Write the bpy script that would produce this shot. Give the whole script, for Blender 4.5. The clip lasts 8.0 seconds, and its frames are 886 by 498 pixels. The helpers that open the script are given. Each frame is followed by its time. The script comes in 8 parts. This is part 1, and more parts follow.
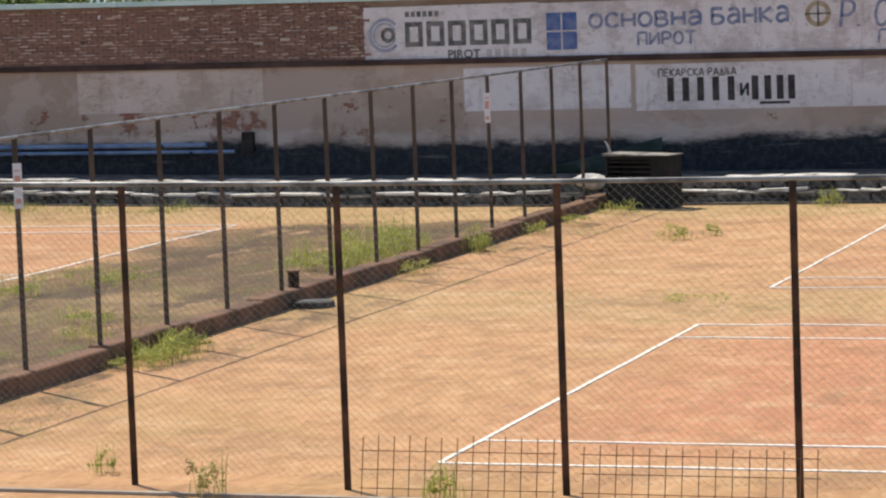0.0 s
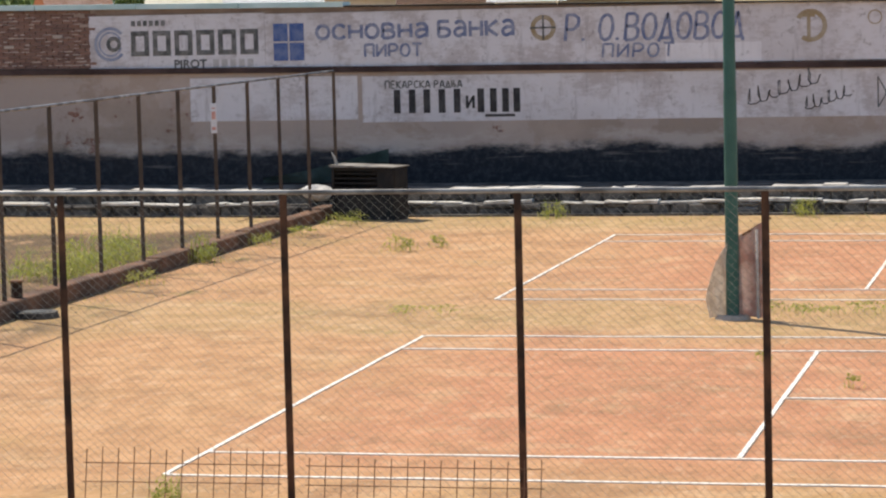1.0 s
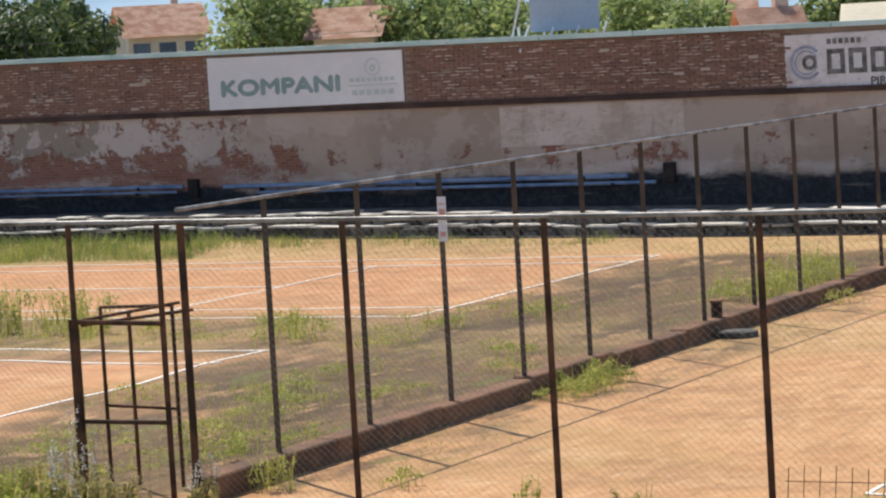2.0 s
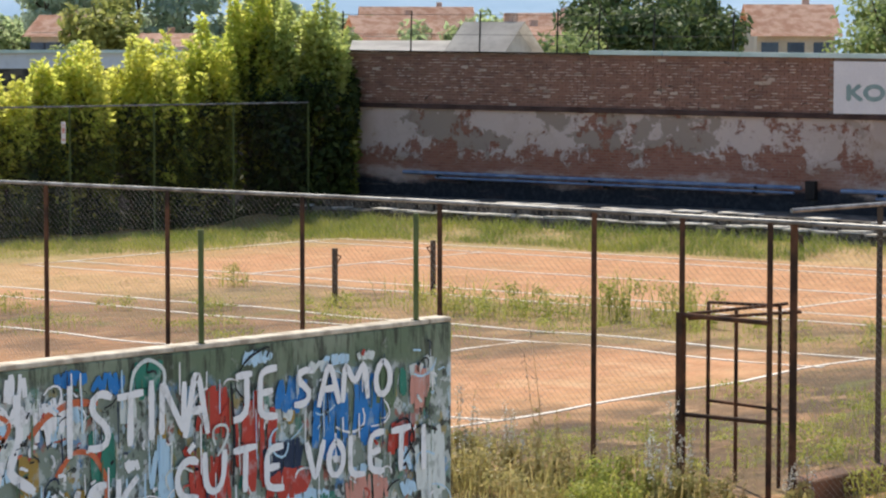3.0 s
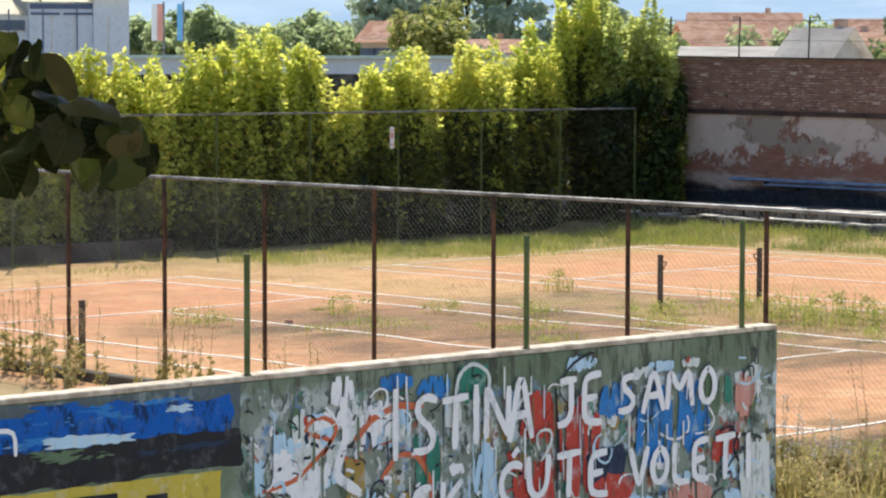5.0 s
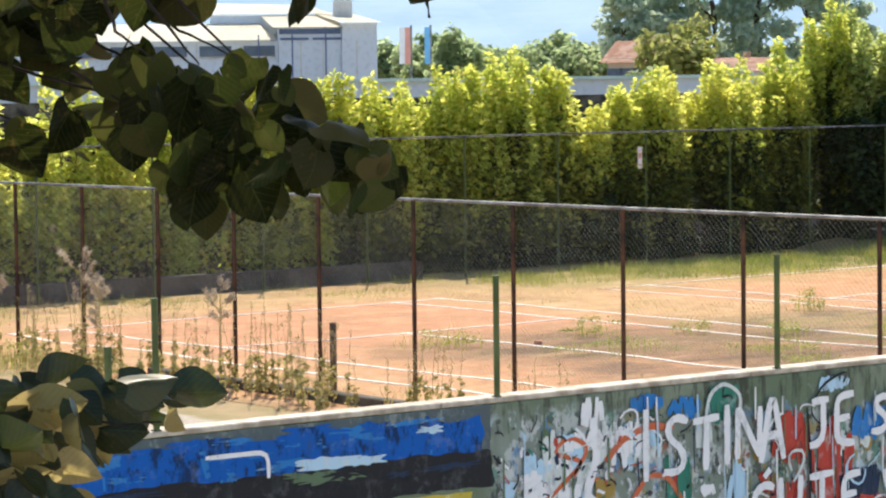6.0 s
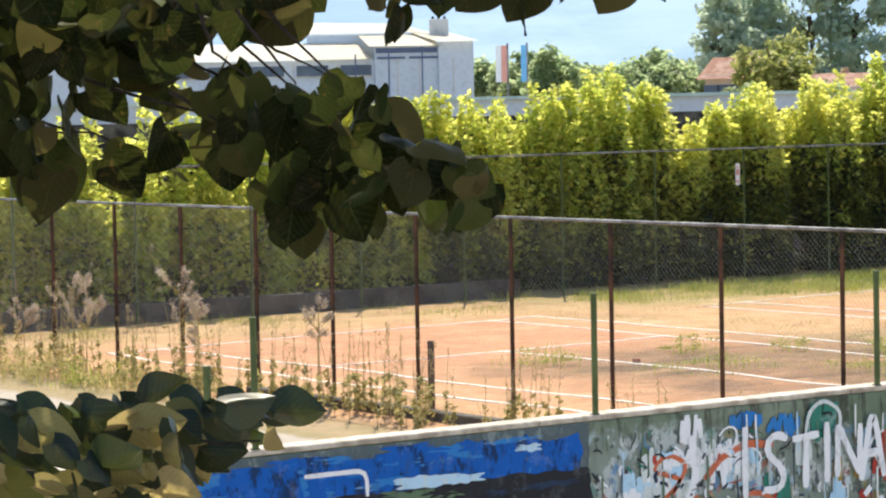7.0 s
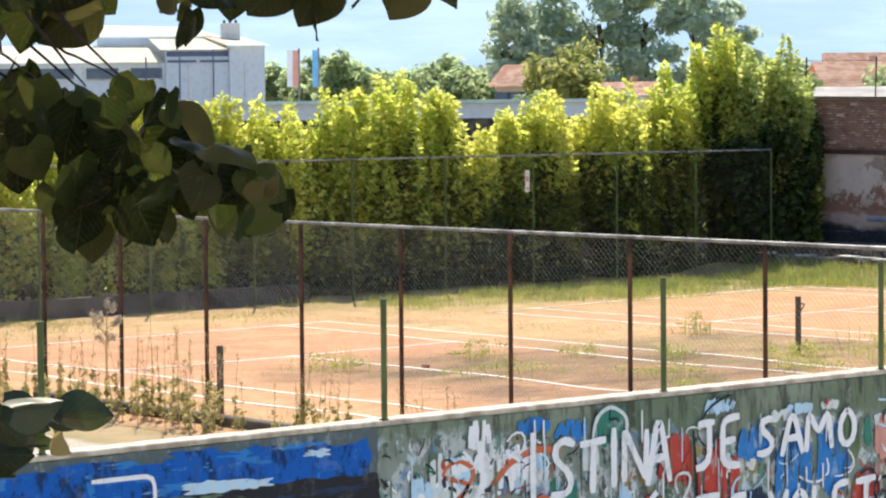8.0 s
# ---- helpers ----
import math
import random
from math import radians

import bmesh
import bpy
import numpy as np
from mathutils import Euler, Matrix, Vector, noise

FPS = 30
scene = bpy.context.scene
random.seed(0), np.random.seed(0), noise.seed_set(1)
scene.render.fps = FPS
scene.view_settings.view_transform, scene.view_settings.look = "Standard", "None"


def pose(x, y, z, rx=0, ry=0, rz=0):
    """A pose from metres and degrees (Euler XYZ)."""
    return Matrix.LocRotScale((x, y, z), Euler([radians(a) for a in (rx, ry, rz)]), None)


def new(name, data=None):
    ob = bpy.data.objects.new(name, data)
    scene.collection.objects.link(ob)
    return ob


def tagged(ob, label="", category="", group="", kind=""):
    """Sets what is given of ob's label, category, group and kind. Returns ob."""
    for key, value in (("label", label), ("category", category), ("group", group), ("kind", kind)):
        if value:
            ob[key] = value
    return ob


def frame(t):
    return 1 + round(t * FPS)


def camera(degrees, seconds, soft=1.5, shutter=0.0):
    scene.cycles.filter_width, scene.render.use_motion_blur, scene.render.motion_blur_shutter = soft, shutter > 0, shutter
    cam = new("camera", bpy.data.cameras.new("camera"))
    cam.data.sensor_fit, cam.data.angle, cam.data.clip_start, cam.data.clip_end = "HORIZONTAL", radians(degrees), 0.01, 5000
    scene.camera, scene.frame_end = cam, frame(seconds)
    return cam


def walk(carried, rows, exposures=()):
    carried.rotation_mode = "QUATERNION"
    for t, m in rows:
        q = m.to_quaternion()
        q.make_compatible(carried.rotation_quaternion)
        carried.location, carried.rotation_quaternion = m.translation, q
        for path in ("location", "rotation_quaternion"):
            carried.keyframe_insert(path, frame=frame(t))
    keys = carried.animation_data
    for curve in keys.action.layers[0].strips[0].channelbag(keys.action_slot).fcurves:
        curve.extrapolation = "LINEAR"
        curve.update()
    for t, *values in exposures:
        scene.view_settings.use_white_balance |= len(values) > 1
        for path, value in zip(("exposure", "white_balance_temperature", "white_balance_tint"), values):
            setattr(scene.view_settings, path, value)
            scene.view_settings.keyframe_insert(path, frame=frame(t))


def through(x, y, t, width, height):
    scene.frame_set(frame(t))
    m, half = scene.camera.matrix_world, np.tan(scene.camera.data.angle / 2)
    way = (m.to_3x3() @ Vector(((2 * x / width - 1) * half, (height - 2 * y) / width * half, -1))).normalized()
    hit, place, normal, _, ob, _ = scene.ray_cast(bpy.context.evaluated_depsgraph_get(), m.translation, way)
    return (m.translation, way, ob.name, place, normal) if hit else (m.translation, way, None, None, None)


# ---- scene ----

# ======== camera: it stands on a balcony and turns ========
EYE = (8.88, -25.66, 4.636)
cam = camera(18.1, 8.0, soft=2.2)
# seconds, yaw to the left of +y, pitch, roll
PATH = [
    (0, 18.850, -5.286, -2.119),
    (0.2, 16.325, -5.409, -1.583),
    (0.5, 13.571, -5.505, -1.334),
    (1, 13.187, -5.228, -1.382),
    (1.5, 19.504, -4.665, -2.550),
    (1.7, 22.757, -4.455, -2.995),
    (2.8, 38.252, -3.946, -1.249),
    (3, 40.110, -3.915, 0.037),
    (3.2, 42.024, -3.900, 0.080),
    (3.5, 44.061, -3.904, 0.147),
    (4, 45.555, -3.923, 0.265),
    (4.2, 45.846, -3.910, 0.250),
    (5.3, 48.209, -3.655, -0.114),
    (5.5, 49.798, -3.613, -0.338),
    (5.7, 51.136, -3.532, -0.545),
    (6, 51.950, -3.346, -0.699),
    (6.5, 52.930, -3.124, -0.852),
    (7, 53.953, -2.942, -1.094),
    (7.5, 53.926, -2.774, -0.833),
    (7.7, 52.441, -2.769, -0.697),
    (8, 49.627, -2.893, -0.497),
]
walk(cam, [(t, pose(*EYE, 90 + p, 0, yaw) @ pose(0, 0, 0, 0, 0, roll)) for t, yaw, p, roll in PATH],
     exposures=[(0, 0.48), (1.7, 0.48), (3, 0.56), (4.2, 0.64), (5.5, 0.84), (6.5, 1.0), (7, 1.02), (8, 1.08)])

# ======== sky and sun ========
SUN_TO = Vector((-0.79 * 0.574, 0.61 * 0.574, 0.819)).normalized()
world = bpy.data.worlds.new("sky")
scene.world = world
world.use_nodes = True
wn = world.node_tree
for nd in list(wn.nodes):
    wn.nodes.remove(nd)
sky = wn.nodes.new("ShaderNodeTexSky")
sky.sky_type = "NISHITA"
sky.sun_disc = False
sky.sun_elevation = math.asin(SUN_TO.z)
sky.sun_rotation = math.atan2(SUN_TO.x, SUN_TO.y)
sky.dust_density = 0.6
wbg = wn.nodes.new("ShaderNodeBackground")
wbg.inputs["Strength"].default_value = 0.125
wout = wn.nodes.new("ShaderNodeOutputWorld")
wn.links.new(sky.outputs[0], wbg.inputs[0])
wn.links.new(wbg.outputs[0], wout.inputs[0])

sun_data = bpy.data.lights.new("sun", "SUN")
sun_data.energy = 4.2
sun_data.angle = radians(0.53)
sun_data.color = (1.0, 0.91, 0.76)
sun = new("sun", sun_data)
sun.matrix_world = Matrix.Translation((0, 0, 60)) @ SUN_TO.to_track_quat("Z", "Y").to_matrix().to_4x4()


# ======== material helpers ========
class Nodes:
    """Short forms to wire a material's nodes."""

    def __init__(self, name):
        self.mat = bpy.data.materials.new(name)
        self.mat.use_nodes = True
        self.t = self.mat.node_tree
        self.bsdf = self.t.nodes["Principled BSDF"]
        self.bsdf.inputs["Roughness"].default_value = 0.85
        self.bsdf.inputs["Specular IOR Level"].default_value = 0.25

    def node(self, kind, **sockets):
        nd = self.t.nodes.new(kind)
        for key, v in sockets.items():
            self.put(nd.inputs[key.replace("_", " ")], v)
        return nd

    def put(self, socket, v):
        if isinstance(v, bpy.types.NodeSocket):
            self.t.links.new(v, socket)
        elif isinstance(v, tuple) and len(v) == 3 and socket.type == "RGBA":
            socket.default_value = (*v, 1)
        else:
            socket.default_value = v

    def pos(self):
        return self.node("ShaderNodeNewGeometry").outputs["Position"]

    def obj(self):
        return self.node("ShaderNodeTexCoord").outputs["Object"]

    def rnd(self):
        return self.node("ShaderNodeObjectInfo").outputs["Random"]

    def island(self):
        return self.node("ShaderNodeNewGeometry").outputs["Random Per Island"]

    def math(self, op, a, b=0.0, c=0.0):
        nd = self.t.nodes.new("ShaderNodeMath")
        nd.operation = op
        for k, v in enumerate((a, b, c)):
            self.put(nd.inputs[k], v)
        return nd.outputs[0]

    def vmath(self, op, a, b):
        nd = self.t.nodes.new("ShaderNodeVectorMath")
        nd.operation = op
        self.put(nd.inputs[0], a)
        self.put(nd.inputs[1], b)
        return nd.outputs[0]

    def noise(self, vec, scale, detail=4.0, rough=0.55, colour=False):
        nd = self.node("ShaderNodeTexNoise", Vector=vec, Scale=scale, Detail=detail, Roughness=rough)
        return nd.outputs["Color" if colour else "Fac"]

    def step(self, v, lo, hi):
        nd = self.node("ShaderNodeMapRange")
        nd.interpolation_type = "SMOOTHSTEP"
        for k, x in zip((0, 1, 2), (v, lo, hi)):
            self.put(nd.inputs[k], x)
        return nd.outputs[0]

    def mix(self, f, a, b):
        nd = self.t.nodes.new("ShaderNodeMix")
        nd.data_type = "RGBA"
        self.put(nd.inputs[0], f)
        self.put(nd.inputs[6], a)
        self.put(nd.inputs[7], b)
        return nd.outputs[2]

    def xyz(self, v):
        nd = self.node("ShaderNodeSeparateXYZ", Vector=v)
        return nd.outputs[0], nd.outputs[1], nd.outputs[2]

    def scaled(self, v, s):
        return self.vmath("MULTIPLY", v, s)

    def done(self, colour, rough=None, bump=None, height=0.02, metal=0.0):
        self.put(self.bsdf.inputs["Base Color"], colour)
        if rough is not None:
            self.put(self.bsdf.inputs["Roughness"], rough)
        self.bsdf.inputs["Metallic"].default_value = metal
        if bump is not None:
            b = self.node("ShaderNodeBump", Height=bump, Distance=height)
            b.inputs["Strength"].default_value = 0.6
            self.t.links.new(b.outputs[0], self.bsdf.inputs["Normal"])
        return self.mat


def worn(name, a, b, scale=6.0, fine=60.0, rough=0.8, metal=0.0, own=False, height=0.004):
    """Two tones in patches, with a fine grain."""
    n = Nodes(name)
    p = n.obj() if own else n.pos()
    if own:
        p = n.vmath("ADD", p, n.node("ShaderNodeCombineXYZ", X=n.math("MULTIPLY", n.rnd(), 40.0)).outputs[0])
    big = n.step(n.noise(p, scale), 0.35, 0.65)
    small = n.noise(p, fine, 3.0)
    c = n.mix(big, a, b)
    c = n.mix(n.math("MULTIPLY", n.step(small, 0.45, 0.75), 0.35), c, tuple(x * 0.6 for x in a))
    return n.done(c, rough, small, height, metal)


def leafy(name, dark, light, yellow, through=0.35):
    """Leaves: tone varies leaf by leaf; light shines through."""
    n = Nodes(name)
    r = n.island()
    c = n.mix(n.step(r, 0.1, 0.8), dark, light)
    c = n.mix(n.step(n.math("FRACT", n.math("MULTIPLY", r, 17.3)), 0.72, 1.0), c, yellow)
    big = n.noise(n.pos(), 0.35, 2.0)
    c = n.mix(n.math("MULTIPLY", n.step(big, 0.4, 0.7), 0.4), c, yellow)
    n.put(n.bsdf.inputs["Base Color"], c)
    n.bsdf.inputs["Roughness"].default_value = 0.55
    tr = n.node("ShaderNodeBsdfTranslucent", Color=c)
    mx = n.node("ShaderNodeMixShader")
    mx.inputs[0].default_value = through
    n.t.links.new(n.bsdf.outputs[0], mx.inputs[1])
    n.t.links.new(tr.outputs[0], mx.inputs[2])
    n.t.links.new(mx.outputs[0], n.t.nodes["Material Output"].inputs[0])
    return n.mat


# ======== mesh helpers ========
def box(bm, x0, x1, y0, y1, z0, z1, top=None):
    """A box; top gives other heights (at x0, at x1) for its upper face."""
    za, zb = top or (z1, z1)
    v = [bm.verts.new(p) for p in ((x0, y0, z0), (x1, y0, z0), (x1, y1, z0), (x0, y1, z0),
                                   (x0, y0, za), (x1, y0, zb), (x1, y1, zb), (x0, y1, za))]
    for f in ((0, 3, 2, 1), (4, 5, 6, 7), (0, 1, 5, 4), (1, 2, 6, 5), (2, 3, 7, 6), (3, 0, 4, 7)):
        bm.faces.new([v[k] for k in f])
    return v


def rod(bm, a, b, r0, r1=None, n=6):
    """A round bar from a to b."""
    a, b = Vector(a), Vector(b)
    r1 = r0 if r1 is None else r1
    q = (b - a).to_track_quat("Z", "Y")
    rings = []
    for p, r in ((a, r0), (b, r1)):
        rings.append([bm.verts.new(p + q @ Vector((r * math.cos(k * math.tau / n), r * math.sin(k * math.tau / n), 0))) for k in range(n)])
    for k in range(n):
        bm.faces.new((rings[0][k], rings[0][(k + 1) % n], rings[1][(k + 1) % n], rings[1][k]))
    bm.faces.new(rings[0][::-1])
    bm.faces.new(rings[1])


def bent(bm, pts, r0, r1, n=6):
    """A tapering limb through several points."""
    pts = [Vector(p) for p in pts]
    rings = []
    for k, p in enumerate(pts):
        d = pts[min(k + 1, len(pts) - 1)] - pts[max(k - 1, 0)]
        q = d.to_track_quat("Z", "Y")
        r = r0 + (r1 - r0) * k / (len(pts) - 1)
        rings.append([bm.verts.new(p + q @ Vector((r * math.cos(j * math.tau / n), r * math.sin(j * math.tau / n), 0))) for j in range(n)])
    for a, b in zip(rings, rings[1:]):
        for j in range(n):
            bm.faces.new((a[j], a[(j + 1) % n], b[(j + 1) % n], b[j]))
    bm.faces.new(rings[0][::-1])
    bm.faces.new(rings[-1])


def soften(bm, width, seg=1):
    bmesh.ops.bevel(bm, geom=bm.edges[:], offset=width, segments=seg, affect="EDGES", profile=0.5)


def mesh_of(name, bm, material):
    me = bpy.data.meshes.new(name)
    bmesh.ops.recalc_face_normals(bm, faces=bm.faces)
    bm.to_mesh(me)
    bm.free()
    me.materials.append(material)
    return me


def part(name, bm, material, parent, label=""):
    ob = new(name, mesh_of(name, bm, material))
    ob.parent = parent
    return tagged(ob, label)


def thing(name, label, category, group="", at=(0, 0, 0), kind=""):
    ob = new(name)
    ob.location = at
    return tagged(ob, label, category, group, kind)


def structure(name, bm, material, label, category):
    return tagged(new(name, mesh_of(name, bm, material)), label, category, kind="structure")


def soup(name, verts, faces, material, parent=None, label=""):
    me = bpy.data.meshes.new(name)
    me.from_pydata(verts, [], faces)
    me.materials.append(material)
    ob = new(name, me)
    ob.parent = parent
    return tagged(ob, label)


# ======== materials ========
def ground_material():
    n = Nodes("clay_ground")
    p = n.pos()
    bend = n.vmath("MULTIPLY", n.vmath("SUBTRACT", n.noise(p, 0.5, 5.0, 0.6, True), (0.5, 0.5, 0.5)), (5.0, 5.0, 0.0))
    x, y, z = n.xyz(n.vmath("ADD", p, bend))

    def zone(x0, x1, y0, y1, s):
        a = n.math("MULTIPLY", n.step(x, x0 - s, x0 + s), n.math("SUBTRACT", 1.0, n.step(x, x1 - s, x1 + s)))
        b = n.math("MULTIPLY", n.step(y, y0 - s, y0 + s), n.math("SUBTRACT", 1.0, n.step(y, y1 - s, y1 + s)))
        return n.math("MULTIPLY", a, b)

    big = n.noise(p, 0.22, 4.0, 0.6)
    mid = n.noise(p, 1.3, 5.0, 0.65)
    fine = n.noise(p, 14.0, 5.0, 0.7)
    # loose sandy clay, orange where it is still bare
    clump = n.noise(p, 3.2, 6.0, 0.72)
    sand = n.mix(n.step(mid, 0.35, 0.7), (0.50, 0.285, 0.14), (0.39, 0.205, 0.095))
    sand = n.mix(n.math("MULTIPLY", n.step(big, 0.5, 0.68), 0.7), sand, (0.37, 0.235, 0.095))
    red = n.mix(n.step(mid, 0.3, 0.75), (0.50, 0.232, 0.122), (0.39, 0.168, 0.088))
    courts = n.math("MAXIMUM", zone(0.5, 24, 1.0, 10.5, 1.6), zone(1.0, 24, 16.5, 26, 2.0))
    courts = n.math("MAXIMUM", courts, n.math("MAXIMUM", n.math("MULTIPLY", zone(-40, -31, 0.6, 11, 1.2), 0.85), n.math("MULTIPLY", n.math("MAXIMUM", zone(-38, -14, 1.0, 11, 1.5), zone(-38, -14, 17, 27.5, 1.5)), 0.55)))
    c = n.mix(n.math("MULTIPLY", courts, 0.9), sand, red)
    # trodden brown earth with thin grass
    earth = n.mix(n.step(clump, 0.38, 0.64), (0.075, 0.047, 0.028), (0.185, 0.112, 0.06))
    brown = n.math("MAXIMUM", zone(-13.2, -5.6, -1, 27, 1.0), n.math("MULTIPLY", n.math("MAXIMUM", zone(-31, -18, 3.5, 13, 2.2), zone(-31, -12, 10.6, 16, 1.0)), 0.8))
    c = n.mix(n.math("MULTIPLY", brown, n.step(n.math("ADD", big, n.math("MULTIPLY", n.math("SUBTRACT", clump, 0.5), 0.7)), 0.22, 0.5)), c, earth)
    c = n.mix(n.step(n.xyz(p)[0], -6.7, -6.6), c, n.mix(n.math("MULTIPLY", courts, 0.9), sand, red))
    # dry grass round the courts and beyond
    straw = n.mix(n.step(mid, 0.4, 0.65), (0.42, 0.285, 0.14), (0.33, 0.25, 0.10))
    strips = n.math("MAXIMUM", zone(-60, 30, 27.5, 33, 1.2), zone(-60, -39.5, -3, 33, 1.5))
    strips = n.math("MAXIMUM", strips, n.math("MULTIPLY", zone(-40, 24, 11.2, 15.2, 0.8), 0.65))
    c = n.mix(n.math("MULTIPLY", strips, n.step(fine, 0.3, 0.6)), c, straw)
    green = n.math("MULTIPLY", n.step(n.noise(p, 0.6, 5.0, 0.7), 0.52, 0.68), n.step(fine, 0.42, 0.6))
    where = n.math("MAXIMUM", brown, n.math("MAXIMUM", zone(-46, 5, 29, 33, 1.0), zone(-42, -36, 16, 33, 2.0)))
    where = n.math("MAXIMUM", where, n.math("MULTIPLY", zone(-40, 24, 11.5, 15, 0.8), 0.8))
    c = n.mix(n.math("MULTIPLY", n.math("MULTIPLY", green, where), n.math("SUBTRACT", 1.0, n.math("MULTIPLY", brown, 0.45))), c, (0.15, 0.165, 0.04))
    lush = n.math("MULTIPLY", n.math("MAXIMUM", zone(-47, -38.5, 14, 33, 2.2), zone(-46, -26, 27.4, 31.4, 0.8)), n.step(fine, 0.36, 0.58))
    c = n.mix(n.math("MULTIPLY", lush, 0.85), c, n.mix(n.step(mid, 0.35, 0.65), (0.11, 0.15, 0.035), (0.26, 0.24, 0.075)))
    c = n.mix(n.math("MULTIPLY", n.math("MULTIPLY", brown, n.step(n.noise(p, 0.45, 4.0), 0.5, 0.62)), 0.3), c, (0.13, 0.12, 0.045))
    px, py, pz = n.xyz(p)
    damp = n.math("MULTIPLY", zone(-13.0, -7.0, -3, 27, 0.8), n.step(n.noise(p, 0.9, 5.0, 0.65), 0.34, 0.6))
    c = n.mix(n.math("MULTIPLY", damp, 0.6), c, (0.10, 0.066, 0.034))
    # trodden stains and darker damp streaks along the courts
    streak = n.noise(n.scaled(p, (0.35, 0.5, 1.0)), 1.0, 7.0, 0.68)
    c = n.mix(n.math("MULTIPLY", n.step(n.math("ADD", streak, n.math("MULTIPLY", n.math("SUBTRACT", clump, 0.5), 0.55)), 0.49, 0.68), 0.55), c, (0.24, 0.135, 0.068))
    pale = n.noise(n.scaled(p, (0.5, 0.7, 1.0)), 1.1, 6.0, 0.65)
    c = n.mix(n.math("MULTIPLY", n.math("MULTIPLY", n.step(n.math("ADD", pale, n.math("MULTIPLY", n.math("SUBTRACT", clump, 0.5), 0.4)), 0.54, 0.68), n.math("SUBTRACT", 1.0, brown)), 0.5), c, (0.56, 0.38, 0.22))
    speck = n.noise(p, 5.0, 5.0, 0.75)
    c = n.mix(n.math("MULTIPLY", n.step(speck, 0.54, 0.66), 0.6), c, (0.24, 0.15, 0.065))
    fleck = n.noise(n.vmath("ADD", p, (7.0, 3.0, 0.0)), 8.0, 5.0, 0.75)
    c = n.mix(n.math("MULTIPLY", n.math("MULTIPLY", n.step(fleck, 0.56, 0.70), n.math("SUBTRACT", 1.0, n.math("MULTIPLY", brown, 0.75))), 0.45), c, (0.60, 0.40, 0.22))
    blot = n.noise(n.scaled(p, (0.75, 0.30, 1.0)), 1.0, 7.0, 0.68)
    blot2 = n.noise(n.vmath("ADD", n.scaled(p, (1.1, 0.42, 1.0)), (13.0, 5.0, 0.0)), 1.0, 7.0, 0.7)
    c = n.mix(n.math("MULTIPLY", n.math("MULTIPLY", n.step(blot, 0.50, 0.60), brown), 0.75), c, (0.062, 0.040, 0.025))
    c = n.mix(n.math("MULTIPLY", n.math("MULTIPLY", n.step(blot2, 0.56, 0.64), brown), 0.75), c, (0.40, 0.25, 0.135))
    c = n.mix(n.math("MULTIPLY", n.math("MULTIPLY", n.math("SUBTRACT", 1.0, n.step(blot2, 0.36, 0.44)), brown), 0.7), c, (0.115, 0.125, 0.033))
    bare = n.math("SUBTRACT", 1.0, brown)
    c = n.mix(n.math("MULTIPLY", n.math("MULTIPLY", n.step(blot, 0.56, 0.70), bare), 0.42), c, (0.27, 0.155, 0.08))
    c = n.mix(n.math("MULTIPLY", n.math("MULTIPLY", n.math("SUBTRACT", 1.0, n.step(blot, 0.34, 0.44)), bare), 0.35), c, (0.55, 0.37, 0.20))
    grain = n.noise(n.scaled(p, (5.5, 1.5, 1.0)), 1.0, 6.0, 0.75)
    c = n.mix(n.math("MULTIPLY", n.step(grain, 0.52, 0.63), 0.42), c, n.mix(brown, (0.25, 0.145, 0.075), (0.06, 0.04, 0.025)))
    c = n.mix(n.math("MULTIPLY", n.math("SUBTRACT", 1.0, n.step(grain, 0.36, 0.46)), 0.34), c, n.mix(brown, (0.60, 0.42, 0.27), (0.33, 0.22, 0.13)))
    far = n.math("MAXIMUM", n.step(n.math("ABSOLUTE", px), 50.0, 54.0), n.step(n.math("ABSOLUTE", py), 33.5, 36.0))
    near = n.math("SUBTRACT", 1.0, n.step(py, -3.2, -2.2))
    c = n.mix(n.math("MAXIMUM", far, near), c, n.mix(n.step(mid, 0.35, 0.65), (0.30, 0.22, 0.12), (0.22, 0.18, 0.085)))
    c = n.mix(n.math("MULTIPLY", n.math("SUBTRACT", 1.0, n.step(n.math("ADD", py, n.math("MULTIPLY", mid, 0.7)), -4.0, -3.75)), n.step(mid, 0.30, 0.44)), c, n.mix(n.step(fine, 0.4, 0.7), (0.38, 0.33, 0.27), (0.25, 0.21, 0.16)))
    c = n.mix(n.math("MULTIPLY", n.step(fine, 0.54, 0.74), 0.42), c, (0.2, 0.12, 0.06))
    h = n.math("ADD", n.math("MULTIPLY", mid, 0.6), n.math("MULTIPLY", fine, 0.5))
    return n.done(c, 0.95, h, 0.06)


def line_material():
    n = Nodes("court_tape")
    p = n.pos()
    wear = n.step(n.math("ADD", n.math("MULTIPLY", n.noise(p, 0.45, 3.0), 0.8), n.math("MULTIPLY", n.noise(p, 9.0, 4.0), 0.3)), 0.62, 0.74)
    c = n.mix(n.math("MULTIPLY", wear, 0.75), n.mix(n.step(n.noise(p, 4.0, 4.0, 0.7), 0.4, 0.7), (0.78, 0.74, 0.67), (0.66, 0.57, 0.47)), (0.46, 0.26, 0.13))
    return n.done(c, 0.8)


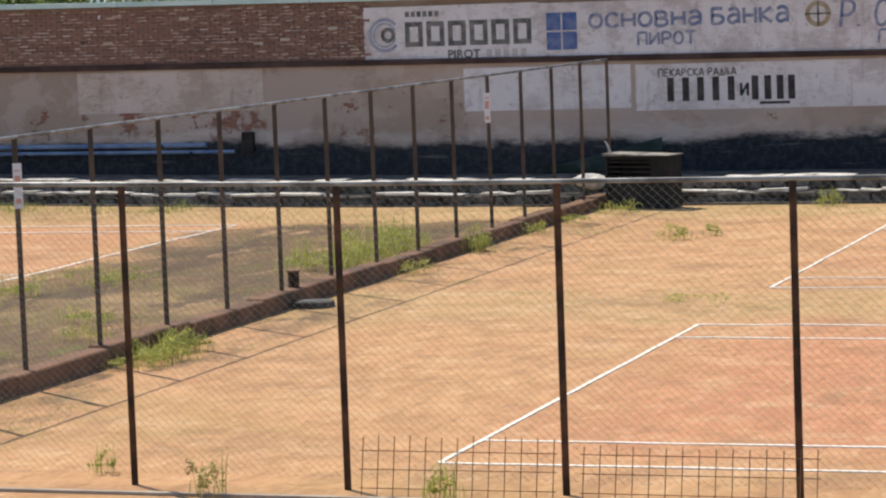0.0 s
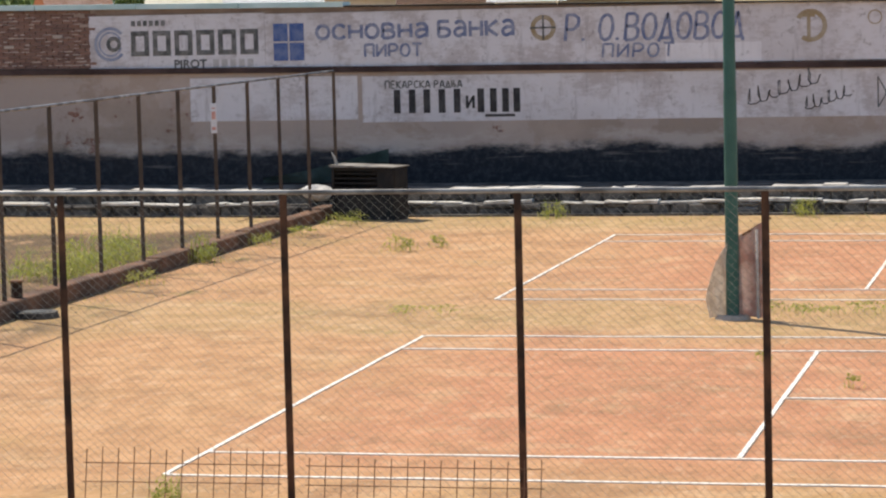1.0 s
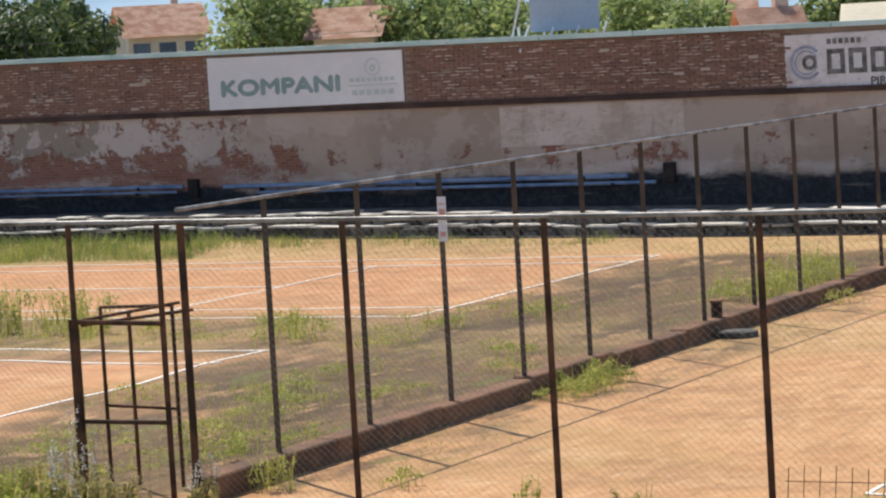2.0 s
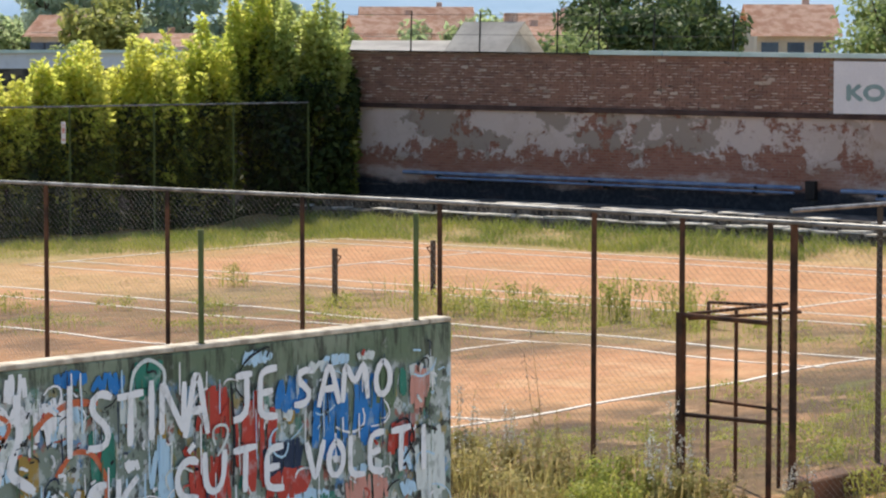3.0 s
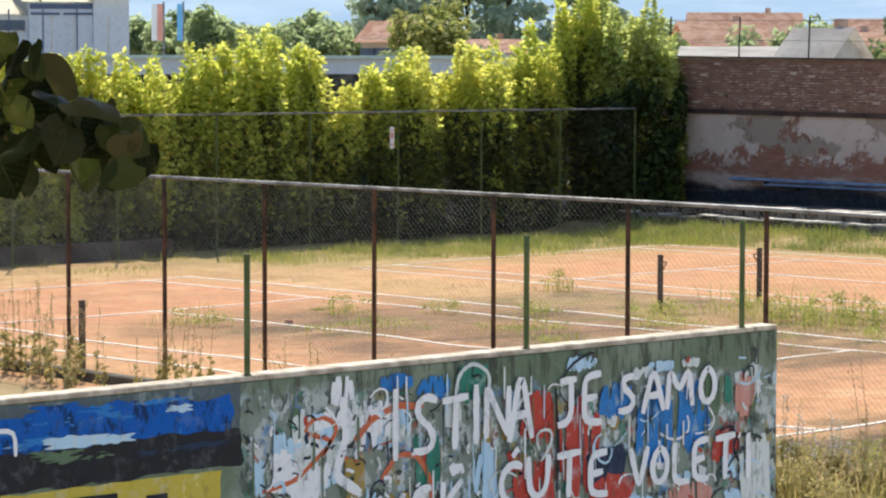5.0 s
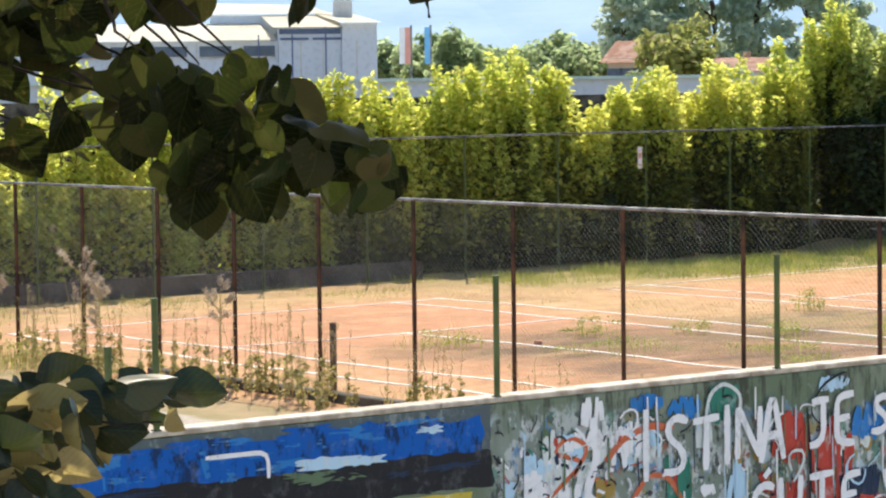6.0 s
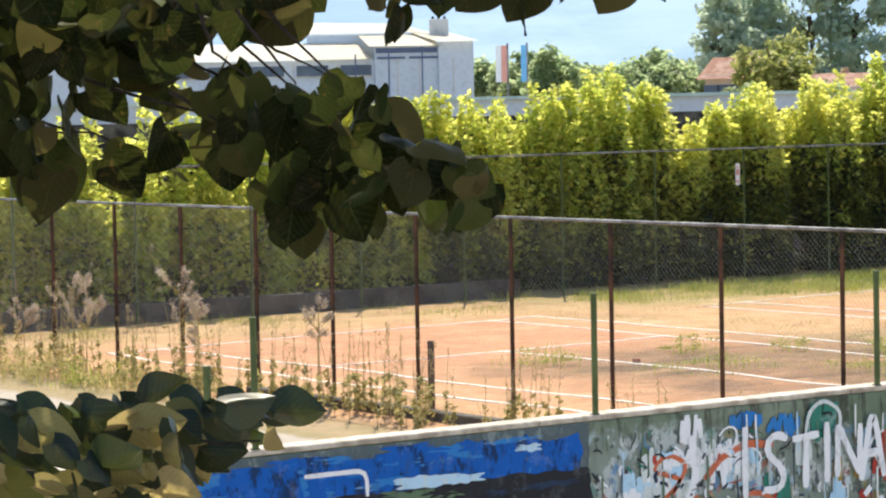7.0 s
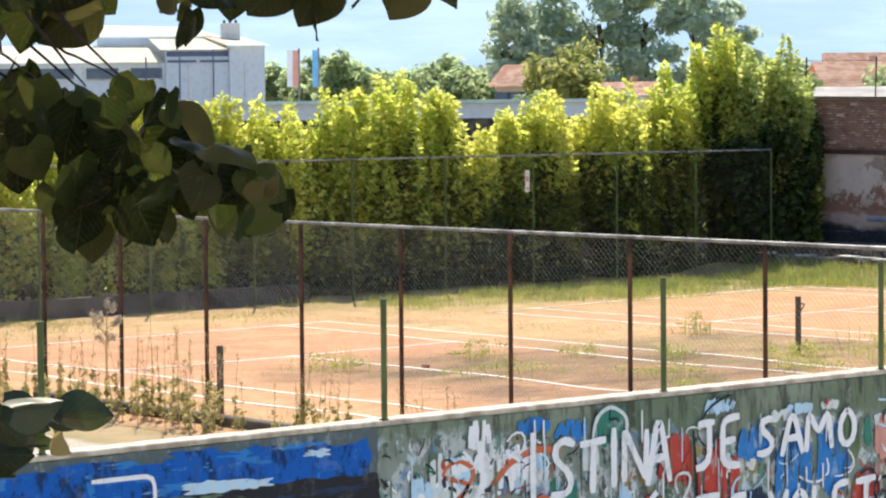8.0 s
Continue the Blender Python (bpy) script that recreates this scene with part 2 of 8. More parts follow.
def plaster_material():
    n = Nodes("old_plaster")
    p = n.pos()
    x, y, z = n.xyz(p)
    q = n.vmath("ADD", p, n.vmath("MULTIPLY", n.vmath("SUBTRACT", n.noise(p, 0.9, 5.0, 0.6, True), (0.5, 0.5, 0.5)), (1.5, 1.5, 0.6)))
    big = n.noise(p, 0.35, 4.0)
    fine = n.noise(p, 9.0, 5.0, 0.7)
    c = n.mix(n.step(big, 0.4, 0.6), (0.405, 0.315, 0.26), (0.325, 0.255, 0.21))
    c = n.mix(n.math("MULTIPLY", n.step(fine, 0.5, 0.75), 0.5), c, (0.28, 0.205, 0.16))
    # patches where the coat has come off and red brick shows
    left = n.math("SUBTRACT", 1.0, n.step(x, -30.0, -24.0))
    low = n.math("MULTIPLY", n.step(z, 1.2, 1.5), n.math("SUBTRACT", 1.0, n.step(z, 2.0, 2.5)))
    some = n.math("SUBTRACT", 1.0, n.step(x, -10.0, -4.0))
    bare = n.math("ADD", n.math("ADD", n.noise(q, 1.0, 8.0, 0.72), n.math("MULTIPLY", n.math("SUBTRACT", fine, 0.5), 0.22)), n.math("ADD", n.math("MULTIPLY", n.math("MULTIPLY", low, some), 0.10), n.math("MULTIPLY", left, 0.10)))
    bare = n.math("MULTIPLY", n.step(bare, 0.655, 0.69), 0.92)
    chalk = n.math("MULTIPLY", n.step(n.noise(q, 0.55, 6.0, 0.65), 0.47, 0.52), n.math("ADD", 0.35, n.math("MULTIPLY", left, 0.5)))
    c = n.mix(chalk, c, (0.50, 0.42, 0.385))
    # the far left: chalky above with smooth grey repairs, a raw red band below
    high = n.math("MULTIPLY", left, n.math("MULTIPLY", n.step(z, 1.7, 2.2), n.step(n.noise(q, 0.7, 7.0, 0.7), 0.36, 0.44)))
    c = n.mix(n.math("MULTIPLY", high, 0.75), c, (0.50, 0.425, 0.395))
    mend = n.math("MULTIPLY", left, n.step(n.noise(n.scaled(q, (0.42, 1.0, 0.7)), 0.9, 5.0, 0.55), 0.57, 0.585))
    c = n.mix(mend, c, (0.285, 0.235, 0.20))
    ragged = n.math("ADD", z, n.math("MULTIPLY", n.math("SUBTRACT", n.noise(q, 1.9, 9.0, 0.8), 0.5), 1.5))
    band = n.math("MULTIPLY", left, n.math("SUBTRACT", 1.0, n.step(ragged, 1.82, 1.89)))
    bare = n.math("MAXIMUM", bare, n.math("MULTIPLY", band, 0.9))
    brick = n.node("ShaderNodeTexBrick", Vector=n.node("ShaderNodeCombineXYZ", X=x, Y=z).outputs[0], Scale=1.0)
    brick.inputs["Brick Width"].default_value = 0.26
    brick.inputs["Row Height"].default_value = 0.077
    brick.inputs["Mortar Size"].default_value = 0.008
    for key, v in (("Color1", (0.195, 0.068, 0.042)), ("Color2", (0.255, 0.105, 0.068)), ("Mortar", (0.235, 0.15, 0.115))):
        n.put(brick.inputs[key], v)
    c = n.mix(bare, c, brick.outputs[0])
    # tarred, damp plinth with a ragged upper edge
    flow = n.noise(n.scaled(p, (0.45, 0.45, 1.3)), 1.0, 5.0, 0.55)
    edge = n.math("ADD", z, n.math("MULTIPLY", n.math("SUBTRACT", flow, 0.5), 0.8))
    edge = n.math("ADD", edge, n.math("MULTIPLY", n.math("SUBTRACT", n.noise(n.scaled(p, (1.0, 1.0, 2.2)), 3.0, 6.0, 0.75), 0.5), 0.42))
    tar = n.math("SUBTRACT", 1.0, n.step(edge, 1.16, 1.42))
    rows = n.noise(n.scaled(p, (0.6, 0.6, 7.0)), 1.0, 4.0, 0.6)
    tar = n.math("MULTIPLY", tar, n.math("SUBTRACT", 1.0, n.math("MULTIPLY", n.step(rows, 0.58, 0.75), 0.25)))
    pale = n.math("MULTIPLY", n.math("SUBTRACT", 1.0, n.step(edge, 1.50, 1.68)), n.step(n.noise(n.scaled(p, (0.6, 0.6, 1.6)), 1.5, 5.0, 0.65), 0.40, 0.58))
    c = n.mix(n.math("MULTIPLY", pale, 0.6), c, (0.52, 0.45, 0.41))
    c = n.mix(tar, c, n.mix(n.step(fine, 0.4, 0.7), (0.016, 0.019, 0.026), (0.04, 0.044, 0.052)))
    h = n.math("SUBTRACT", fine, n.math("MULTIPLY", bare, 1.5))
    return n.done(c, 0.9, h, 0.02)


def brick_material(own):
    n = Nodes("old_red_brick")
    p = n.pos()
    r = n.rnd() if own else n.island()
    c = n.mix(r, (0.195, 0.112, 0.086), (0.255, 0.148, 0.115))
    c = n.mix(n.step(n.math("FRACT", n.math("MULTIPLY", r, 13.7)), 0.84, 0.88), c, (0.17, 0.10, 0.08))
    c = n.mix(n.step(n.math("FRACT", n.math("MULTIPLY", r, 29.1)), 0.975, 0.985), c, (0.45, 0.37, 0.31))
    c = n.mix(n.math("MULTIPLY", n.step(n.noise(p, 0.5, 4.0), 0.45, 0.65), 0.4), c, (0.28, 0.15, 0.11))
    fine = n.noise(p, 40.0, 4.0)
    return n.done(c, 0.9, fine, 0.004)


def paint_panel_material(name, colour, worn_to, amount):
    n = Nodes(name)
    p = n.pos()
    f = n.math("ADD", n.math("MULTIPLY", n.noise(p, 1.2, 6.0, 0.7), 0.7), n.math("MULTIPLY", n.noise(n.scaled(p, (1.0, 1.0, 3.0)), 6.0, 4.0, 0.7), 0.3))
    c = n.mix(n.math("MULTIPLY", n.step(f, amount, amount + 0.16), 0.8), colour, worn_to)
    c = n.mix(n.math("MULTIPLY", n.step(n.noise(p, 0.4, 3.0), 0.4, 0.7), 0.35), c, tuple(v * 0.8 for v in worn_to))
    run = n.noise(n.scaled(p, (5.0, 5.0, 0.7)), 1.0, 5.0, 0.7)
    c = n.mix(n.math("MULTIPLY", n.step(run, 0.54, 0.68), 0.35), c, tuple(v * 0.62 for v in worn_to))
    chip = n.noise(p, 4.2, 7.0, 0.75)
    c = n.mix(n.math("MULTIPLY", n.step(chip, 0.585, 0.62), 0.55), c, tuple(v * 0.72 for v in worn_to))
    return n.done(c, 0.85, n.noise(p, 12.0, 4.0), 0.006)


def graffiti_wall_material():
    n = Nodes("painted_concrete")
    p = n.pos()
    x, y, z = n.xyz(p)
    run = n.noise(n.scaled(p, (9.0, 9.0, 1.6)), 1.0, 7.0, 0.72)
    big = n.noise(p, 1.1, 5.0, 0.6)
    c = n.mix(n.step(big, 0.4, 0.62), (0.15, 0.20, 0.125), (0.25, 0.29, 0.21))
    c = n.mix(n.math("MULTIPLY", n.math("MULTIPLY", n.step(run, 0.47, 0.62), n.step(z, 1.9, 2.4)), 0.8), c, (0.045, 0.045, 0.035))
    scuff = n.noise(p, 7.0, 6.0, 0.75)
    c = n.mix(n.math("MULTIPLY", n.step(scuff, 0.6, 0.7), 0.6), c, (0.38, 0.40, 0.36))
    # countless faded layers of paint up to arm's reach
    reach = n.math("ADD", z, n.math("MULTIPLY", n.math("SUBTRACT", n.noise(p, 2.2, 4.0, 0.6), 0.5), 0.55))
    reach = n.math("SUBTRACT", reach, n.math("MULTIPLY", n.math("SUBTRACT", 1.0, n.step(y, -13.0, -12.0)), 0.14))
    reach = n.math("MULTIPLY", n.math("SUBTRACT", 1.0, n.step(reach, 2.14, 2.26)), n.step(y, -13.9, -13.7))
    c = n.mix(n.math("MULTIPLY", reach, 0.7), c, (0.25, 0.30, 0.26))
    for k, (col, s, lo, amount) in enumerate((((0.56, 0.60, 0.58), 3.1, 0.52, 0.7), ((0.07, 0.08, 0.07), 4.3, 0.55, 0.8), ((0.42, 0.10, 0.07), 2.7, 0.60, 0.7), ((0.10, 0.26, 0.50), 2.5, 0.60, 0.7),
                                             ((0.06, 0.24, 0.17), 3.3, 0.60, 0.7), ((0.50, 0.62, 0.68), 4.1, 0.57, 0.8), ((0.40, 0.30, 0.10), 5.0, 0.60, 0.75), ((0.66, 0.69, 0.68), 6.5, 0.57, 0.7), ((0.035, 0.04, 0.035), 8.0, 0.57, 0.85))):
        m = n.noise(n.scaled(n.vmath("ADD", p, (k * 3.7, k * 5.1, k * 2.3)), (1.0, 1.3, 0.9)), s, 4.0, 0.62)
        c = n.mix(n.math("MULTIPLY", n.math("MULTIPLY", n.step(m, lo, lo + 0.05), reach), amount), c, col)
    return n.done(c, 0.8, scuff, 0.004)


def spray_material(name, colour, under, cover=0.58):
    """A coat of sprayed paint, with scuffs and streaks."""
    n = Nodes(name)
    p = n.pos()
    f = n.noise(n.scaled(p, (3.0, 3.0, 1.6)), 3.0, 6.0, 0.72)
    g = n.noise(n.scaled(p, (8.0, 8.0, 1.0)), 1.2, 5.0, 0.7)
    c = n.mix(n.step(f, cover, cover + 0.1), colour, under)
    c = n.mix(n.math("MULTIPLY", n.step(g, 0.55, 0.7), 0.3), c, tuple(v * 0.6 for v in colour))
    # rubbed, oversprayed and dirty in places
    a = n.noise(n.vmath("ADD", p, (2.0, 9.0, 4.0)), 7.0, 5.0, 0.7)
    b = n.noise(n.scaled(n.vmath("ADD", p, (5.0, 1.0, 8.0)), (1.0, 1.6, 0.8)), 5.0, 5.0, 0.7)
    c = n.mix(n.math("MULTIPLY", n.step(a, 0.53, 0.70), 0.36 if max(colour) > 0.2 and colour[0] > 0.03 else 0.10), c, (0.58, 0.60, 0.60))
    c = n.mix(n.math("MULTIPLY", n.step(b, 0.53, 0.70), 0.42), c, (0.055, 0.065, 0.06))
    return n.done(c, 0.7, f, 0.002)


GROUND = ground_material()
TAPE = line_material()
PLASTER = plaster_material()
BRICK = brick_material(False)
BRICK_PIECE = brick_material(True)
MORTAR = worn("grey_mortar", (0.30, 0.23, 0.19), (0.22, 0.16, 0.13), 2.0, 40.0, 0.95)
STEEL = worn("rusty_dark_steel", (0.038, 0.022, 0.015), (0.125, 0.056, 0.03), 2.6, 14.0, 0.9, height=0.001)
RAIL = worn("weathered_pipe", (0.12, 0.113, 0.108), (0.33, 0.32, 0.305), 3.0, 50.0, 0.5, 0.3)
WIRE = worn("galvanised_wire", (0.30, 0.27, 0.225), (0.42, 0.385, 0.33), 2.0, 30.0, 0.5, 0.2)
OLD_STEEL = worn("weathered_steel", (0.075, 0.055, 0.042), (0.12, 0.085, 0.062), 1.6, 12.0, 0.9)
THIN_WIRE = worn("dark_wire", (0.05, 0.04, 0.032), (0.08, 0.065, 0.05), 2.0, 30.0, 0.8)
RUST = worn("rusty_rod", (0.24, 0.12, 0.06), (0.15, 0.075, 0.045), 5.0, 60.0, 0.85)
CONCRETE = worn("stained_concrete", (0.42, 0.35, 0.28), (0.30, 0.24, 0.19), 1.5, 25.0, 0.92, height=0.01)
KERB = worn("reddish_kerb", (0.20, 0.105, 0.062), (0.10, 0.058, 0.038), 1.6, 25.0, 0.92, height=0.01)
SLAB = worn("pale_slab", (0.66, 0.63, 0.58), (0.36, 0.33, 0.29), 2.6, 14.0, 0.9, height=0.02)
STONE = worn("dark_rubble", (0.17, 0.15, 0.13), (0.045, 0.04, 0.037), 3.2, 14.0, 0.95, height=0.03)
GREEN_PAINT = worn("green_enamel", (0.12, 0.15, 0.055), (0.075, 0.10, 0.035), 4.0, 40.0, 0.7)
POLE_PAINT = worn("pole_enamel", (0.035, 0.105, 0.085), (0.05, 0.13, 0.105), 2.0, 40.0, 0.4)
SHEET = worn("green_white_sheet", (0.55, 0.68, 0.66), (0.40, 0.55, 0.53), 0.8, 30.0, 0.5)
WHITE = worn("white_board", (0.74, 0.73, 0.74), (0.66, 0.65, 0.67), 1.0, 30.0, 0.6)
BLACKENED = worn("blackened_iron", (0.012, 0.012, 0.013), (0.026, 0.022, 0.02), 4.0, 40.0, 0.7)
BLUE_PIPE = worn("blue_plastic_pipe", (0.11, 0.17, 0.30), (0.21, 0.28, 0.41), 2.5, 20.0, 0.6)
BARK = worn("grey_brown_bark", (0.10, 0.075, 0.05), (0.06, 0.045, 0.03), 8.0, 60.0, 0.95, own=True)
# sunlight painted into the upper hedge leaves, shade into the darker lower ones
SUNLIT_LEAF = leafy("sunlit_hedge_leaf", (0.415, 0.49, 0.083), (0.69, 0.715, 0.145), (0.87, 0.805, 0.23), 0.68)
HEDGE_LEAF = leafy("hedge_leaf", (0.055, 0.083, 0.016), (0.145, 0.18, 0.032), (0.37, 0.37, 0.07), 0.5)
# shade inside and under the bushes, painted as near-black leaves
HEDGE_SHADE = leafy("hedge_shade_leaf", (0.010, 0.020, 0.006), (0.028, 0.048, 0.011), (0.07, 0.095, 0.018), 0.25)
DARK_LEAF = leafy("dark_leaf", (0.018, 0.034, 0.01), (0.045, 0.07, 0.016), (0.10, 0.125, 0.025), 0.2)
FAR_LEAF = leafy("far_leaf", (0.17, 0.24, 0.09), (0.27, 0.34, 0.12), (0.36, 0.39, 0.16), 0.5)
# distance haze mixed into the leaf colour
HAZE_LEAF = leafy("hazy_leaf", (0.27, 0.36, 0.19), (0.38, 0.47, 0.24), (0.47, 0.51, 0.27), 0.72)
# corner trees: their sunlit tops are brightened in the leaf colour
CORNER_LEAF = leafy("corner_tree_leaf", (0.26, 0.34, 0.08), (0.48, 0.55, 0.15), (0.72, 0.74, 0.30), 0.62)
TALL_WEED = leafy("tall_weed_leaf", (0.27, 0.26, 0.08), (0.43, 0.37, 0.14), (0.57, 0.45, 0.22), 0.5)
OLIVE_LEAF = leafy("olive_leaf", (0.20, 0.24, 0.07), (0.34, 0.37, 0.11), (0.48, 0.46, 0.15), 0.6)
# paler still: painted haze for the tall trees farthest off
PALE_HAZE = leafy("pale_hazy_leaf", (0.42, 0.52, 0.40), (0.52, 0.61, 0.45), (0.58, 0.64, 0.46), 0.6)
MID_LEAF = leafy("deep_green_leaf", (0.05, 0.085, 0.035), (0.10, 0.15, 0.055), (0.17, 0.21, 0.075), 0.35)
WEED = leafy("weed_leaf", (0.24, 0.28, 0.05), (0.39, 0.41, 0.09), (0.54, 0.49, 0.15), 0.45)
STRAW = leafy("dry_stalk", (0.38, 0.27, 0.14), (0.52, 0.40, 0.21), (0.44, 0.40, 0.14), 0.4)
ROOF_TILE = worn("clay_roof_tiles", (0.52, 0.30, 0.21), (0.70, 0.50, 0.40), 1.6, 9.0, 0.9)
RENDER_WALL = worn("pale_house_render", (0.62, 0.56, 0.45), (0.52, 0.46, 0.37), 0.5, 6.0, 0.9)
GREY_ROOF = worn("grey_fibre_roof", (0.62, 0.60, 0.57), (0.48, 0.46, 0.44), 0.5, 4.0, 0.9)
HALL_WALL = worn("pale_hall_panels", (0.58, 0.64, 0.73), (0.53, 0.59, 0.68), 0.2, 4.0, 0.7)
HALL_ROOF = worn("cream_hall_roof", (0.82, 0.78, 0.66), (0.76, 0.72, 0.60), 0.3, 4.0, 0.7)
GLASS = worn("dark_glazing", (0.08, 0.11, 0.16), (0.12, 0.16, 0.22), 0.5, 3.0, 0.15)


# ======== ground ========
bm = bmesh.new()
bmesh.ops.create_grid(bm, x_segments=8, y_segments=8, size=4500)
structure("ground", bm, GROUND, "sandy orange clay courts run over with dry grass", "ground")


# ======== court lines ========
def tape(bm, a, b, width=0.06, wave=0.0, seed=1):
    """A plastic line strip pegged to the clay, a little wavy where it has come loose."""
    a, b = Vector((*a, 0)), Vector((*b, 0))
    d = (b - a).normalized()
    s = Vector((-d.y, d.x, 0))
    count = max(2, int((b - a).length / 0.5))
    last = None
    for k in range(count + 1):
        p = a.lerp(b, k / count)
        p = p + s * wave * noise.noise(Vector((p.x * 0.35, p.y * 0.35, seed)))
        h = 0.012 + 0.006 * noise.noise(Vector((p.x, p.y, 7.0)))
        row = [bm.verts.new(p + s * u + Vector((0, 0, v))) for u, v in ((-width / 2, 0.0), (-width / 2, h), (width / 2, h), (width / 2, 0.0))]
        if last:
            for j in range(3):
                bm.faces.new((last[j], last[j + 1], row[j + 1], row[j]))
        last = row


def court(near_left, near_right, far_right, far_left, wave, label, width):
    """A tennis court's lines between its four corners."""
    nl, nr, fr, fl = (Vector(p) for p in (near_left, near_right, far_right, far_left))

    def at(u, v):
        return nl.lerp(nr, u).lerp(fl.lerp(fr, u), v)

    inset, serve = 1.372 / 10.97, 5.485 / 23.77
    holder = thing("court_marking", label, "court lines", kind="structure")
    rows = (((0, 0), (1, 0)), ((0, 1), (1, 1)), ((0, inset), (1, inset)), ((0, 1 - inset), (1, 1 - inset)), ((0, 0), (0, 1)), ((1, 0), (1, 1)),
            ((serve, inset), (serve, 1 - inset)), ((1 - serve, inset), (1 - serve, 1 - inset)), ((serve, 0.5), (1 - serve, 0.5)))
    for k, (a, b) in enumerate(rows):
        bm = bmesh.new()
        tape(bm, at(*a), at(*b), 0.85 * width if k in (4, 5, 6, 7) else width, wave, k)
        part("line", bm, TAPE, holder)


court((0, 0), (23.77, 0), (23.77, 10.97), (0, 10.97), 0.0, "white line tape of the clay court, partly worn away", 0.062)
court((0.05, 15.42), (23.8, 15.42), (23.8, 26.4), (0.05, 26.4), 0.0, "thin white line tape of the far court", 0.06)
court((-38.1, 0.44), (-13.44, 0.37), (-13.57, 11.34), (-38.95, 11.75), 0.3, "wavy loose white line tape of a neglected court", 0.085)
court((-38.6, 16.0), (-13.46, 16.03), (-13.6, 27.0), (-39.3, 27.4), 0.1, "faded white line tape of an overgrown court", 0.08)


# ======== wall at the back, with its terrace ========
WALL_Y = 33.6
def wall_top(x):
    return 4.325 - 0.0117 * x
def wall_ledge(x):
    return 3.00 - 0.0075 * x

WX0, WX1 = -45.5, 20.0
bm = bmesh.new()
box(bm, WX0, WX1, WALL_Y, WALL_Y + 0.5, 0.0, 0, top=(wall_ledge(WX0), wall_ledge(WX1)))
wall_back = structure("wall_back", bm, PLASTER, "long old wall of patched plaster over red brick with a tarred base", "wall")
bm = bmesh.new()
v = box(bm, WX0, WX1, WALL_Y + 0.02, WALL_Y + 0.45, 0, 1, top=(wall_top(WX0), wall_top(WX1)))
for k in (0, 3):
    v[k].co.z = wall_ledge(WX0)
for k in (1, 2):
    v[k].co.z = wall_ledge(WX1)
part("upper_wall", bm, MORTAR, wall_back, "exposed brickwork above the ledge")
bm = bmesh.new()
v = box(bm, WX0, WX1, WALL_Y - 0.07, WALL_Y + 0.1, 0, 1, top=(wall_ledge(WX0) + 0.06, wall_ledge(WX1) + 0.06))
for k in (0, 3):
    v[k].co.z = wall_ledge(WX0) - 0.07
for k in (1, 2):
    v[k].co.z = wall_ledge(WX1) - 0.07
part("ledge", bm, worn("dark_ledge", (0.045, 0.028, 0.025), (0.085, 0.055, 0.05), 1.5, 20.0, 0.9), wall_back, "dark weathered string course")
x = WX0
while x < 19:
    bm = bmesh.new()
    e = min(x + 2.4, 20)
    left = -36.5 < x < -8.0
    h = 0.12 if left else 0.04
    v = box(bm, x + 0.01, e - 0.01, WALL_Y - 0.1, WALL_Y + 0.56, 0, 1, top=(wall_top(x) + h, wall_top(e) + h))
    for k in (0, 3):
        v[k].co.z = wall_top(x) + 0.005
    for k in (1, 2):
        v[k].co.z = wall_top(e) + 0.005
    part("coping", bm, SHEET if left else BLACKENED, wall_back)
    x = e

# terrace of two low stone steps; the ground climbs a little towards the corner
def rise(x):
    u = min(1.0, max(0.0, (-x - 9.0) / 22.0))
    return 0.27 * u * u * (3 - 2 * u)


def on_rise(bm):
    for v in bm.verts:
        if v.co.z > -0.02:
            v.co.z += rise(v.co.x)


rng = random.Random(5)
for front, depth, z1 in ((30.98, 0.42, 0.31), (31.40, 2.2, 0.57)):
    step = thing("terrace_step", "long rubble-stone step with cracked pale slabs on top", "step", "terrace steps", kind="structure")
    bm = bmesh.new()
    for k in range(26):
        box(bm, -45 + 2.5 * k, -42.5 + 2.5 * k, front + 0.12, front + depth, 0.0, z1 - 0.05)
    on_rise(bm)
    part("core", bm, STONE, step)
    x = -45.0
    stones = bmesh.new()
    while x < 20:
        w = rng.uniform(0.25, 0.8)
        if rng.random() < 0.35:
            m = rng.uniform(0.4, 0.6) * z1
            box(stones, x + 0.02, x + w - 0.03, front + rng.uniform(0.0, 0.07), front + 0.16, 0.0, m - 0.02)
            box(stones, x + 0.03, x + w - 0.02, front + rng.uniform(0.0, 0.07), front + 0.16, m, z1 - 0.06)
        else:
            box(stones, x + 0.02, x + w - 0.02, front + rng.uniform(0.0, 0.06), front + 0.16, 0.0, z1 - 0.06 - rng.uniform(0, 0.03))
        x += w
    soften(stones, 0.03)
    on_rise(stones)
    part("stones", stones, STONE, step, "dark rubble stones")["kind"] = "stuff"
    x = -45.0
    while x < 20:
        w = rng.uniform(0.25, 1.2)
        if rng.random() > 0.18:
            slab = bmesh.new()
            tilt = rng.uniform(-0.045, 0.012)
            o = front - rng.uniform(-0.08, 0.09)
            box(slab, x + 0.015, x + w - 0.015, o, front + min(depth, 0.55), z1 - 0.045 + tilt, 0, top=(z1 + tilt, z1 + tilt + rng.uniform(-0.035, 0.03)))
            bmesh.ops.subdivide_edges(slab, edges=slab.edges[:], cuts=2)
            for v in slab.verts:
                v.co += Vector((0.02, 0.035, 0.008)) * noise.noise(v.co * 3.7)
            on_rise(slab)
            part("slab", slab, SLAB, step)
        x += w
bm = bmesh.new()
for k in range(26):
    box(bm, -45 + 2.5 * k, -42.5 + 2.5 * k, 30.80, 30.92, 0.0, 0.05)
on_rise(bm)
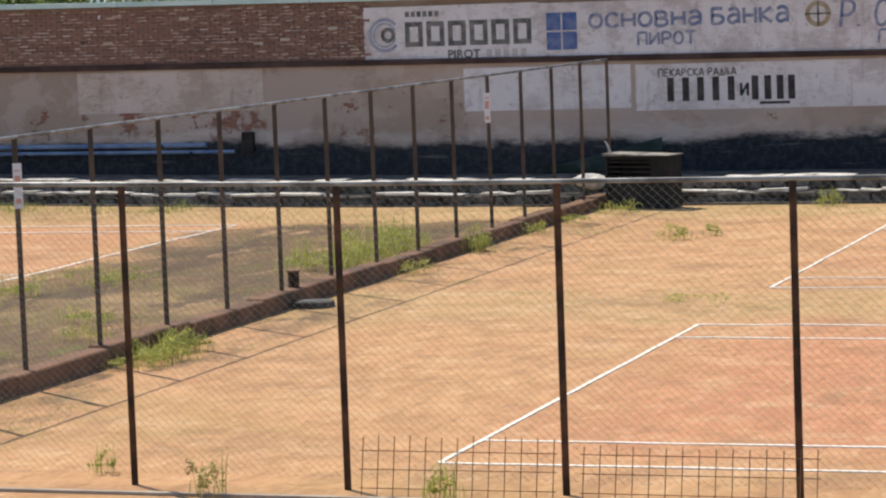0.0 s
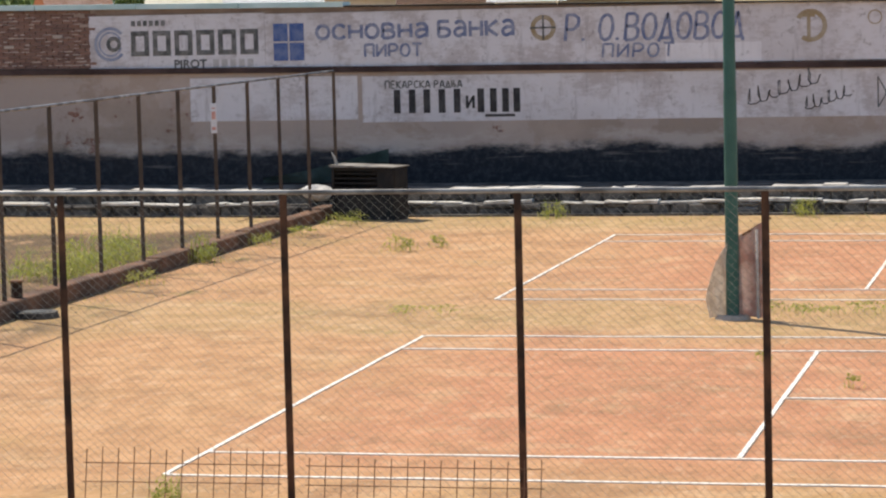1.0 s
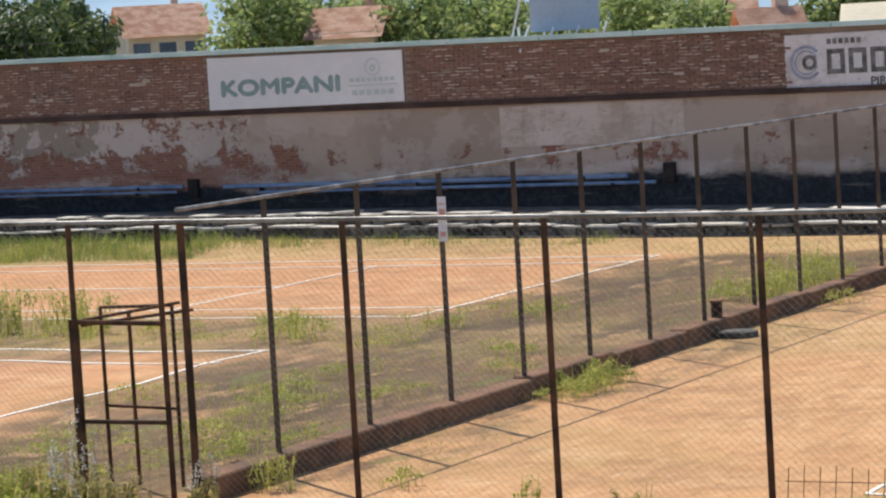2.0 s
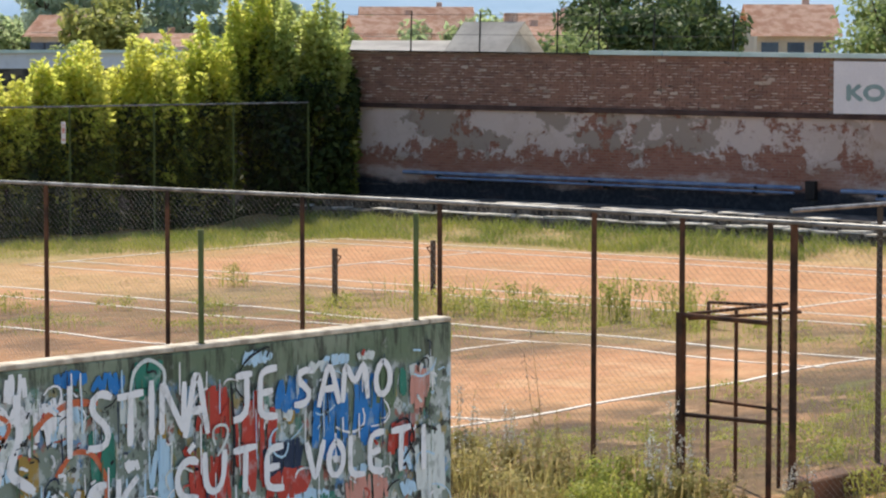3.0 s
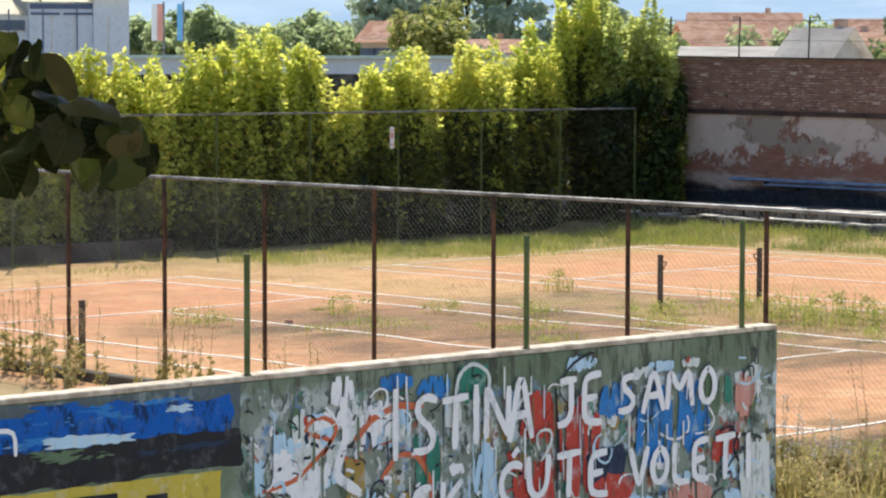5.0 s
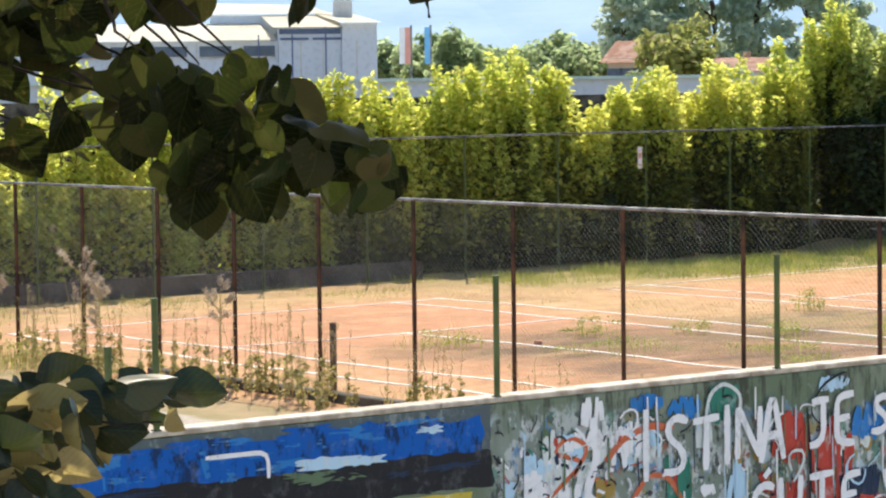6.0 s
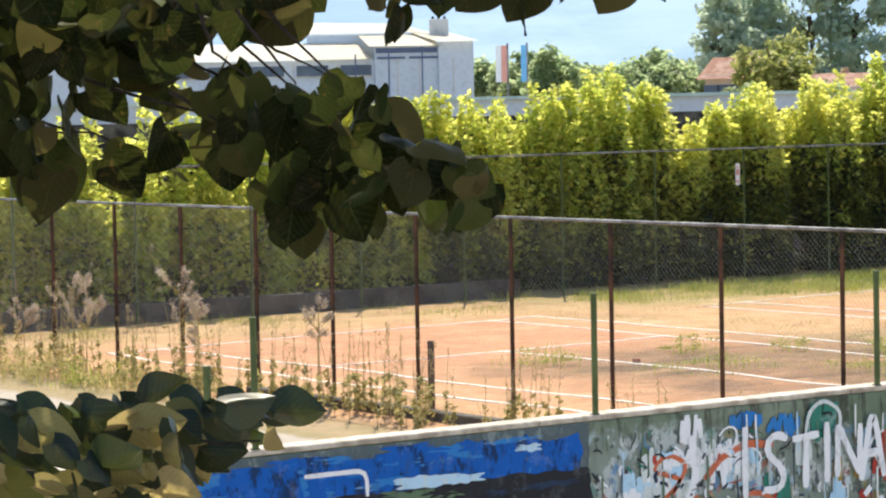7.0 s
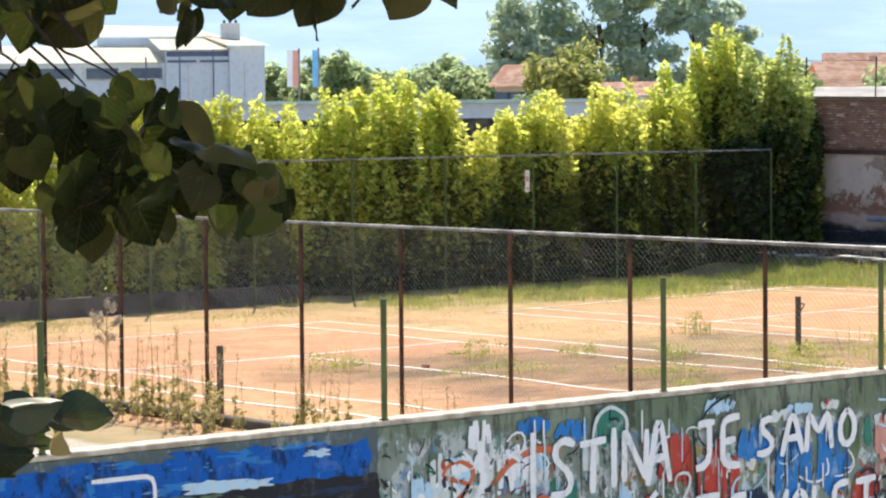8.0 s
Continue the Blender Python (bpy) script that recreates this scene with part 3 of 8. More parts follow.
structure("court_edging", bm, STONE, "low dark concrete edging strip at the foot of the terrace", "kerb")
# grassy bank that runs up to the terrace in the corner
bm = bmesh.new()
rows = []
for k in range(61):
    x = -45.5 + 37.0 * k / 60
    top = rise(x) + 0.02
    rows.append([bm.verts.new((x, y, z)) for y, z in ((28.4, -0.02), (29.3, top * 0.25), (30.2, top * 0.75), (31.0, top))])
for a, b in zip(rows, rows[1:]):
    for k in range(3):
        bm.faces.new((a[k], b[k], b[k + 1], a[k + 1]))
structure("ground_bank", bm, GROUND, "low grassy bank at the foot of the terrace", "ground")


# ======== chain-link fences ========
def chain_link(bm, a, b, z0, za, zb, pitch, r):
    """Crossing wires between two posts; za and zb are the top heights at either end."""
    a, b = Vector(a), Vector(b)
    run = (b - a).length
    d = (b - a).normalized()
    flat = Vector((-d.y, d.x, 0))
    slope = 0.9
    hmax = max(za, zb) - z0
    for way in (1, -1):
        s = flat * r * (0.8 if way > 0 else 1.55)
        u = -hmax / slope if way > 0 else 0.0
        end = run if way > 0 else run + hmax / slope
        while u < end:
            pts = []
            t0, t1 = 0.0, hmax / slope
            if way > 0:
                t0, t1 = max(t0, -u), min(t1, run - u)
            else:
                t0, t1 = max(t0, u - run), min(t1, u)
            if t1 - t0 > 0.02:
                p, q = (a + d * (u + way * t) + Vector((0, 0, z0 + slope * t)) for t in (t0, t1))
                off = s * (0.6 * way)
                up = (q - p).normalized().cross(flat) * s.length
                rows = []
                for c in (p, q):
                    c = c + off
                    rows.append([bm.verts.new(c + s), bm.verts.new(c - s * 0.5 + up * 0.87), bm.verts.new(c - s * 0.5 - up * 0.87)])
                for k in range(3):
                    bm.faces.new((rows[0][k], rows[0][(k + 1) % 3], rows[1][(k + 1) % 3], rows[1][k]))
            u += pitch


def angle_post(bm, x, y, z0, z1, w=0.085):
    """An L-shaped steel post."""
    box(bm, x - w / 2, x + w / 2, y - 0.005, y + 0.005, z0, z1)
    box(bm, x - w / 2, x - w / 2 + 0.01, y + 0.007, y + w, z0, z1)


def near_top(x):
    return 2.885 + 0.13 * min(1.0, max(0.0, -x / 12.0)) + 0.001 * max(0.0, -x - 12)


NEAR_Y = -1.5
near_fence = thing("fence", "tall chain-link fence on rusty dark steel posts beside the clay courts", "fence", "court fences")
near_x = [12.7, 10.5, 8.3, 6.11, 3.91, 1.74, -0.40, -2.60, -4.83, -7.04, -8.15, -9.32, -11.52, -13.66, -15.95, -18.19, -20.44, -22.68,
          -25.02, -27.3, -29.52, -31.9, -34.17, -36.5, -38.8, -41.0, -43.3]
for x in near_x:
    bm = bmesh.new()
    angle_post(bm, x, NEAR_Y, 0.0, near_top(x) - 0.02, 0.067)
    part("post", bm, STEEL, near_fence)
for x1, x0 in zip(near_x, near_x[1:]):
    bm = bmesh.new()
    rod(bm, (x0, NEAR_Y, near_top(x0)), (x1, NEAR_Y, near_top(x1)), 0.023, n=8)
    part("rail", bm, RAIL, near_fence)
    gate_bay = abs(x1 + 7.04) < 0.01
    bm = bmesh.new()
    chain_link(bm, (x0, NEAR_Y + 0.085, 0), (x1, NEAR_Y + 0.085, 0), 1.95 if gate_bay else 0.1, near_top(x0), near_top(x1), 0.088, 0.00108)
    part("wire_mesh", bm, WIRE, near_fence)
bm = bmesh.new()
box(bm, -6.6, 14, NEAR_Y - 0.52, NEAR_Y - 0.44, -0.02, 0.03)
structure("fence_kerb", bm, CONCRETE, "low pale concrete strip under the fence", "kerb")

# welded rusty grids leaning on the fence
for x0, x1, top in ((-0.15, 1.70, 0.55), (1.98, 4.12, 0.49)):
    grid = thing("steel_grid", "rusty welded reinforcing grid leaning against the fence", "steel grid", "steel grids")
    count = round((x1 - x0) / 0.155)
    for k in range(count + 1):
        x = x0 + (x1 - x0) * k / count
        bm = bmesh.new()
        rod(bm, (x, NEAR_Y - 0.32, 0.0), (x, NEAR_Y - 0.2, top + rng.uniform(-0.01, 0.02)), 0.0048, n=5)
        part("upright_rod", bm, RUST, grid)
    for z in (0.08, 0.25, 0.42):
        bm = bmesh.new()
        y = NEAR_Y - 0.32 + 0.12 * z / 0.55
        rod(bm, (x0 - 0.03, y, z), (x1 + 0.03, y, z + rng.uniform(-0.01, 0.01)), 0.0045, n=5)
        part("cross_rod", bm, RUST, grid)

# the gate between two posts, its leaf swung inwards
gate = thing("metal_gate", "narrow dark steel gate frame with its leaf swung open", "gate")
for a, b, r in (((-8.14, -1.5, 1.92), (-7.05, -1.5, 1.90), 0.028), ((-8.1, -1.5, 0.86), (-7.05, -1.5, 0.86), 0.024)):
    bm = bmesh.new()
    rod(bm, a, b, r, n=8)
    part("cross_bar", bm, STEEL, gate)
bm = bmesh.new()
angle_post(bm, -6.78, -1.45, 0, near_top(-6.8), 0.09)
part("hinge_post", bm, STEEL, gate)
bm = bmesh.new()
box(bm, -8.205, -8.12, -1.54, -1.455, 0.0, 1.95)
soften(bm, 0.008)
part("lock_post", bm, STEEL, gate, "thick square post")
for x, y, z1 in ((-8.43, -0.6, 1.98), (-8.05, -0.62, 1.92), (-7.47, -0.65, 2.02)):
    bm = bmesh.new()
    rod(bm, (x, y, 0.03), (x, y, z1), 0.022, n=8)
    part("leaf_upright", bm, STEEL, gate)
for a, b in (((-8.43, -0.6, 1.98), (-7.47, -0.65, 2.0)), ((-8.43, -0.6, 0.9), (-7.47, -0.65, 0.88)), ((-8.1, -1.46, 1.93), (-7.3, -0.75, 2.04)), ((-8.1, -1.46, 1.88), (-7.2, -0.65, 1.95))):
    bm = bmesh.new()
    rod(bm, a, b, 0.018, n=8)
    part("leaf_bar", bm, STEEL, gate)

# fence between the courts, on its kerb
SIDE_X = -6.85
side_fence = thing("fence", "chain-link fence on a low reddish kerb between the courts", "fence", "court fences")
side_y = [0.35 + 2.085 * k for k in range(16)]
ys = [-1.4] + side_y
for y in side_y:
    bm = bmesh.new()
    angle_post(bm, SIDE_X, y, 0.2, 3.06, 0.07)
    part("post", bm, OLD_STEEL, side_fence)
for y0, y1 in zip(ys, ys[1:]):
    bm = bmesh.new()
    rod(bm, (SIDE_X, y0, 3.07), (SIDE_X, y1, 3.07), 0.024, n=8)
    part("rail", bm, RAIL, side_fence)
    bm = bmesh.new()
    chain_link(bm, (SIDE_X - 0.045, y0, 0), (SIDE_X - 0.045, y1, 0), 0.27, 3.06, 3.06, 0.12, 0.0003)
    part("wire_mesh", bm, THIN_WIRE, side_fence)
y = -1.25
while y < 31:
    bm = bmesh.new()
    e = min(y + 2.6, 31.0)
    o = rng.uniform(-0.015, 0.015)
    box(bm, -7.0 + o, -6.68 + o, y + 0.01, e - 0.01, -0.05, 0.25 + rng.uniform(-0.02, 0.02))
    soften(bm, 0.02)
    part("kerb", bm, KERB, side_fence)
    y = e


def notice(x, y, z, turn):
    sign = thing("notice", "narrow weathered white plate with red print tied to the fence", "sign", "notices", (x, y, z))
    sign.rotation_euler.z = turn
    bm = bmesh.new()
    box(bm, -0.055, 0.055, -0.008, 0.0, 0.0, 0.55)
    soften(bm, 0.003)
    plate = part("plate", bm, WHITE, sign)
    red = worn("faded_red_print", (0.55, 0.22, 0.17), (0.65, 0.4, 0.35), 8.0, 40.0, 0.7)
    for z0, z1 in ((0.06, 0.12), (0.26, 0.40), (0.45, 0.47)):
        bm = bmesh.new()
        box(bm, -0.036, 0.036, -0.012, -0.0095, z0, z1)
        part("print", bm, red, plate)


notice(-6.8, 4.46, 2.21, 0.3)
notice(-6.8, 23.08, 2.2, 0.3)

# fence in front of the hedge
HEDGE_X = -43.8
hedge_fence = thing("fence", "thin chain-link fence standing in front of the hedge", "fence", "court fences")
hy = [-1.5 + 2.96 * k for k in range(12)]
for y in hy:
    bm = bmesh.new()
    angle_post(bm, HEDGE_X, y, 0.0, 3.4, 0.06)
    part("post", bm, GREEN_PAINT, hedge_fence)
for y0, y1 in zip(hy, hy[1:]):
    bm = bmesh.new()
    rod(bm, (HEDGE_X, y0, 3.42), (HEDGE_X, y1, 3.42), 0.025, n=6)
    part("rail", bm, RAIL, hedge_fence)
    bm = bmesh.new()
    chain_link(bm, (HEDGE_X - 0.03, y0, 0), (HEDGE_X - 0.03, y1, 0), 0.05, 3.4, 3.4, 0.16, 0.002)
    part("wire_mesh", bm, THIN_WIRE, hedge_fence)
notice(-43.75, 21.93, 2.49, 0.9)


# ======== practice wall with paintings ========
GX, GY0, GY1, GZ = -5.8, -20.0, -8.12, 2.5
bm = bmesh.new()
box(bm, GX - 0.17, GX, GY0, GY1, -0.05, GZ - 0.03)
soften(bm, 0.012)
practice_wall = tagged(new("practice_wall", mesh_of("practice_wall", bm, graffiti_wall_material())),
                       "green concrete practice wall covered with layered spray paintings", "wall", kind="structure")
y = GY0
while y < GY1:
    e = min(y + 2.9, GY1)
    bm = bmesh.new()
    box(bm, GX - 0.18, GX + 0.0005, y + 0.002, e - 0.002, GZ - 0.028, GZ + 0.012)
    soften(bm, 0.008)
    part("coping", bm, worn("pale_coping", (0.64, 0.57, 0.46), (0.36, 0.30, 0.23), 6.0, 22.0, 0.9, height=0.012), practice_wall, "pale cement capping")
    y = e
for y, h in ((-8.55, 0.87), (-11.01, 0.85), (-13.70, 0.83), (-16.44, 0.83), (-19.1, 0.83)):
    post = thing("steel_post", "slim green painted steel post standing on the practice wall", "post", "wall posts", (GX - 0.02, y, GZ))
    bm = bmesh.new()
    rod(bm, (0, 0, 0.012), (0, 0, h), 0.022, n=10)
    tube = part("tube", bm, GREEN_PAINT, post)
    bm = bmesh.new()
    rod(bm, (0, 0, h), (0, 0, h + 0.012), 0.025, n=10)
    part("cap", bm, GREEN_PAINT, tube)
    bm = bmesh.new()
    box(bm, -0.03, 0.018, -0.026, 0.026, 0.012, 0.018)
    part("foot_plate", bm, BLACKENED, post)


# ======== lamp pole with rubbish, iron box, net posts ========
pole = thing("lamp_pole", "tall dark green tubular floodlight pole between two courts", "lamp pole", at=(3.97, 13.05, 0))
bm = bmesh.new()
rod(bm, (0, 0, 0), (0, 0, 3.2), 0.097, 0.092, 16)
part("lower_tube", bm, POLE_PAINT, pole)
bm = bmesh.new()
rod(bm, (0, 0, 3.2), (0, 0, 10), 0.086, 0.075, 16)
part("upper_tube", bm, POLE_PAINT, pole)
bm = bmesh.new()
rod(bm, (0, 0, 0.0), (0, 0, 0.06), 0.26, 0.22, 12)
part("footing", bm, CONCRETE, pole)

net_posts = [(-26.35, 13.0, 1.07, 1), (-26.4, 15.92, 1.07, -1), (-25.09, -1.2, 1.1, 0), (-26.8, 29.8, 0.5, 0), (-24.5, -5.5, 1.06, 1)]
for x, y, h, side in net_posts:
    green = h == 1.06
    post = thing("net_post", "green painted net post with a crank bracket" if green else "short weathered steel net post standing with no net", "net post", "net posts", (x, y, 0))
    bm = bmesh.new()
    rod(bm, (0, 0, 0), (0, 0, h), 0.055, n=10)
    part("tube", bm, GREEN_PAINT if green else OLD_STEEL, post)
    if side:
        bm = bmesh.new()
        rod(bm, (0, 0, h - 0.12), (0.16 * side, 0, h - 0.14), 0.014)
        rod(bm, (0, 0, h - 0.36), (0.16 * side, 0, h - 0.14), 0.012)
        part("bracket", bm, GREEN_PAINT if green else RUST, post)


# ======== trees and hedge ========
def leaf_cloud(blobs, count, size, seed, droop=0.0):
    """Leaves scattered through ellipsoids, most of them near the outside. blobs: centre, radii."""
    g = np.random.default_rng(seed)
    vol = np.array([np.prod(r) ** 0.7 for _, r in blobs])
    pick = g.choice(len(blobs), count, p=vol / vol.sum())
    c = np.array([b[0] for b in blobs])[pick]
    r = np.array([b[1] for b in blobs])[pick]
    d = g.normal(size=(count, 3))
    d /= np.linalg.norm(d, axis=1)[:, None]
    p = c + d * r * (g.random((count, 1)) ** 0.45) * g.uniform(0.85, 1.12, (count, 1))
    p[:, 2] = np.maximum(p[:, 2], 0.1)
    nrm = d * 0.7 + g.normal(size=(count, 3)) * 0.6 + np.array([0, 0, 0.55])
    nrm /= np.linalg.norm(nrm, axis=1)[:, None]
    t = np.cross(nrm, g.normal(size=(count, 3)))
    t /= np.linalg.norm(t, axis=1)[:, None]
    b = np.cross(nrm, t)
    s = size * g.uniform(0.6, 1.35, (count, 1))
    quad = np.stack([p - t * s, p + b * s * 0.48 + nrm * s * 0.12, p + t * s * 1.05, p - b * s * 0.48 + nrm * s * 0.12], 1)
    faces = np.arange(count * 4).reshape(-1, 4)
    tri = np.concatenate([faces[:, [0, 1, 2]], faces[:, [0, 2, 3]]])
    return quad.reshape(-1, 3).tolist(), tri.tolist()


def tree(name, label, x, y, h, spread, leaf, count, seed, material, low=0.1, shape="bush", group="", category="tree"):
    g = random.Random(seed)
    base = thing(name, label, category, group, (x, y, 0))
    bm = bmesh.new()
    bend = [Vector((g.uniform(-0.15, 0.15) * k, g.uniform(-0.15, 0.15) * k, h * 0.2 * k)) for k in range(5)]
    bend[4].z = h * 0.7
    bent(bm, bend, 0.02 * h + 0.03, 0.012 * h, 7)
    for k in range(6):
        a = g.uniform(0, math.tau)
        s = bend[1 + k % 3]
        reach = spread * (0.5 if shape == "tall" else 0.8)
        bent(bm, [s, s + Vector((math.cos(a), math.sin(a), 1.0)) * reach * 0.4, s + Vector((math.cos(a) * reach * 0.62, math.sin(a) * reach * 0.62, min(reach * 0.8, h * 0.22)))], 0.009 * h, 0.003 * h, 5)
    part("trunk", bm, BARK, base)
    blobs = []
    if shape == "bush":
        for k in range(16):
            a = g.uniform(0, math.tau)
            q = math.sqrt(g.random()) * spread
            z = (low + (0.8 - low) * (k + g.random()) / 16) * h
            f = 1.0 - 0.55 * (z / h) ** 2
            blobs.append(((q * math.cos(a) * f, q * math.sin(a) * f, z), (spread * 0.42, spread * 0.42, h * 0.14)))
        for k in range(9):
            a = g.uniform(0, math.tau)
            q = math.sqrt(g.random()) * spread * 0.85
            top = h * g.uniform(0.78, 1.0)
            blobs.append(((q * math.cos(a), q * math.sin(a), top - h * 0.16), (0.2 + 0.05 * spread, 0.2 + 0.05 * spread, h * 0.16)))
    elif shape == "round":
        for k in range(22):
            d = Vector((g.gauss(0, 1), g.gauss(0, 1), g.gauss(0, 1))).normalized() * g.uniform(0.3, 0.85)
            blobs.append(((d.x * spread, d.y * spread, h * (0.5 + low / 2) + d.z * h * 0.5 * (1 - low) * 0.8), (spread * 0.36, spread * 0.36, h * 0.13)))
    else:
        for k in range(34):
            z = g.uniform(low, 0.97)
            a = g.uniform(0, math.tau)
            q = spread * (1 - z) ** 0.4 * g.uniform(0.2, 0.9)
            blobs.append(((q * math.cos(a), q * math.sin(a), z * h), (spread * 0.27, spread * 0.27, h * 0.055)))
    verts, faces = leaf_cloud(blobs, count, leaf, seed)
    soup("crown", verts, faces, material, base)
    return base


def plume(g, x, y, low, top, r, whorl=15):
    """Leaf places along one upright shoot: whorls that narrow towards its tip. Gives places, outward ways and heights along it."""
    rows = []
    lean = Vector((g.gauss(0, 0.10), g.gauss(0, 0.10)))
    n = max(6, int((top - low) / 0.085))
    for k in range(n):
        u = k / (n - 1)
        wide = r * (0.35 + 0.65 * min(1.0, u * 5.0)) * (1.0 - u) ** 0.75 * g.uniform(0.75, 1.2) + 0.05
        for _ in range(max(4, int(whorl * (1.0 - 0.35 * u)))):
            a, q = g.uniform(0, math.tau), wide * math.sqrt(g.uniform(0.15, 1.0))
            rows.append((x + lean.x * u + q * math.cos(a), y + lean.y * u + q * math.sin(a), low + (top - low) * u + g.gauss(0, 0.03), math.cos(a), math.sin(a), u))
    return rows


def leaf_blades(rows, size, seed, droop=0.35):
    """Pointed leaves that stand out from their shoots and droop at the tip."""
    q = np.random.default_rng(seed)
    m = np.array(rows)
    count = len(m)
    p = m[:, :3]
    d = np.stack([m[:, 3], m[:, 4], q.normal(0.25 - droop, 0.45, count)], 1) + q.normal(0, 0.35, (count, 3))
    d /= np.linalg.norm(d, axis=1)[:, None]
    up = np.array([0, 0, 0.8]) + q.normal(0, 0.75, (count, 3))
    w = np.cross(d, up)
    w /= np.linalg.norm(w, axis=1)[:, None] + 1e-9
    nrm = np.cross(w, d)
    s = size * q.uniform(0.6, 1.3, (count, 1)) * (1.15 - 0.3 * m[:, 5:6])
    quad = np.stack([p, p + d * s * 0.55 + w * s * 0.40 + nrm * s * 0.10, p + d * s * 1.25 - nrm * s * 0.08, p + d * s * 0.55 - w * s * 0.40 + nrm * s * 0.10], 1)
    f = np.arange(count * 4).reshape(-1, 4)
    return quad.reshape(-1, 3).tolist(), np.concatenate([f[:, [0, 1, 2]], f[:, [0, 2, 3]]]).tolist()


def hedge_bush(x, y, h, spread, seed, label="dense yellow-green leafy bush of the boundary hedge", lit=0.5, lightened=SUNLIT_LEAF, group="hedge bushes", dense=1.0, sunny=False):
    """A tall bush: shade is painted into its dark inner mass and green upright shoots, sunlight into the bright leaves
    on top. lit: how far down the shoots begin.
    """
    g = random.Random(seed)
    base = thing("hedge_bush", label, "bush", group, (x, y, 0))
    bm = bmesh.new()
    for k in range(5):
        a = g.uniform(0, math.tau)
        d = Vector((math.cos(a), math.sin(a), 0)) * spread * 0.5
        bent(bm, [d * 0.2, d * 0.6 + Vector((0, 0, h * 0.4)), d + Vector((0, 0, h * 0.72))], 0.045, 0.012, 5)
    part("trunk", bm, BARK, base)
    # inner mass; its dark leaf colour stands in for shade
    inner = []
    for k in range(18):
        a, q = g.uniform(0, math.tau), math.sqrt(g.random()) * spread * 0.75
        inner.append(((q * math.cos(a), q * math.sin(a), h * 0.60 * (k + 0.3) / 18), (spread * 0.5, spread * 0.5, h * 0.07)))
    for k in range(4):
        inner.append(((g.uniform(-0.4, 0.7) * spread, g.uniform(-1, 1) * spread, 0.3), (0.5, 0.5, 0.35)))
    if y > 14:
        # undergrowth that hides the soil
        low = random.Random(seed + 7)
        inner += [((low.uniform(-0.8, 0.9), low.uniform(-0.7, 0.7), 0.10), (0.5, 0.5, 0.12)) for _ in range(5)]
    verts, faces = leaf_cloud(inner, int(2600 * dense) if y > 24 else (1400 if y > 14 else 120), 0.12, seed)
    soup("inner_foliage", verts, faces, HEDGE_SHADE, base)
    green, bright = [], []
    for k in range(int(15 * dense)):
        a, q = g.uniform(0, math.tau), math.sqrt(g.random()) * spread
        top = h * (1.0 - 0.22 * (q / spread) ** 2 * g.uniform(0.3, 1.0)) * g.uniform(0.80, 1.03)
        low = top * g.uniform(lit - 0.18, lit + 0.12)
        # where along the shoot the painted sunlight begins
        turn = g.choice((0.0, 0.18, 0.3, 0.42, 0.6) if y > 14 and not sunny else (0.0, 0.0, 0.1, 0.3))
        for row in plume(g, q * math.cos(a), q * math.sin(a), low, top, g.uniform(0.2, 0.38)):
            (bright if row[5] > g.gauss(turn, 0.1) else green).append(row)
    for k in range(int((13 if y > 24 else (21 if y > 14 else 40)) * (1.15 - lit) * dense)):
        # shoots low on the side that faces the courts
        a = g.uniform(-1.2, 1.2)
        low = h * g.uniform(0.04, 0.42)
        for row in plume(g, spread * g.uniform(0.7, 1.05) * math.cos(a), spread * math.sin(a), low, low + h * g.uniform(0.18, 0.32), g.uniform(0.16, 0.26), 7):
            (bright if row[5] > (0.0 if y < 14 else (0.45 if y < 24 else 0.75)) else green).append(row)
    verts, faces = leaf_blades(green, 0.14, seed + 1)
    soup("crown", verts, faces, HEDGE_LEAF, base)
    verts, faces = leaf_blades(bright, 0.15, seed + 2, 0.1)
    soup("sunlit_foliage", verts, faces, lightened, base, "bright yellow-green leaves with sunlight painted into their colour")
    return base


g = random.Random(11)
# the hedge's uneven height along the fence: place and top of each bush
row = [(-1.6 + 1.16 * k, 5.0 + 0.35 * math.sin(k * 1.9) + g.uniform(-0.25, 0.25)) for k in range(11)]
row += [(11.6, 5.4), (12.5, 5.2), (13.7, 5.0), (14.6, 5.05), (16.0, 4.95), (16.9, 4.75), (17.8, 5.25), (18.6, 5.45), (19.5, 5.7), (20.4, 5.5), (21.3, 4.95), (22.0, 4.5),
        (23.5, 4.6), (24.6, 5.25), (25.4, 5.0), (26.7, 5.35), (27.6, 5.35), (28.4, 5.1), (29.4, 5.65), (30.2, 5.95)]
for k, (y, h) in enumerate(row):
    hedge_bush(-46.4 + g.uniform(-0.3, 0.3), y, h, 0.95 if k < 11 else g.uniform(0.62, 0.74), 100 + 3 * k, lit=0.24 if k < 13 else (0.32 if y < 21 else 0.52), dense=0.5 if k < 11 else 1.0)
# undergrowth closing the gap, in the painted shade colour
low_bush = thing("hedge_bush", "low undergrowth in a gap of the hedge, shade painted into its leaves", "bush", "hedge bushes", (-46.4, 22.8, 0))
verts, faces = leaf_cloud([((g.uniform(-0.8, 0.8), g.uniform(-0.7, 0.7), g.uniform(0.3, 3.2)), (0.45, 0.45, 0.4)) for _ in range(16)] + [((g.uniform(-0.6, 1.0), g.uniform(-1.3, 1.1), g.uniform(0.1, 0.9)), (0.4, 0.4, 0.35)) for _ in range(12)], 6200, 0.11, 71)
soup("crown", verts, faces, HEDGE_SHADE, low_bush)
bm = bmesh.new()
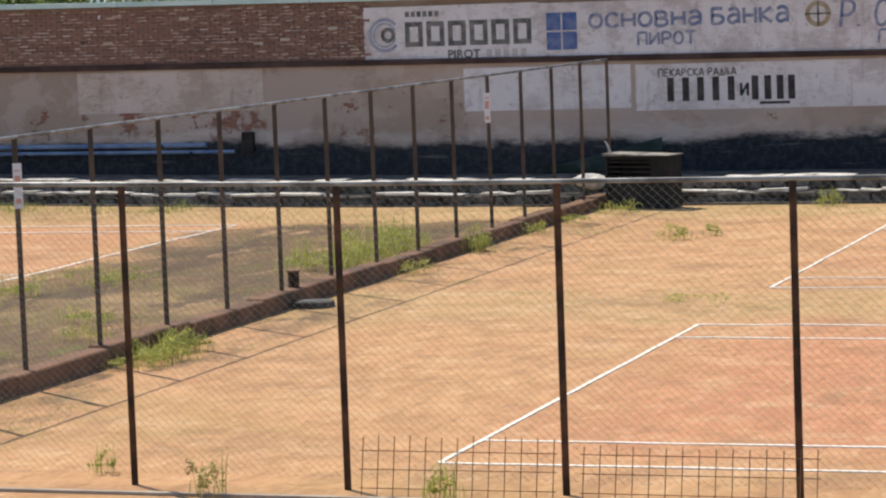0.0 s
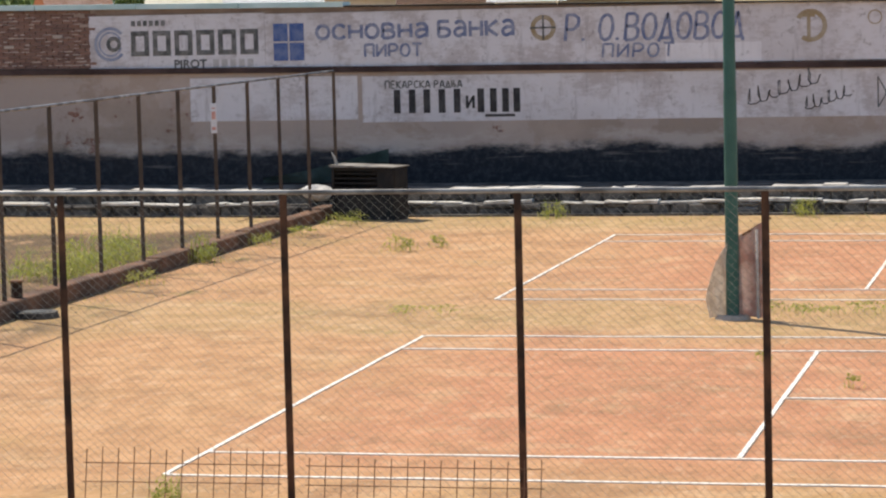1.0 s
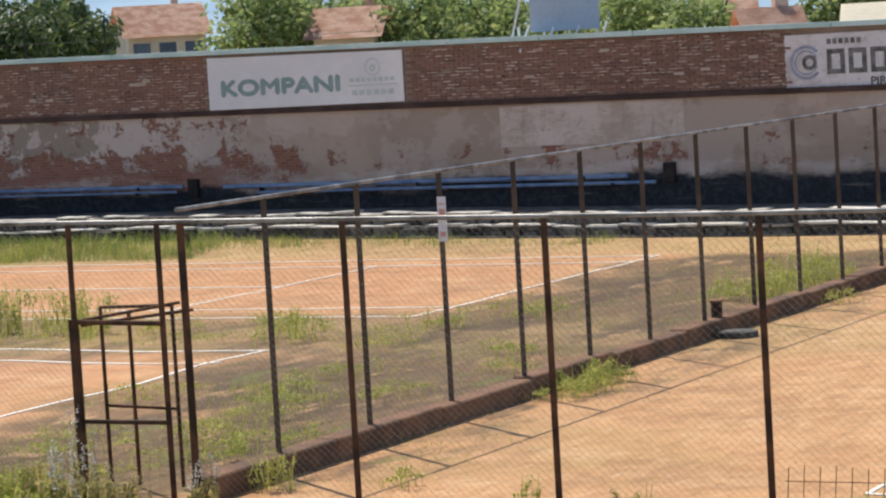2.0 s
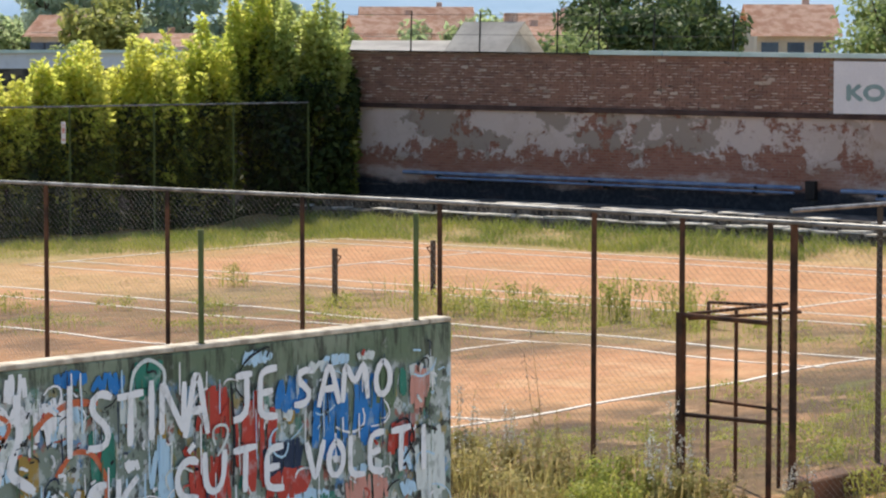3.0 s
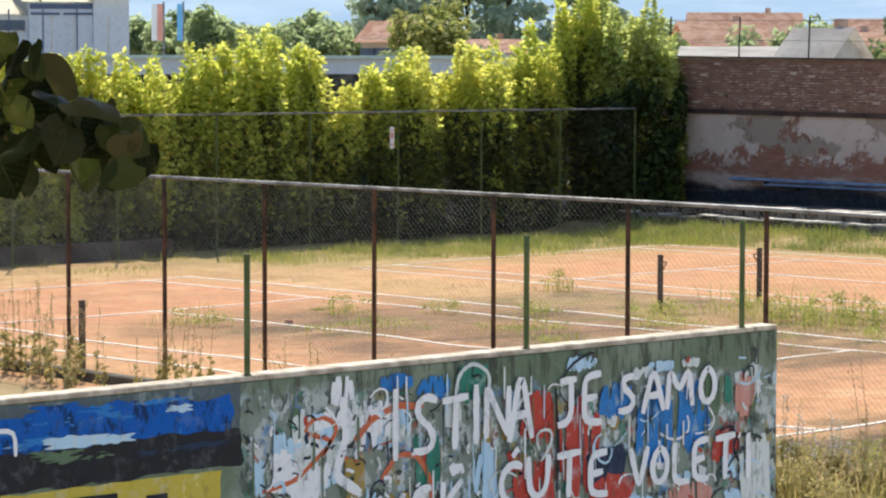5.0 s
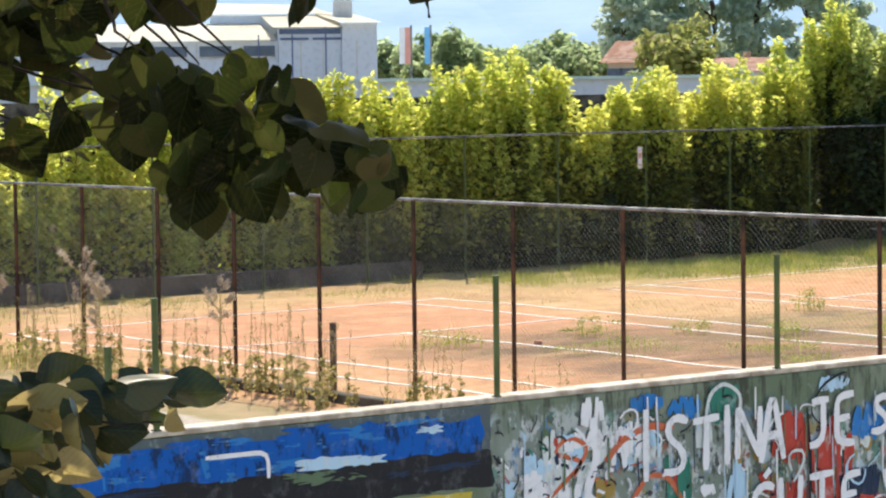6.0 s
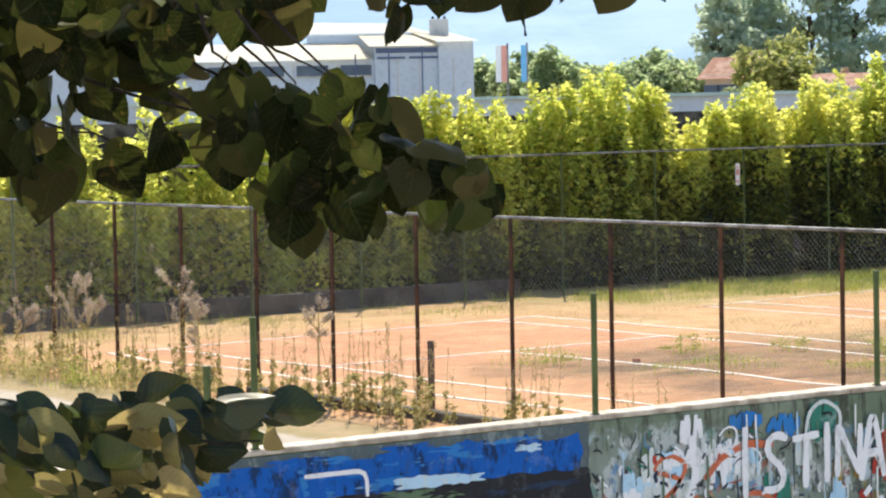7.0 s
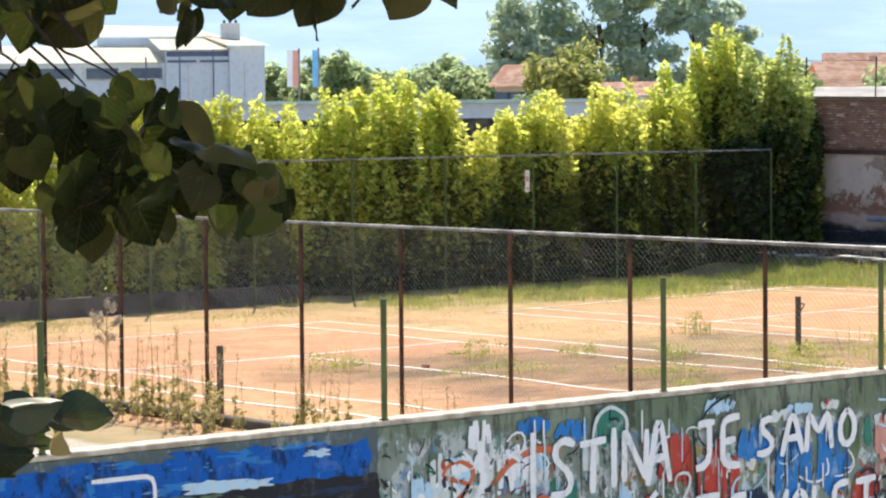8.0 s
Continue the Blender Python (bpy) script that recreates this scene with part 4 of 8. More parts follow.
bent(bm, [(0, 0, 0), (0.05, 0.1, 1.2), (-0.05, 0.05, 2.6)], 0.04, 0.012, 5)
part("trunk", bm, BARK, low_bush)
# the corner: tall bushes, sun painted into their tops and black shade into the leaves below
hedge_bush(-46.2, 31.2, 7.0, 0.62, 400, "tall slender yellow-green tree rising over the hedge", 0.56, group="corner trees")
for x, y, h, w, sd in ((-45.5, 31.8, 6.3, 0.8, 410), (-45.0, 32.7, 6.4, 0.6, 420), (-46.4, 32.3, 6.7, 0.75, 430), (-44.5, 33.0, 5.4, 0.5, 440)):
    hedge_bush(x, y, h, w, sd, "leafy walnut tree in the corner of the wall, sunlit on top", 0.60, CORNER_LEAF, "corner trees", 1.1, True)
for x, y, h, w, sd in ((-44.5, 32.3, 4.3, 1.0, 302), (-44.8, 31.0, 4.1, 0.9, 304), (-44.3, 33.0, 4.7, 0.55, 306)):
    tree("tree", "leafy corner bush with shade painted into its dark leaves", x, y, h, w, 0.12, 5200, sd, HEDGE_SHADE, 0.0, "bush", "corner trees")

# low concrete wall at the foot of the hedge; the hedge's shade is put into its dark colour
bm = bmesh.new()
box(bm, -44.35, -44.12, -14, 15.2, -0.05, 0.44)
soften(bm, 0.015)
structure("hedge_plinth", bm, worn("shaded_concrete", (0.05, 0.045, 0.042), (0.11, 0.10, 0.088), 1.4, 22.0, 0.95, height=0.01), "low mottled concrete wall under the hedge, shade painted into its dark tones", "wall")


# ======== paint and lettering on the back wall ========
def panel(name, x0, x1, z0, z1, y, material, parent, label=""):
    bm = bmesh.new()
    box(bm, x0, x1, y, y + 0.006, z0, z1)
    return part(name, bm, material, parent, label)


UP_Y = WALL_Y - 0.008
LOW_Y = WALL_Y - 0.009
OLD_WHITE = paint_panel_material("flaking_whitewash", (0.655, 0.62, 0.635), (0.43, 0.375, 0.365), 0.46)
FAINT_WHITE = paint_panel_material("faint_whitewash", (0.56, 0.48, 0.45), (0.38, 0.30, 0.25), 0.44)
panel("painted_panel", -13.05, -8.935, 3.06, 4.33, UP_Y, OLD_WHITE, wall_back, "whitewashed advertising field")
panel("painted_panel", -8.93, 20, 3.06, 4.30, UP_Y, OLD_WHITE, wall_back, "long flaking whitewashed field")
panel("painted_panel", -6.74, 20, 1.87, 2.88, LOW_Y, OLD_WHITE, wall_back, "whitewashed advertising field")
panel("painted_panel", -10.71, -6.85, 1.94, 2.90, LOW_Y, OLD_WHITE, wall_back, "faded whitewashed field")
panel("painted_panel", -20.27, -15.57, 2.07, 3.03, LOW_Y, FAINT_WHITE, wall_back, "faded whitewashed field")

GREY_INK = worn("faded_black_paint", (0.09, 0.092, 0.088), (0.22, 0.21, 0.20), 5.0, 30.0, 0.85)
BLACK_INK = worn("black_paint", (0.035, 0.033, 0.035), (0.07, 0.065, 0.065), 4.0, 30.0, 0.85)
BLUE_INK = worn("faded_blue_paint", (0.14, 0.17, 0.29), (0.30, 0.31, 0.39), 5.0, 30.0, 0.85)
OCHRE_INK = worn("faded_ochre_paint", (0.32, 0.24, 0.14), (0.40, 0.33, 0.24), 3.0, 30.0, 0.85)
GREEN_INK = worn("faded_green_paint", (0.21, 0.31, 0.31), (0.28, 0.37, 0.37), 3.0, 30.0, 0.85)


def lettering(words, x0, x1, z0, z1, y, material, parent, slant=0.0, name="lettering", bold=0.0):
    """Painted words stretched between the given edges."""
    cu = bpy.data.curves.new(name, "FONT")
    cu.body, cu.shear = words, slant
    tmp = new(name, cu)
    bpy.context.view_layer.update()
    me = bpy.data.meshes.new_from_object(tmp.evaluated_get(bpy.context.evaluated_depsgraph_get()))
    bpy.data.objects.remove(tmp)
    co = np.empty(len(me.vertices) * 3)
    me.vertices.foreach_get("co", co)
    co = co.reshape(-1, 3)
    lo, hi = co.min(0), co.max(0)
    out = np.empty_like(co)
    out[:, 0] = x0 + (co[:, 0] - lo[0]) / (hi[0] - lo[0]) * (x1 - x0)
    out[:, 1] = y - (co[:, 2] - lo[2])
    out[:, 2] = z0 + (co[:, 1] - lo[1]) / (hi[1] - lo[1]) * (z1 - z0)
    faces = [tuple(f.vertices) for f in me.polygons]
    shifts = [(0, 0)] + ([(-bold, 0), (bold, 0), (0, -bold), (0, bold)] if bold else [])
    verts, polys = [], []
    for k, (dx, dz) in enumerate(shifts):
        verts += (out + np.array([dx, -0.0006 * k, dz])).tolist()
        polys += [tuple(i + k * len(out) for i in f) for f in faces]
    me = bpy.data.meshes.new(name)
    me.from_pydata(verts, [], polys)
    me.materials.append(material)
    ob = new(name, me)
    ob.parent = parent
    return ob


SIGN_STROKES = {
    "О": [[(0.5, 1), (0.18, 0.9), (0.02, 0.6), (0.02, 0.4), (0.18, 0.1), (0.5, 0), (0.82, 0.1), (0.98, 0.4), (0.98, 0.6), (0.82, 0.9), (0.5, 1)]],
    "С": [[(0.95, 0.82), (0.72, 0.98), (0.4, 1), (0.12, 0.82), (0.02, 0.5), (0.12, 0.18), (0.4, 0), (0.72, 0.02), (0.95, 0.18)]],
    "Н": [[(0.04, 0), (0.04, 1)], [(0.96, 0), (0.96, 1)], [(0.04, 0.5), (0.96, 0.5)]],
    "В": [[(0.05, 0), (0.05, 1), (0.6, 1), (0.85, 0.88), (0.85, 0.65), (0.6, 0.53), (0.05, 0.53)], [(0.6, 0.53), (0.95, 0.4), (0.95, 0.13), (0.65, 0), (0.05, 0)]],
    "а": [[(0.1, 0.85), (0.4, 1), (0.75, 0.95), (0.9, 0.75), (0.9, 0)], [(0.9, 0.55), (0.4, 0.57), (0.08, 0.4), (0.08, 0.15), (0.35, 0), (0.9, 0.22)]],
    "А": [[(0.0, 0), (0.42, 1), (0.58, 1), (1.0, 0)], [(0.2, 0.32), (0.8, 0.32)]],
    "Б": [[(0.9, 1), (0.06, 1), (0.06, 0), (0.6, 0), (0.94, 0.15), (0.94, 0.42), (0.6, 0.56), (0.06, 0.56)]],
    "К": [[(0.05, 0), (0.05, 1)], [(0.92, 1), (0.1, 0.5), (0.95, 0)]],
    "П": [[(0.04, 0), (0.04, 1)], [(0.04, 1), (0.96, 1)], [(0.96, 1), (0.96, 0)]],
    "И": [[(0.04, 1), (0.04, 0)], [(0.04, 0.05), (0.96, 0.95)], [(0.96, 1), (0.96, 0)]],
    "Р": [[(0.06, 0), (0.06, 1), (0.6, 1), (0.95, 0.86), (0.95, 0.6), (0.6, 0.44), (0.06, 0.44)]],
    "Т": [[(0.0, 1), (1.0, 1)], [(0.5, 1), (0.5, 0)]],
    "Д": [[(0.12, 0.06), (0.5, 1), (0.88, 0.06)], [(0.0, -0.1), (0.02, 0.05), (0.98, 0.05), (1.0, -0.1)]],
    "Е": [[(0.92, 1), (0.06, 1), (0.06, 0), (0.92, 0)], [(0.06, 0.52), (0.8, 0.52)]],
    "Њ": [[(0.04, 0), (0.04, 1)], [(0.04, 0.5), (0.5, 0.5)], [(0.5, 1), (0.5, 0), (0.85, 0.02), (0.98, 0.2), (0.85, 0.48), (0.5, 0.5)]],
    ".": [[(0.3, 0.0), (0.3, 0.1)]],
}


def sign_writing(words, x0, x1, z0, z1, y, width, material, slant=0.0, gap=0.28):
    """Hand-painted capitals, stroke by stroke, spread evenly between two edges."""
    sizes = [0.35 if c in ". " else 1.0 for c in words]
    unit = (x1 - x0) / (sum(sizes) + gap * (len(words) - 1))
    bm = bmesh.new()
    x, lift = x0, 0
    for c, s in zip(words, sizes):
        for stroke in SIGN_STROKES[c] if c != " " else []:
            pts = [Vector((x + unit * s * u + slant * (z1 - z0) * v, 0, z0 + (z1 - z0) * v)) for u, v in stroke]
            fine = []
            for a, b in zip(pts, pts[1:]):
                m = max(1, int((b - a).length / 0.03))
                fine += [a.lerp(b, k / m) for k in range(m)]
            fine.append(pts[-1])
            fine = [fine[0]] + [(fine[k - 1] + fine[k] * 2 + fine[k + 1]) / 4 for k in range(1, len(fine) - 1)] + [fine[-1]]
            lift += 1
            last = None
            for k, p in enumerate(fine):
                d = (fine[min(k + 1, len(fine) - 1)] - fine[max(k - 1, 0)]).normalized()
                side = Vector((-d.z, 0, d.x)) * width * (0.5 + 0.08 * noise.noise(Vector((k * 0.4, lift * 2.3, 0))))
                at = p + Vector((0, y - 0.0003 * (lift % 9), 0))
                pair = [bm.verts.new(at + side), bm.verts.new(at - side)]
                if last:
                    bm.faces.new((last[0], last[1], pair[1], pair[0]))
                last = pair
        x += unit * (s + gap)
    return part("lettering", bm, material, wall_back)


def ring(bm, x, z, r, w, y, a0=0.0, a1=math.tau, n=28):
    """A flat painted ring or arc facing the courts."""
    last = None
    for k in range(n + 1):
        a = a0 + (a1 - a0) * k / n
        row = [bm.verts.new((x + q * math.cos(a), yy, z + q * math.sin(a))) for q in (r - w / 2, r + w / 2) for yy in (y, y - 0.003)]
        if last:
            for i, j in ((0, 2), (2, 3), (3, 1), (1, 0)):
                bm.faces.new((last[i], last[j], row[j], row[i]))
        last = row


def bars(rects, y, material, parent, name="painted_bar"):
    for x0, x1, z0, z1 in rects:
        bm = bmesh.new()
        box(bm, x0, x1, y - 0.003, y, z0, z1)
        part(name, bm, material, parent)


IY = UP_Y - 0.003
LY = LOW_Y - 0.003
# maker's sign: ring and six block shapes instead of its name
bm = bmesh.new()
ring(bm, -12.55, 3.70, 0.35, 0.07, IY, 0.7, 5.6)
ring(bm, -12.55, 3.70, 0.26, 0.04, IY, 0.4, 6.0)
part("painted_ring", bm, worn("washed_blue_paint", (0.24, 0.27, 0.37), (0.36, 0.37, 0.44), 4.0, 30.0, 0.9), wall_back)
bm = bmesh.new()
ring(bm, -12.47, 3.70, 0.13, 0.09, IY - 0.004, 0.0, 6.28)
part("painted_ring", bm, GREY_INK, wall_back)
for k in range(6):
    x0 = -12.06 + 0.51 * k
    rows = [(x0, x0 + 0.11, 3.42, 3.98), (x0 + 0.31, x0 + 0.42, 3.42, 3.98), (x0 + 0.11, x0 + 0.31, 3.87, 3.98), (x0 + 0.11, x0 + 0.31, 3.42, 3.53)]
    bars(rows, IY, GREY_INK, wall_back)
bars([(-12.05 + 0.14 * k, -11.95 + 0.14 * k, 4.09, 4.21) for k in range(6)], IY, GREY_INK, wall_back)
lettering("PIROT", -11.05, -10.3, 3.14, 3.32, IY, GREY_INK, wall_back, bold=0.009)
bars([(-10.15 + 0.2 * k, -10.02 + 0.2 * k, 3.14, 3.32) for k in range(5)], IY, worn("ghost_print", (0.42, 0.39, 0.38), (0.5, 0.47, 0.46), 3.0, 30.0, 0.9), wall_back)
# the bank's sign with its four blue squares
for a, c in ((-8.74, 3.69), (-8.37, 3.69), (-8.74, 3.26), (-8.37, 3.26)):
    bm = bmesh.new()
    box(bm, a, a + 0.33, IY - 0.003, IY, c, c + 0.39)
    part("blue_square", bm, worn("strong_blue_paint", (0.07, 0.12, 0.30), (0.16, 0.20, 0.35), 4.5, 30.0, 0.85), wall_back)
sign_writing("ОСНОВНа", -7.75, -5.22, 3.72, 4.02, IY, 0.075, BLUE_INK)
sign_writing("Банка".replace("н", "Н").replace("к", "К"), -5.0, -3.3, 3.72, 4.05, IY, 0.075, BLUE_INK)
sign_writing("ПИРОТ", -6.66, -5.37, 3.31, 3.58, IY, 0.055, BLUE_INK)
# the waterworks' sign
bm = bmesh.new()
ring(bm, -2.66, 3.87, 0.23, 0.10, IY)
part("painted_ring", bm, OCHRE_INK, wall_back)
bars([(-2.95, -2.38, 3.85, 3.89), (-2.68, -2.64, 3.60, 4.14)], IY - 0.004, GREY_INK, wall_back)
sign_writing("Р. О.ВОДОВОД", -2.2, 1.66, 3.57, 4.13, IY, 0.07, BLUE_INK, 0.1)
sign_writing("ПИРОТ", -1.38, 0.17, 3.2, 3.49, IY, 0.05, BLUE_INK, 0.08, 0.4)
panel("painted_panel", 0.0, 2.05, 3.07, 3.48, UP_Y - 0.001, paint_panel_material("fresh_whitewash", (0.76, 0.73, 0.75), (0.60, 0.56, 0.56), 0.5), wall_back, "fresher white patch")
bm = bmesh.new()
ring(bm, 3.1, 3.8, 0.3, 0.1, IY, -2.2, 2.6)
box(bm, 2.86, 3.2, IY - 0.005, IY - 0.004, 3.98, 4.06)
box(bm, 3.02, 3.1, IY - 0.005, IY - 0.004, 3.45, 3.979)
part("painted_emblem", bm, OCHRE_INK, wall_back)
bm = bmesh.new()
ring(bm, 4.45, 3.95, 0.14, 0.03, IY)
part("painted_ring", bm, OCHRE_INK, wall_back)
# the bakery's sign: its trade in letters, the owners' names as bars
sign_writing("ПЕКАРСКА РАДЊА", -6.22, -4.49, 2.61, 2.77, LY, 0.034, GREY_INK)
for k, x0 in enumerate((-6.03, -5.69, -5.36, -5.02, -4.68, -4.15, -3.87, -3.60, -3.35)):
    w = 0.25
    bars([(x0, x0 + 0.15, 2.06, 2.58)], LY, BLACK_INK, wall_back, "name_bar")
lettering("и", -4.40, -4.22, 2.16, 2.42, LY, BLACK_INK, wall_back, bold=0.012)
bars([(-3.98, -3.32, 1.96, 2.02)], LY, BLACK_INK, wall_back, "name_bar")


def scrawl(x, z, w, h, n, seed, material, y, slope=0.0):
    """A long looping scrawl, without letters."""
    q = random.Random(seed)
    pts = []
    for k in range(n * 6 + 1):
        a = k / 6 * math.tau
        u = k / (n * 6)
        pts.append(Vector((x + w * u + 0.35 * w / n * math.cos(a), y, z + slope * w * u + h * (0.5 + 0.5 * math.sin(a)) * (0.6 + 0.4 * math.sin(k * 1.7)))))
    bm = bmesh.new()
    bent(bm, pts, 0.012, 0.012, 4)
    part("painted_scrawl", bm, material, wall_back)


scrawl(1.72, 2.08, 1.5, 0.42, 7, 1, BLACK_INK, LY, 0.33)
scrawl(2.95, 1.98, 0.95, 0.34, 6, 2, BLACK_INK, LY, 0.33)
bm = bmesh.new()
for a, b in (((4.5, 2.7), (4.5, 2.05)), ((4.5, 2.7), (4.68, 2.35)), ((4.68, 2.35), (4.5, 2.05))):
    rod(bm, (a[0], LY, a[1]), (b[0], LY, b[1]), 0.014, n=4)
part("painted_triangle", bm, GREY_INK, wall_back)

# white board with the word KOMPANI
board_sign = thing("signboard", "white sheet-metal signboard with pale green lettering fixed to brickwork", "sign")
bm = bmesh.new()
v = box(bm, -28.3, -22.78, WALL_Y - 0.06, WALL_Y - 0.02, 3.28, 4.50, top=(4.58, 4.52))
sign_panel = part("panel", bm, WHITE, board_sign)
lettering("KOMPANI", -27.9, -24.55, 3.62, 3.98, WALL_Y - 0.063, GREEN_INK, sign_panel, bold=0.034)
bars([(-24.25 + 0.16 * k, -24.13 + 0.16 * k, 3.80, 3.90) for k in range(8)] + [(-24.2 + 0.2 * k, -24.05 + 0.2 * k, 3.48, 3.60) for k in range(6)] + [(-24.3, -22.95, 3.70, 3.73)],
     WALL_Y - 0.063, worn("pale_green_print", (0.45, 0.52, 0.51), (0.52, 0.58, 0.57), 3.0, 30.0, 0.8), sign_panel, "print_bar")
bm = bmesh.new()
ring(bm, -23.6, 4.15, 0.2, 0.03, WALL_Y - 0.063)
ring(bm, -23.6, 4.12, 0.06, 0.05, WALL_Y - 0.063)
part("emblem", bm, worn("pale_green_print", (0.45, 0.52, 0.51), (0.52, 0.58, 0.57), 3.0, 30.0, 0.8), sign_panel)

# blue pipes along the foot of the wall
for z, x0, x1, r in ((1.46, -42.4, -29.2, 0.05), (1.33, -41.2, -29.4, 0.035), (1.36, -28.0, -17.0, 0.055), (1.20, -27.0, -16.3, 0.045)):
    pipe = thing("water_pipe", "long sun-bleached blue plastic pipe hung on the wall", "pipe", "water pipes")
    bm = bmesh.new()
    rod(bm, (x0, WALL_Y - 0.12, z), (x1, WALL_Y - 0.12, z - 0.06), r, n=10)
    part("tube", bm, BLUE_PIPE, pipe)
    for k in range(3):
        x = x0 + (x1 - x0) * (0.1 + 0.4 * k)
        bm = bmesh.new()
        box(bm, x - 0.03, x + 0.03, WALL_Y - 0.2, WALL_Y, z - 0.12, z - 0.09 + r)
        part("bracket", bm, BLACKENED, pipe)
for x in (-16.1, -29.05):
    bm = bmesh.new()
    box(bm, x, x + 0.28, WALL_Y - 0.16, WALL_Y - 0.005, 1.12, 1.58)
    soften(bm, 0.01)
    tagged(new("junction_box", mesh_of("junction_box", bm, BLACKENED)), "small black metal box on the wall", "junction box", "junction boxes")


# ======== paintings on the practice wall ========
STROKES = {
    "I": [[(0.5, 0), (0.5, 1)]],
    "S": [[(0.95, 0.88), (0.6, 1), (0.2, 0.92), (0.1, 0.72), (0.4, 0.56), (0.8, 0.42), (0.9, 0.2), (0.6, 0.02), (0.05, 0.08)]],
    "T": [[(0.0, 0.95), (1.0, 1.0)], [(0.52, 0.98), (0.48, 0)]],
    "N": [[(0.05, 0), (0.08, 1)], [(0.08, 1), (0.9, 0.03)], [(0.9, 0.0), (0.95, 0.98)]],
    "A": [[(0.0, 0), (0.45, 1), (0.6, 0.98), (1.0, 0.02)], [(0.2, 0.4), (0.85, 0.42)]],
    "J": [[(0.2, 0.97), (0.95, 1.0)], [(0.7, 0.98), (0.72, 0.2), (0.5, 0.02), (0.1, 0.08)]],
    "E": [[(0.95, 0.98), (0.12, 0.95), (0.1, 0.05), (0.98, 0.02)], [(0.1, 0.5), (0.75, 0.54)]],
    "M": [[(0.0, 0), (0.1, 1), (0.48, 0.4), (0.85, 1), (1.0, 0.02)]],
    "O": [[(0.5, 1), (0.15, 0.85), (0.02, 0.45), (0.2, 0.08), (0.55, 0), (0.9, 0.2), (0.98, 0.6), (0.8, 0.92), (0.5, 1)]],
    "U": [[(0.02, 1), (0.05, 0.25), (0.35, 0.0), (0.75, 0.06), (0.95, 0.4), (0.98, 1)]],
    "V": [[(0.0, 1), (0.5, 0.02), (1.0, 1)]],
    "K": [[(0.08, 1), (0.05, 0)], [(0.92, 0.98), (0.12, 0.5), (0.98, 0.02)]],
    "L": [[(0.1, 1), (0.08, 0.04), (0.95, 0.02)]],
    "Ć": [[(0.95, 0.85), (0.6, 1), (0.15, 0.8), (0.05, 0.4), (0.3, 0.04), (0.95, 0.02)], [(0.55, 1.12), (0.8, 1.3)]],
}


def brush(bm, pts, width, x, seed=0):
    """A flat brush stroke on the wall's face through points (y, z)."""
    pts = [Vector((0, p[0], p[1])) for p in pts]
    fine = []
    for a, b in zip(pts, pts[1:]):
        m = max(1, int((b - a).length / 0.05))
        fine += [a.lerp(b, k / m) for k in range(m)]
    fine.append(pts[-1])
    for _ in range(2):
        fine = [fine[0]] + [(fine[k - 1] + fine[k] * 2 + fine[k + 1]) / 4 for k in range(1, len(fine) - 1)] + [fine[-1]]
    last = None
    for k, p in enumerate(fine):
        d = (fine[min(k + 1, len(fine) - 1)] - fine[max(k - 1, 0)]).normalized()
        s = Vector((0, -d.z, d.y))
        w = width * (0.5 + 0.13 * noise.noise(Vector((k * 0.6, seed * 3.1, p.y * 2))))
        if k in (0, len(fine) - 1):
            w *= 0.75
        row = [bm.verts.new(p + s * w + Vector((x, 0, 0))), bm.verts.new(p - s * w + Vector((x, 0, 0)))]
        if last:
            bm.faces.new((last[0], last[1], row[1], row[0]))
        last = row


def splat(bm, y, z, w, h, x, seed, n=26, rough=0.3, p=3.0):
    """A painted field with a ragged edge."""
    vs = []
    n = max(n, 64)
    for k in range(n):
        a = k * math.tau / n
        c, s = math.cos(a), math.sin(a)
        r = 1.0 / (abs(c) ** p + abs(s) ** p) ** (1 / p)
        r *= 1 + rough * noise.noise(Vector((c * 2.3, s * 2.3, seed * 1.7))) + 0.1 * rough * noise.noise(Vector((c * 9.0, s * 9.0, seed * 2.9)))
        vs.append(bm.verts.new((x, y + w / 2 * r * c, z + h / 2 * r * s)))
    bm.faces.new(vs)


def scrub(bm, y, z, w, h, x, seed):
    """A patch laid on with many upright strokes of uneven length."""
    gs = random.Random(seed)
    n = max(3, int(w / 0.042))
    for k in range(n):
        yy = y + w * ((k + gs.uniform(0.1, 0.9)) / n - 0.5)
        edge = 1.0 - 0.5 * abs(2 * (yy - y) / w) ** 3
        z0, z1 = z - h * 0.5 * edge * gs.uniform(0.7, 1.08), z + h * 0.5 * edge * gs.uniform(0.75, 1.08)
        lean = gs.gauss(0, 0.02)
        brush(bm, [(yy - lean, z0), (yy + gs.gauss(0, 0.008), (z0 + z1) / 2), (yy + lean, z1)], gs.uniform(0.04, 0.075), x - 0.00001 * (k % 4), k)


def field(bm, y0, y1, z0, z1, x, seed, ragged=0.015):
    """A painted oblong with brushed, uneven edges."""
    pts = []
    n = max(8, int((y1 - y0) / 0.05))
    m = max(3, int((z1 - z0) / 0.04))
    pts += [(y0 + (y1 - y0) * k / n, z0) for k in range(n)] + [(y1, z0 + (z1 - z0) * k / m) for k in range(m)]
    pts += [(y1 - (y1 - y0) * k / n, z1) for k in range(n)] + [(y0, z1 - (z1 - z0) * k / m) for k in range(m)]
    vs = [bm.verts.new((x, y + ragged * 2 * noise.noise(Vector((y * 9, z * 9, seed))), z + ragged * noise.noise(Vector((y * 7, z * 7, seed + 5.5))))) for y, z in pts]
    bm.faces.new(vs)


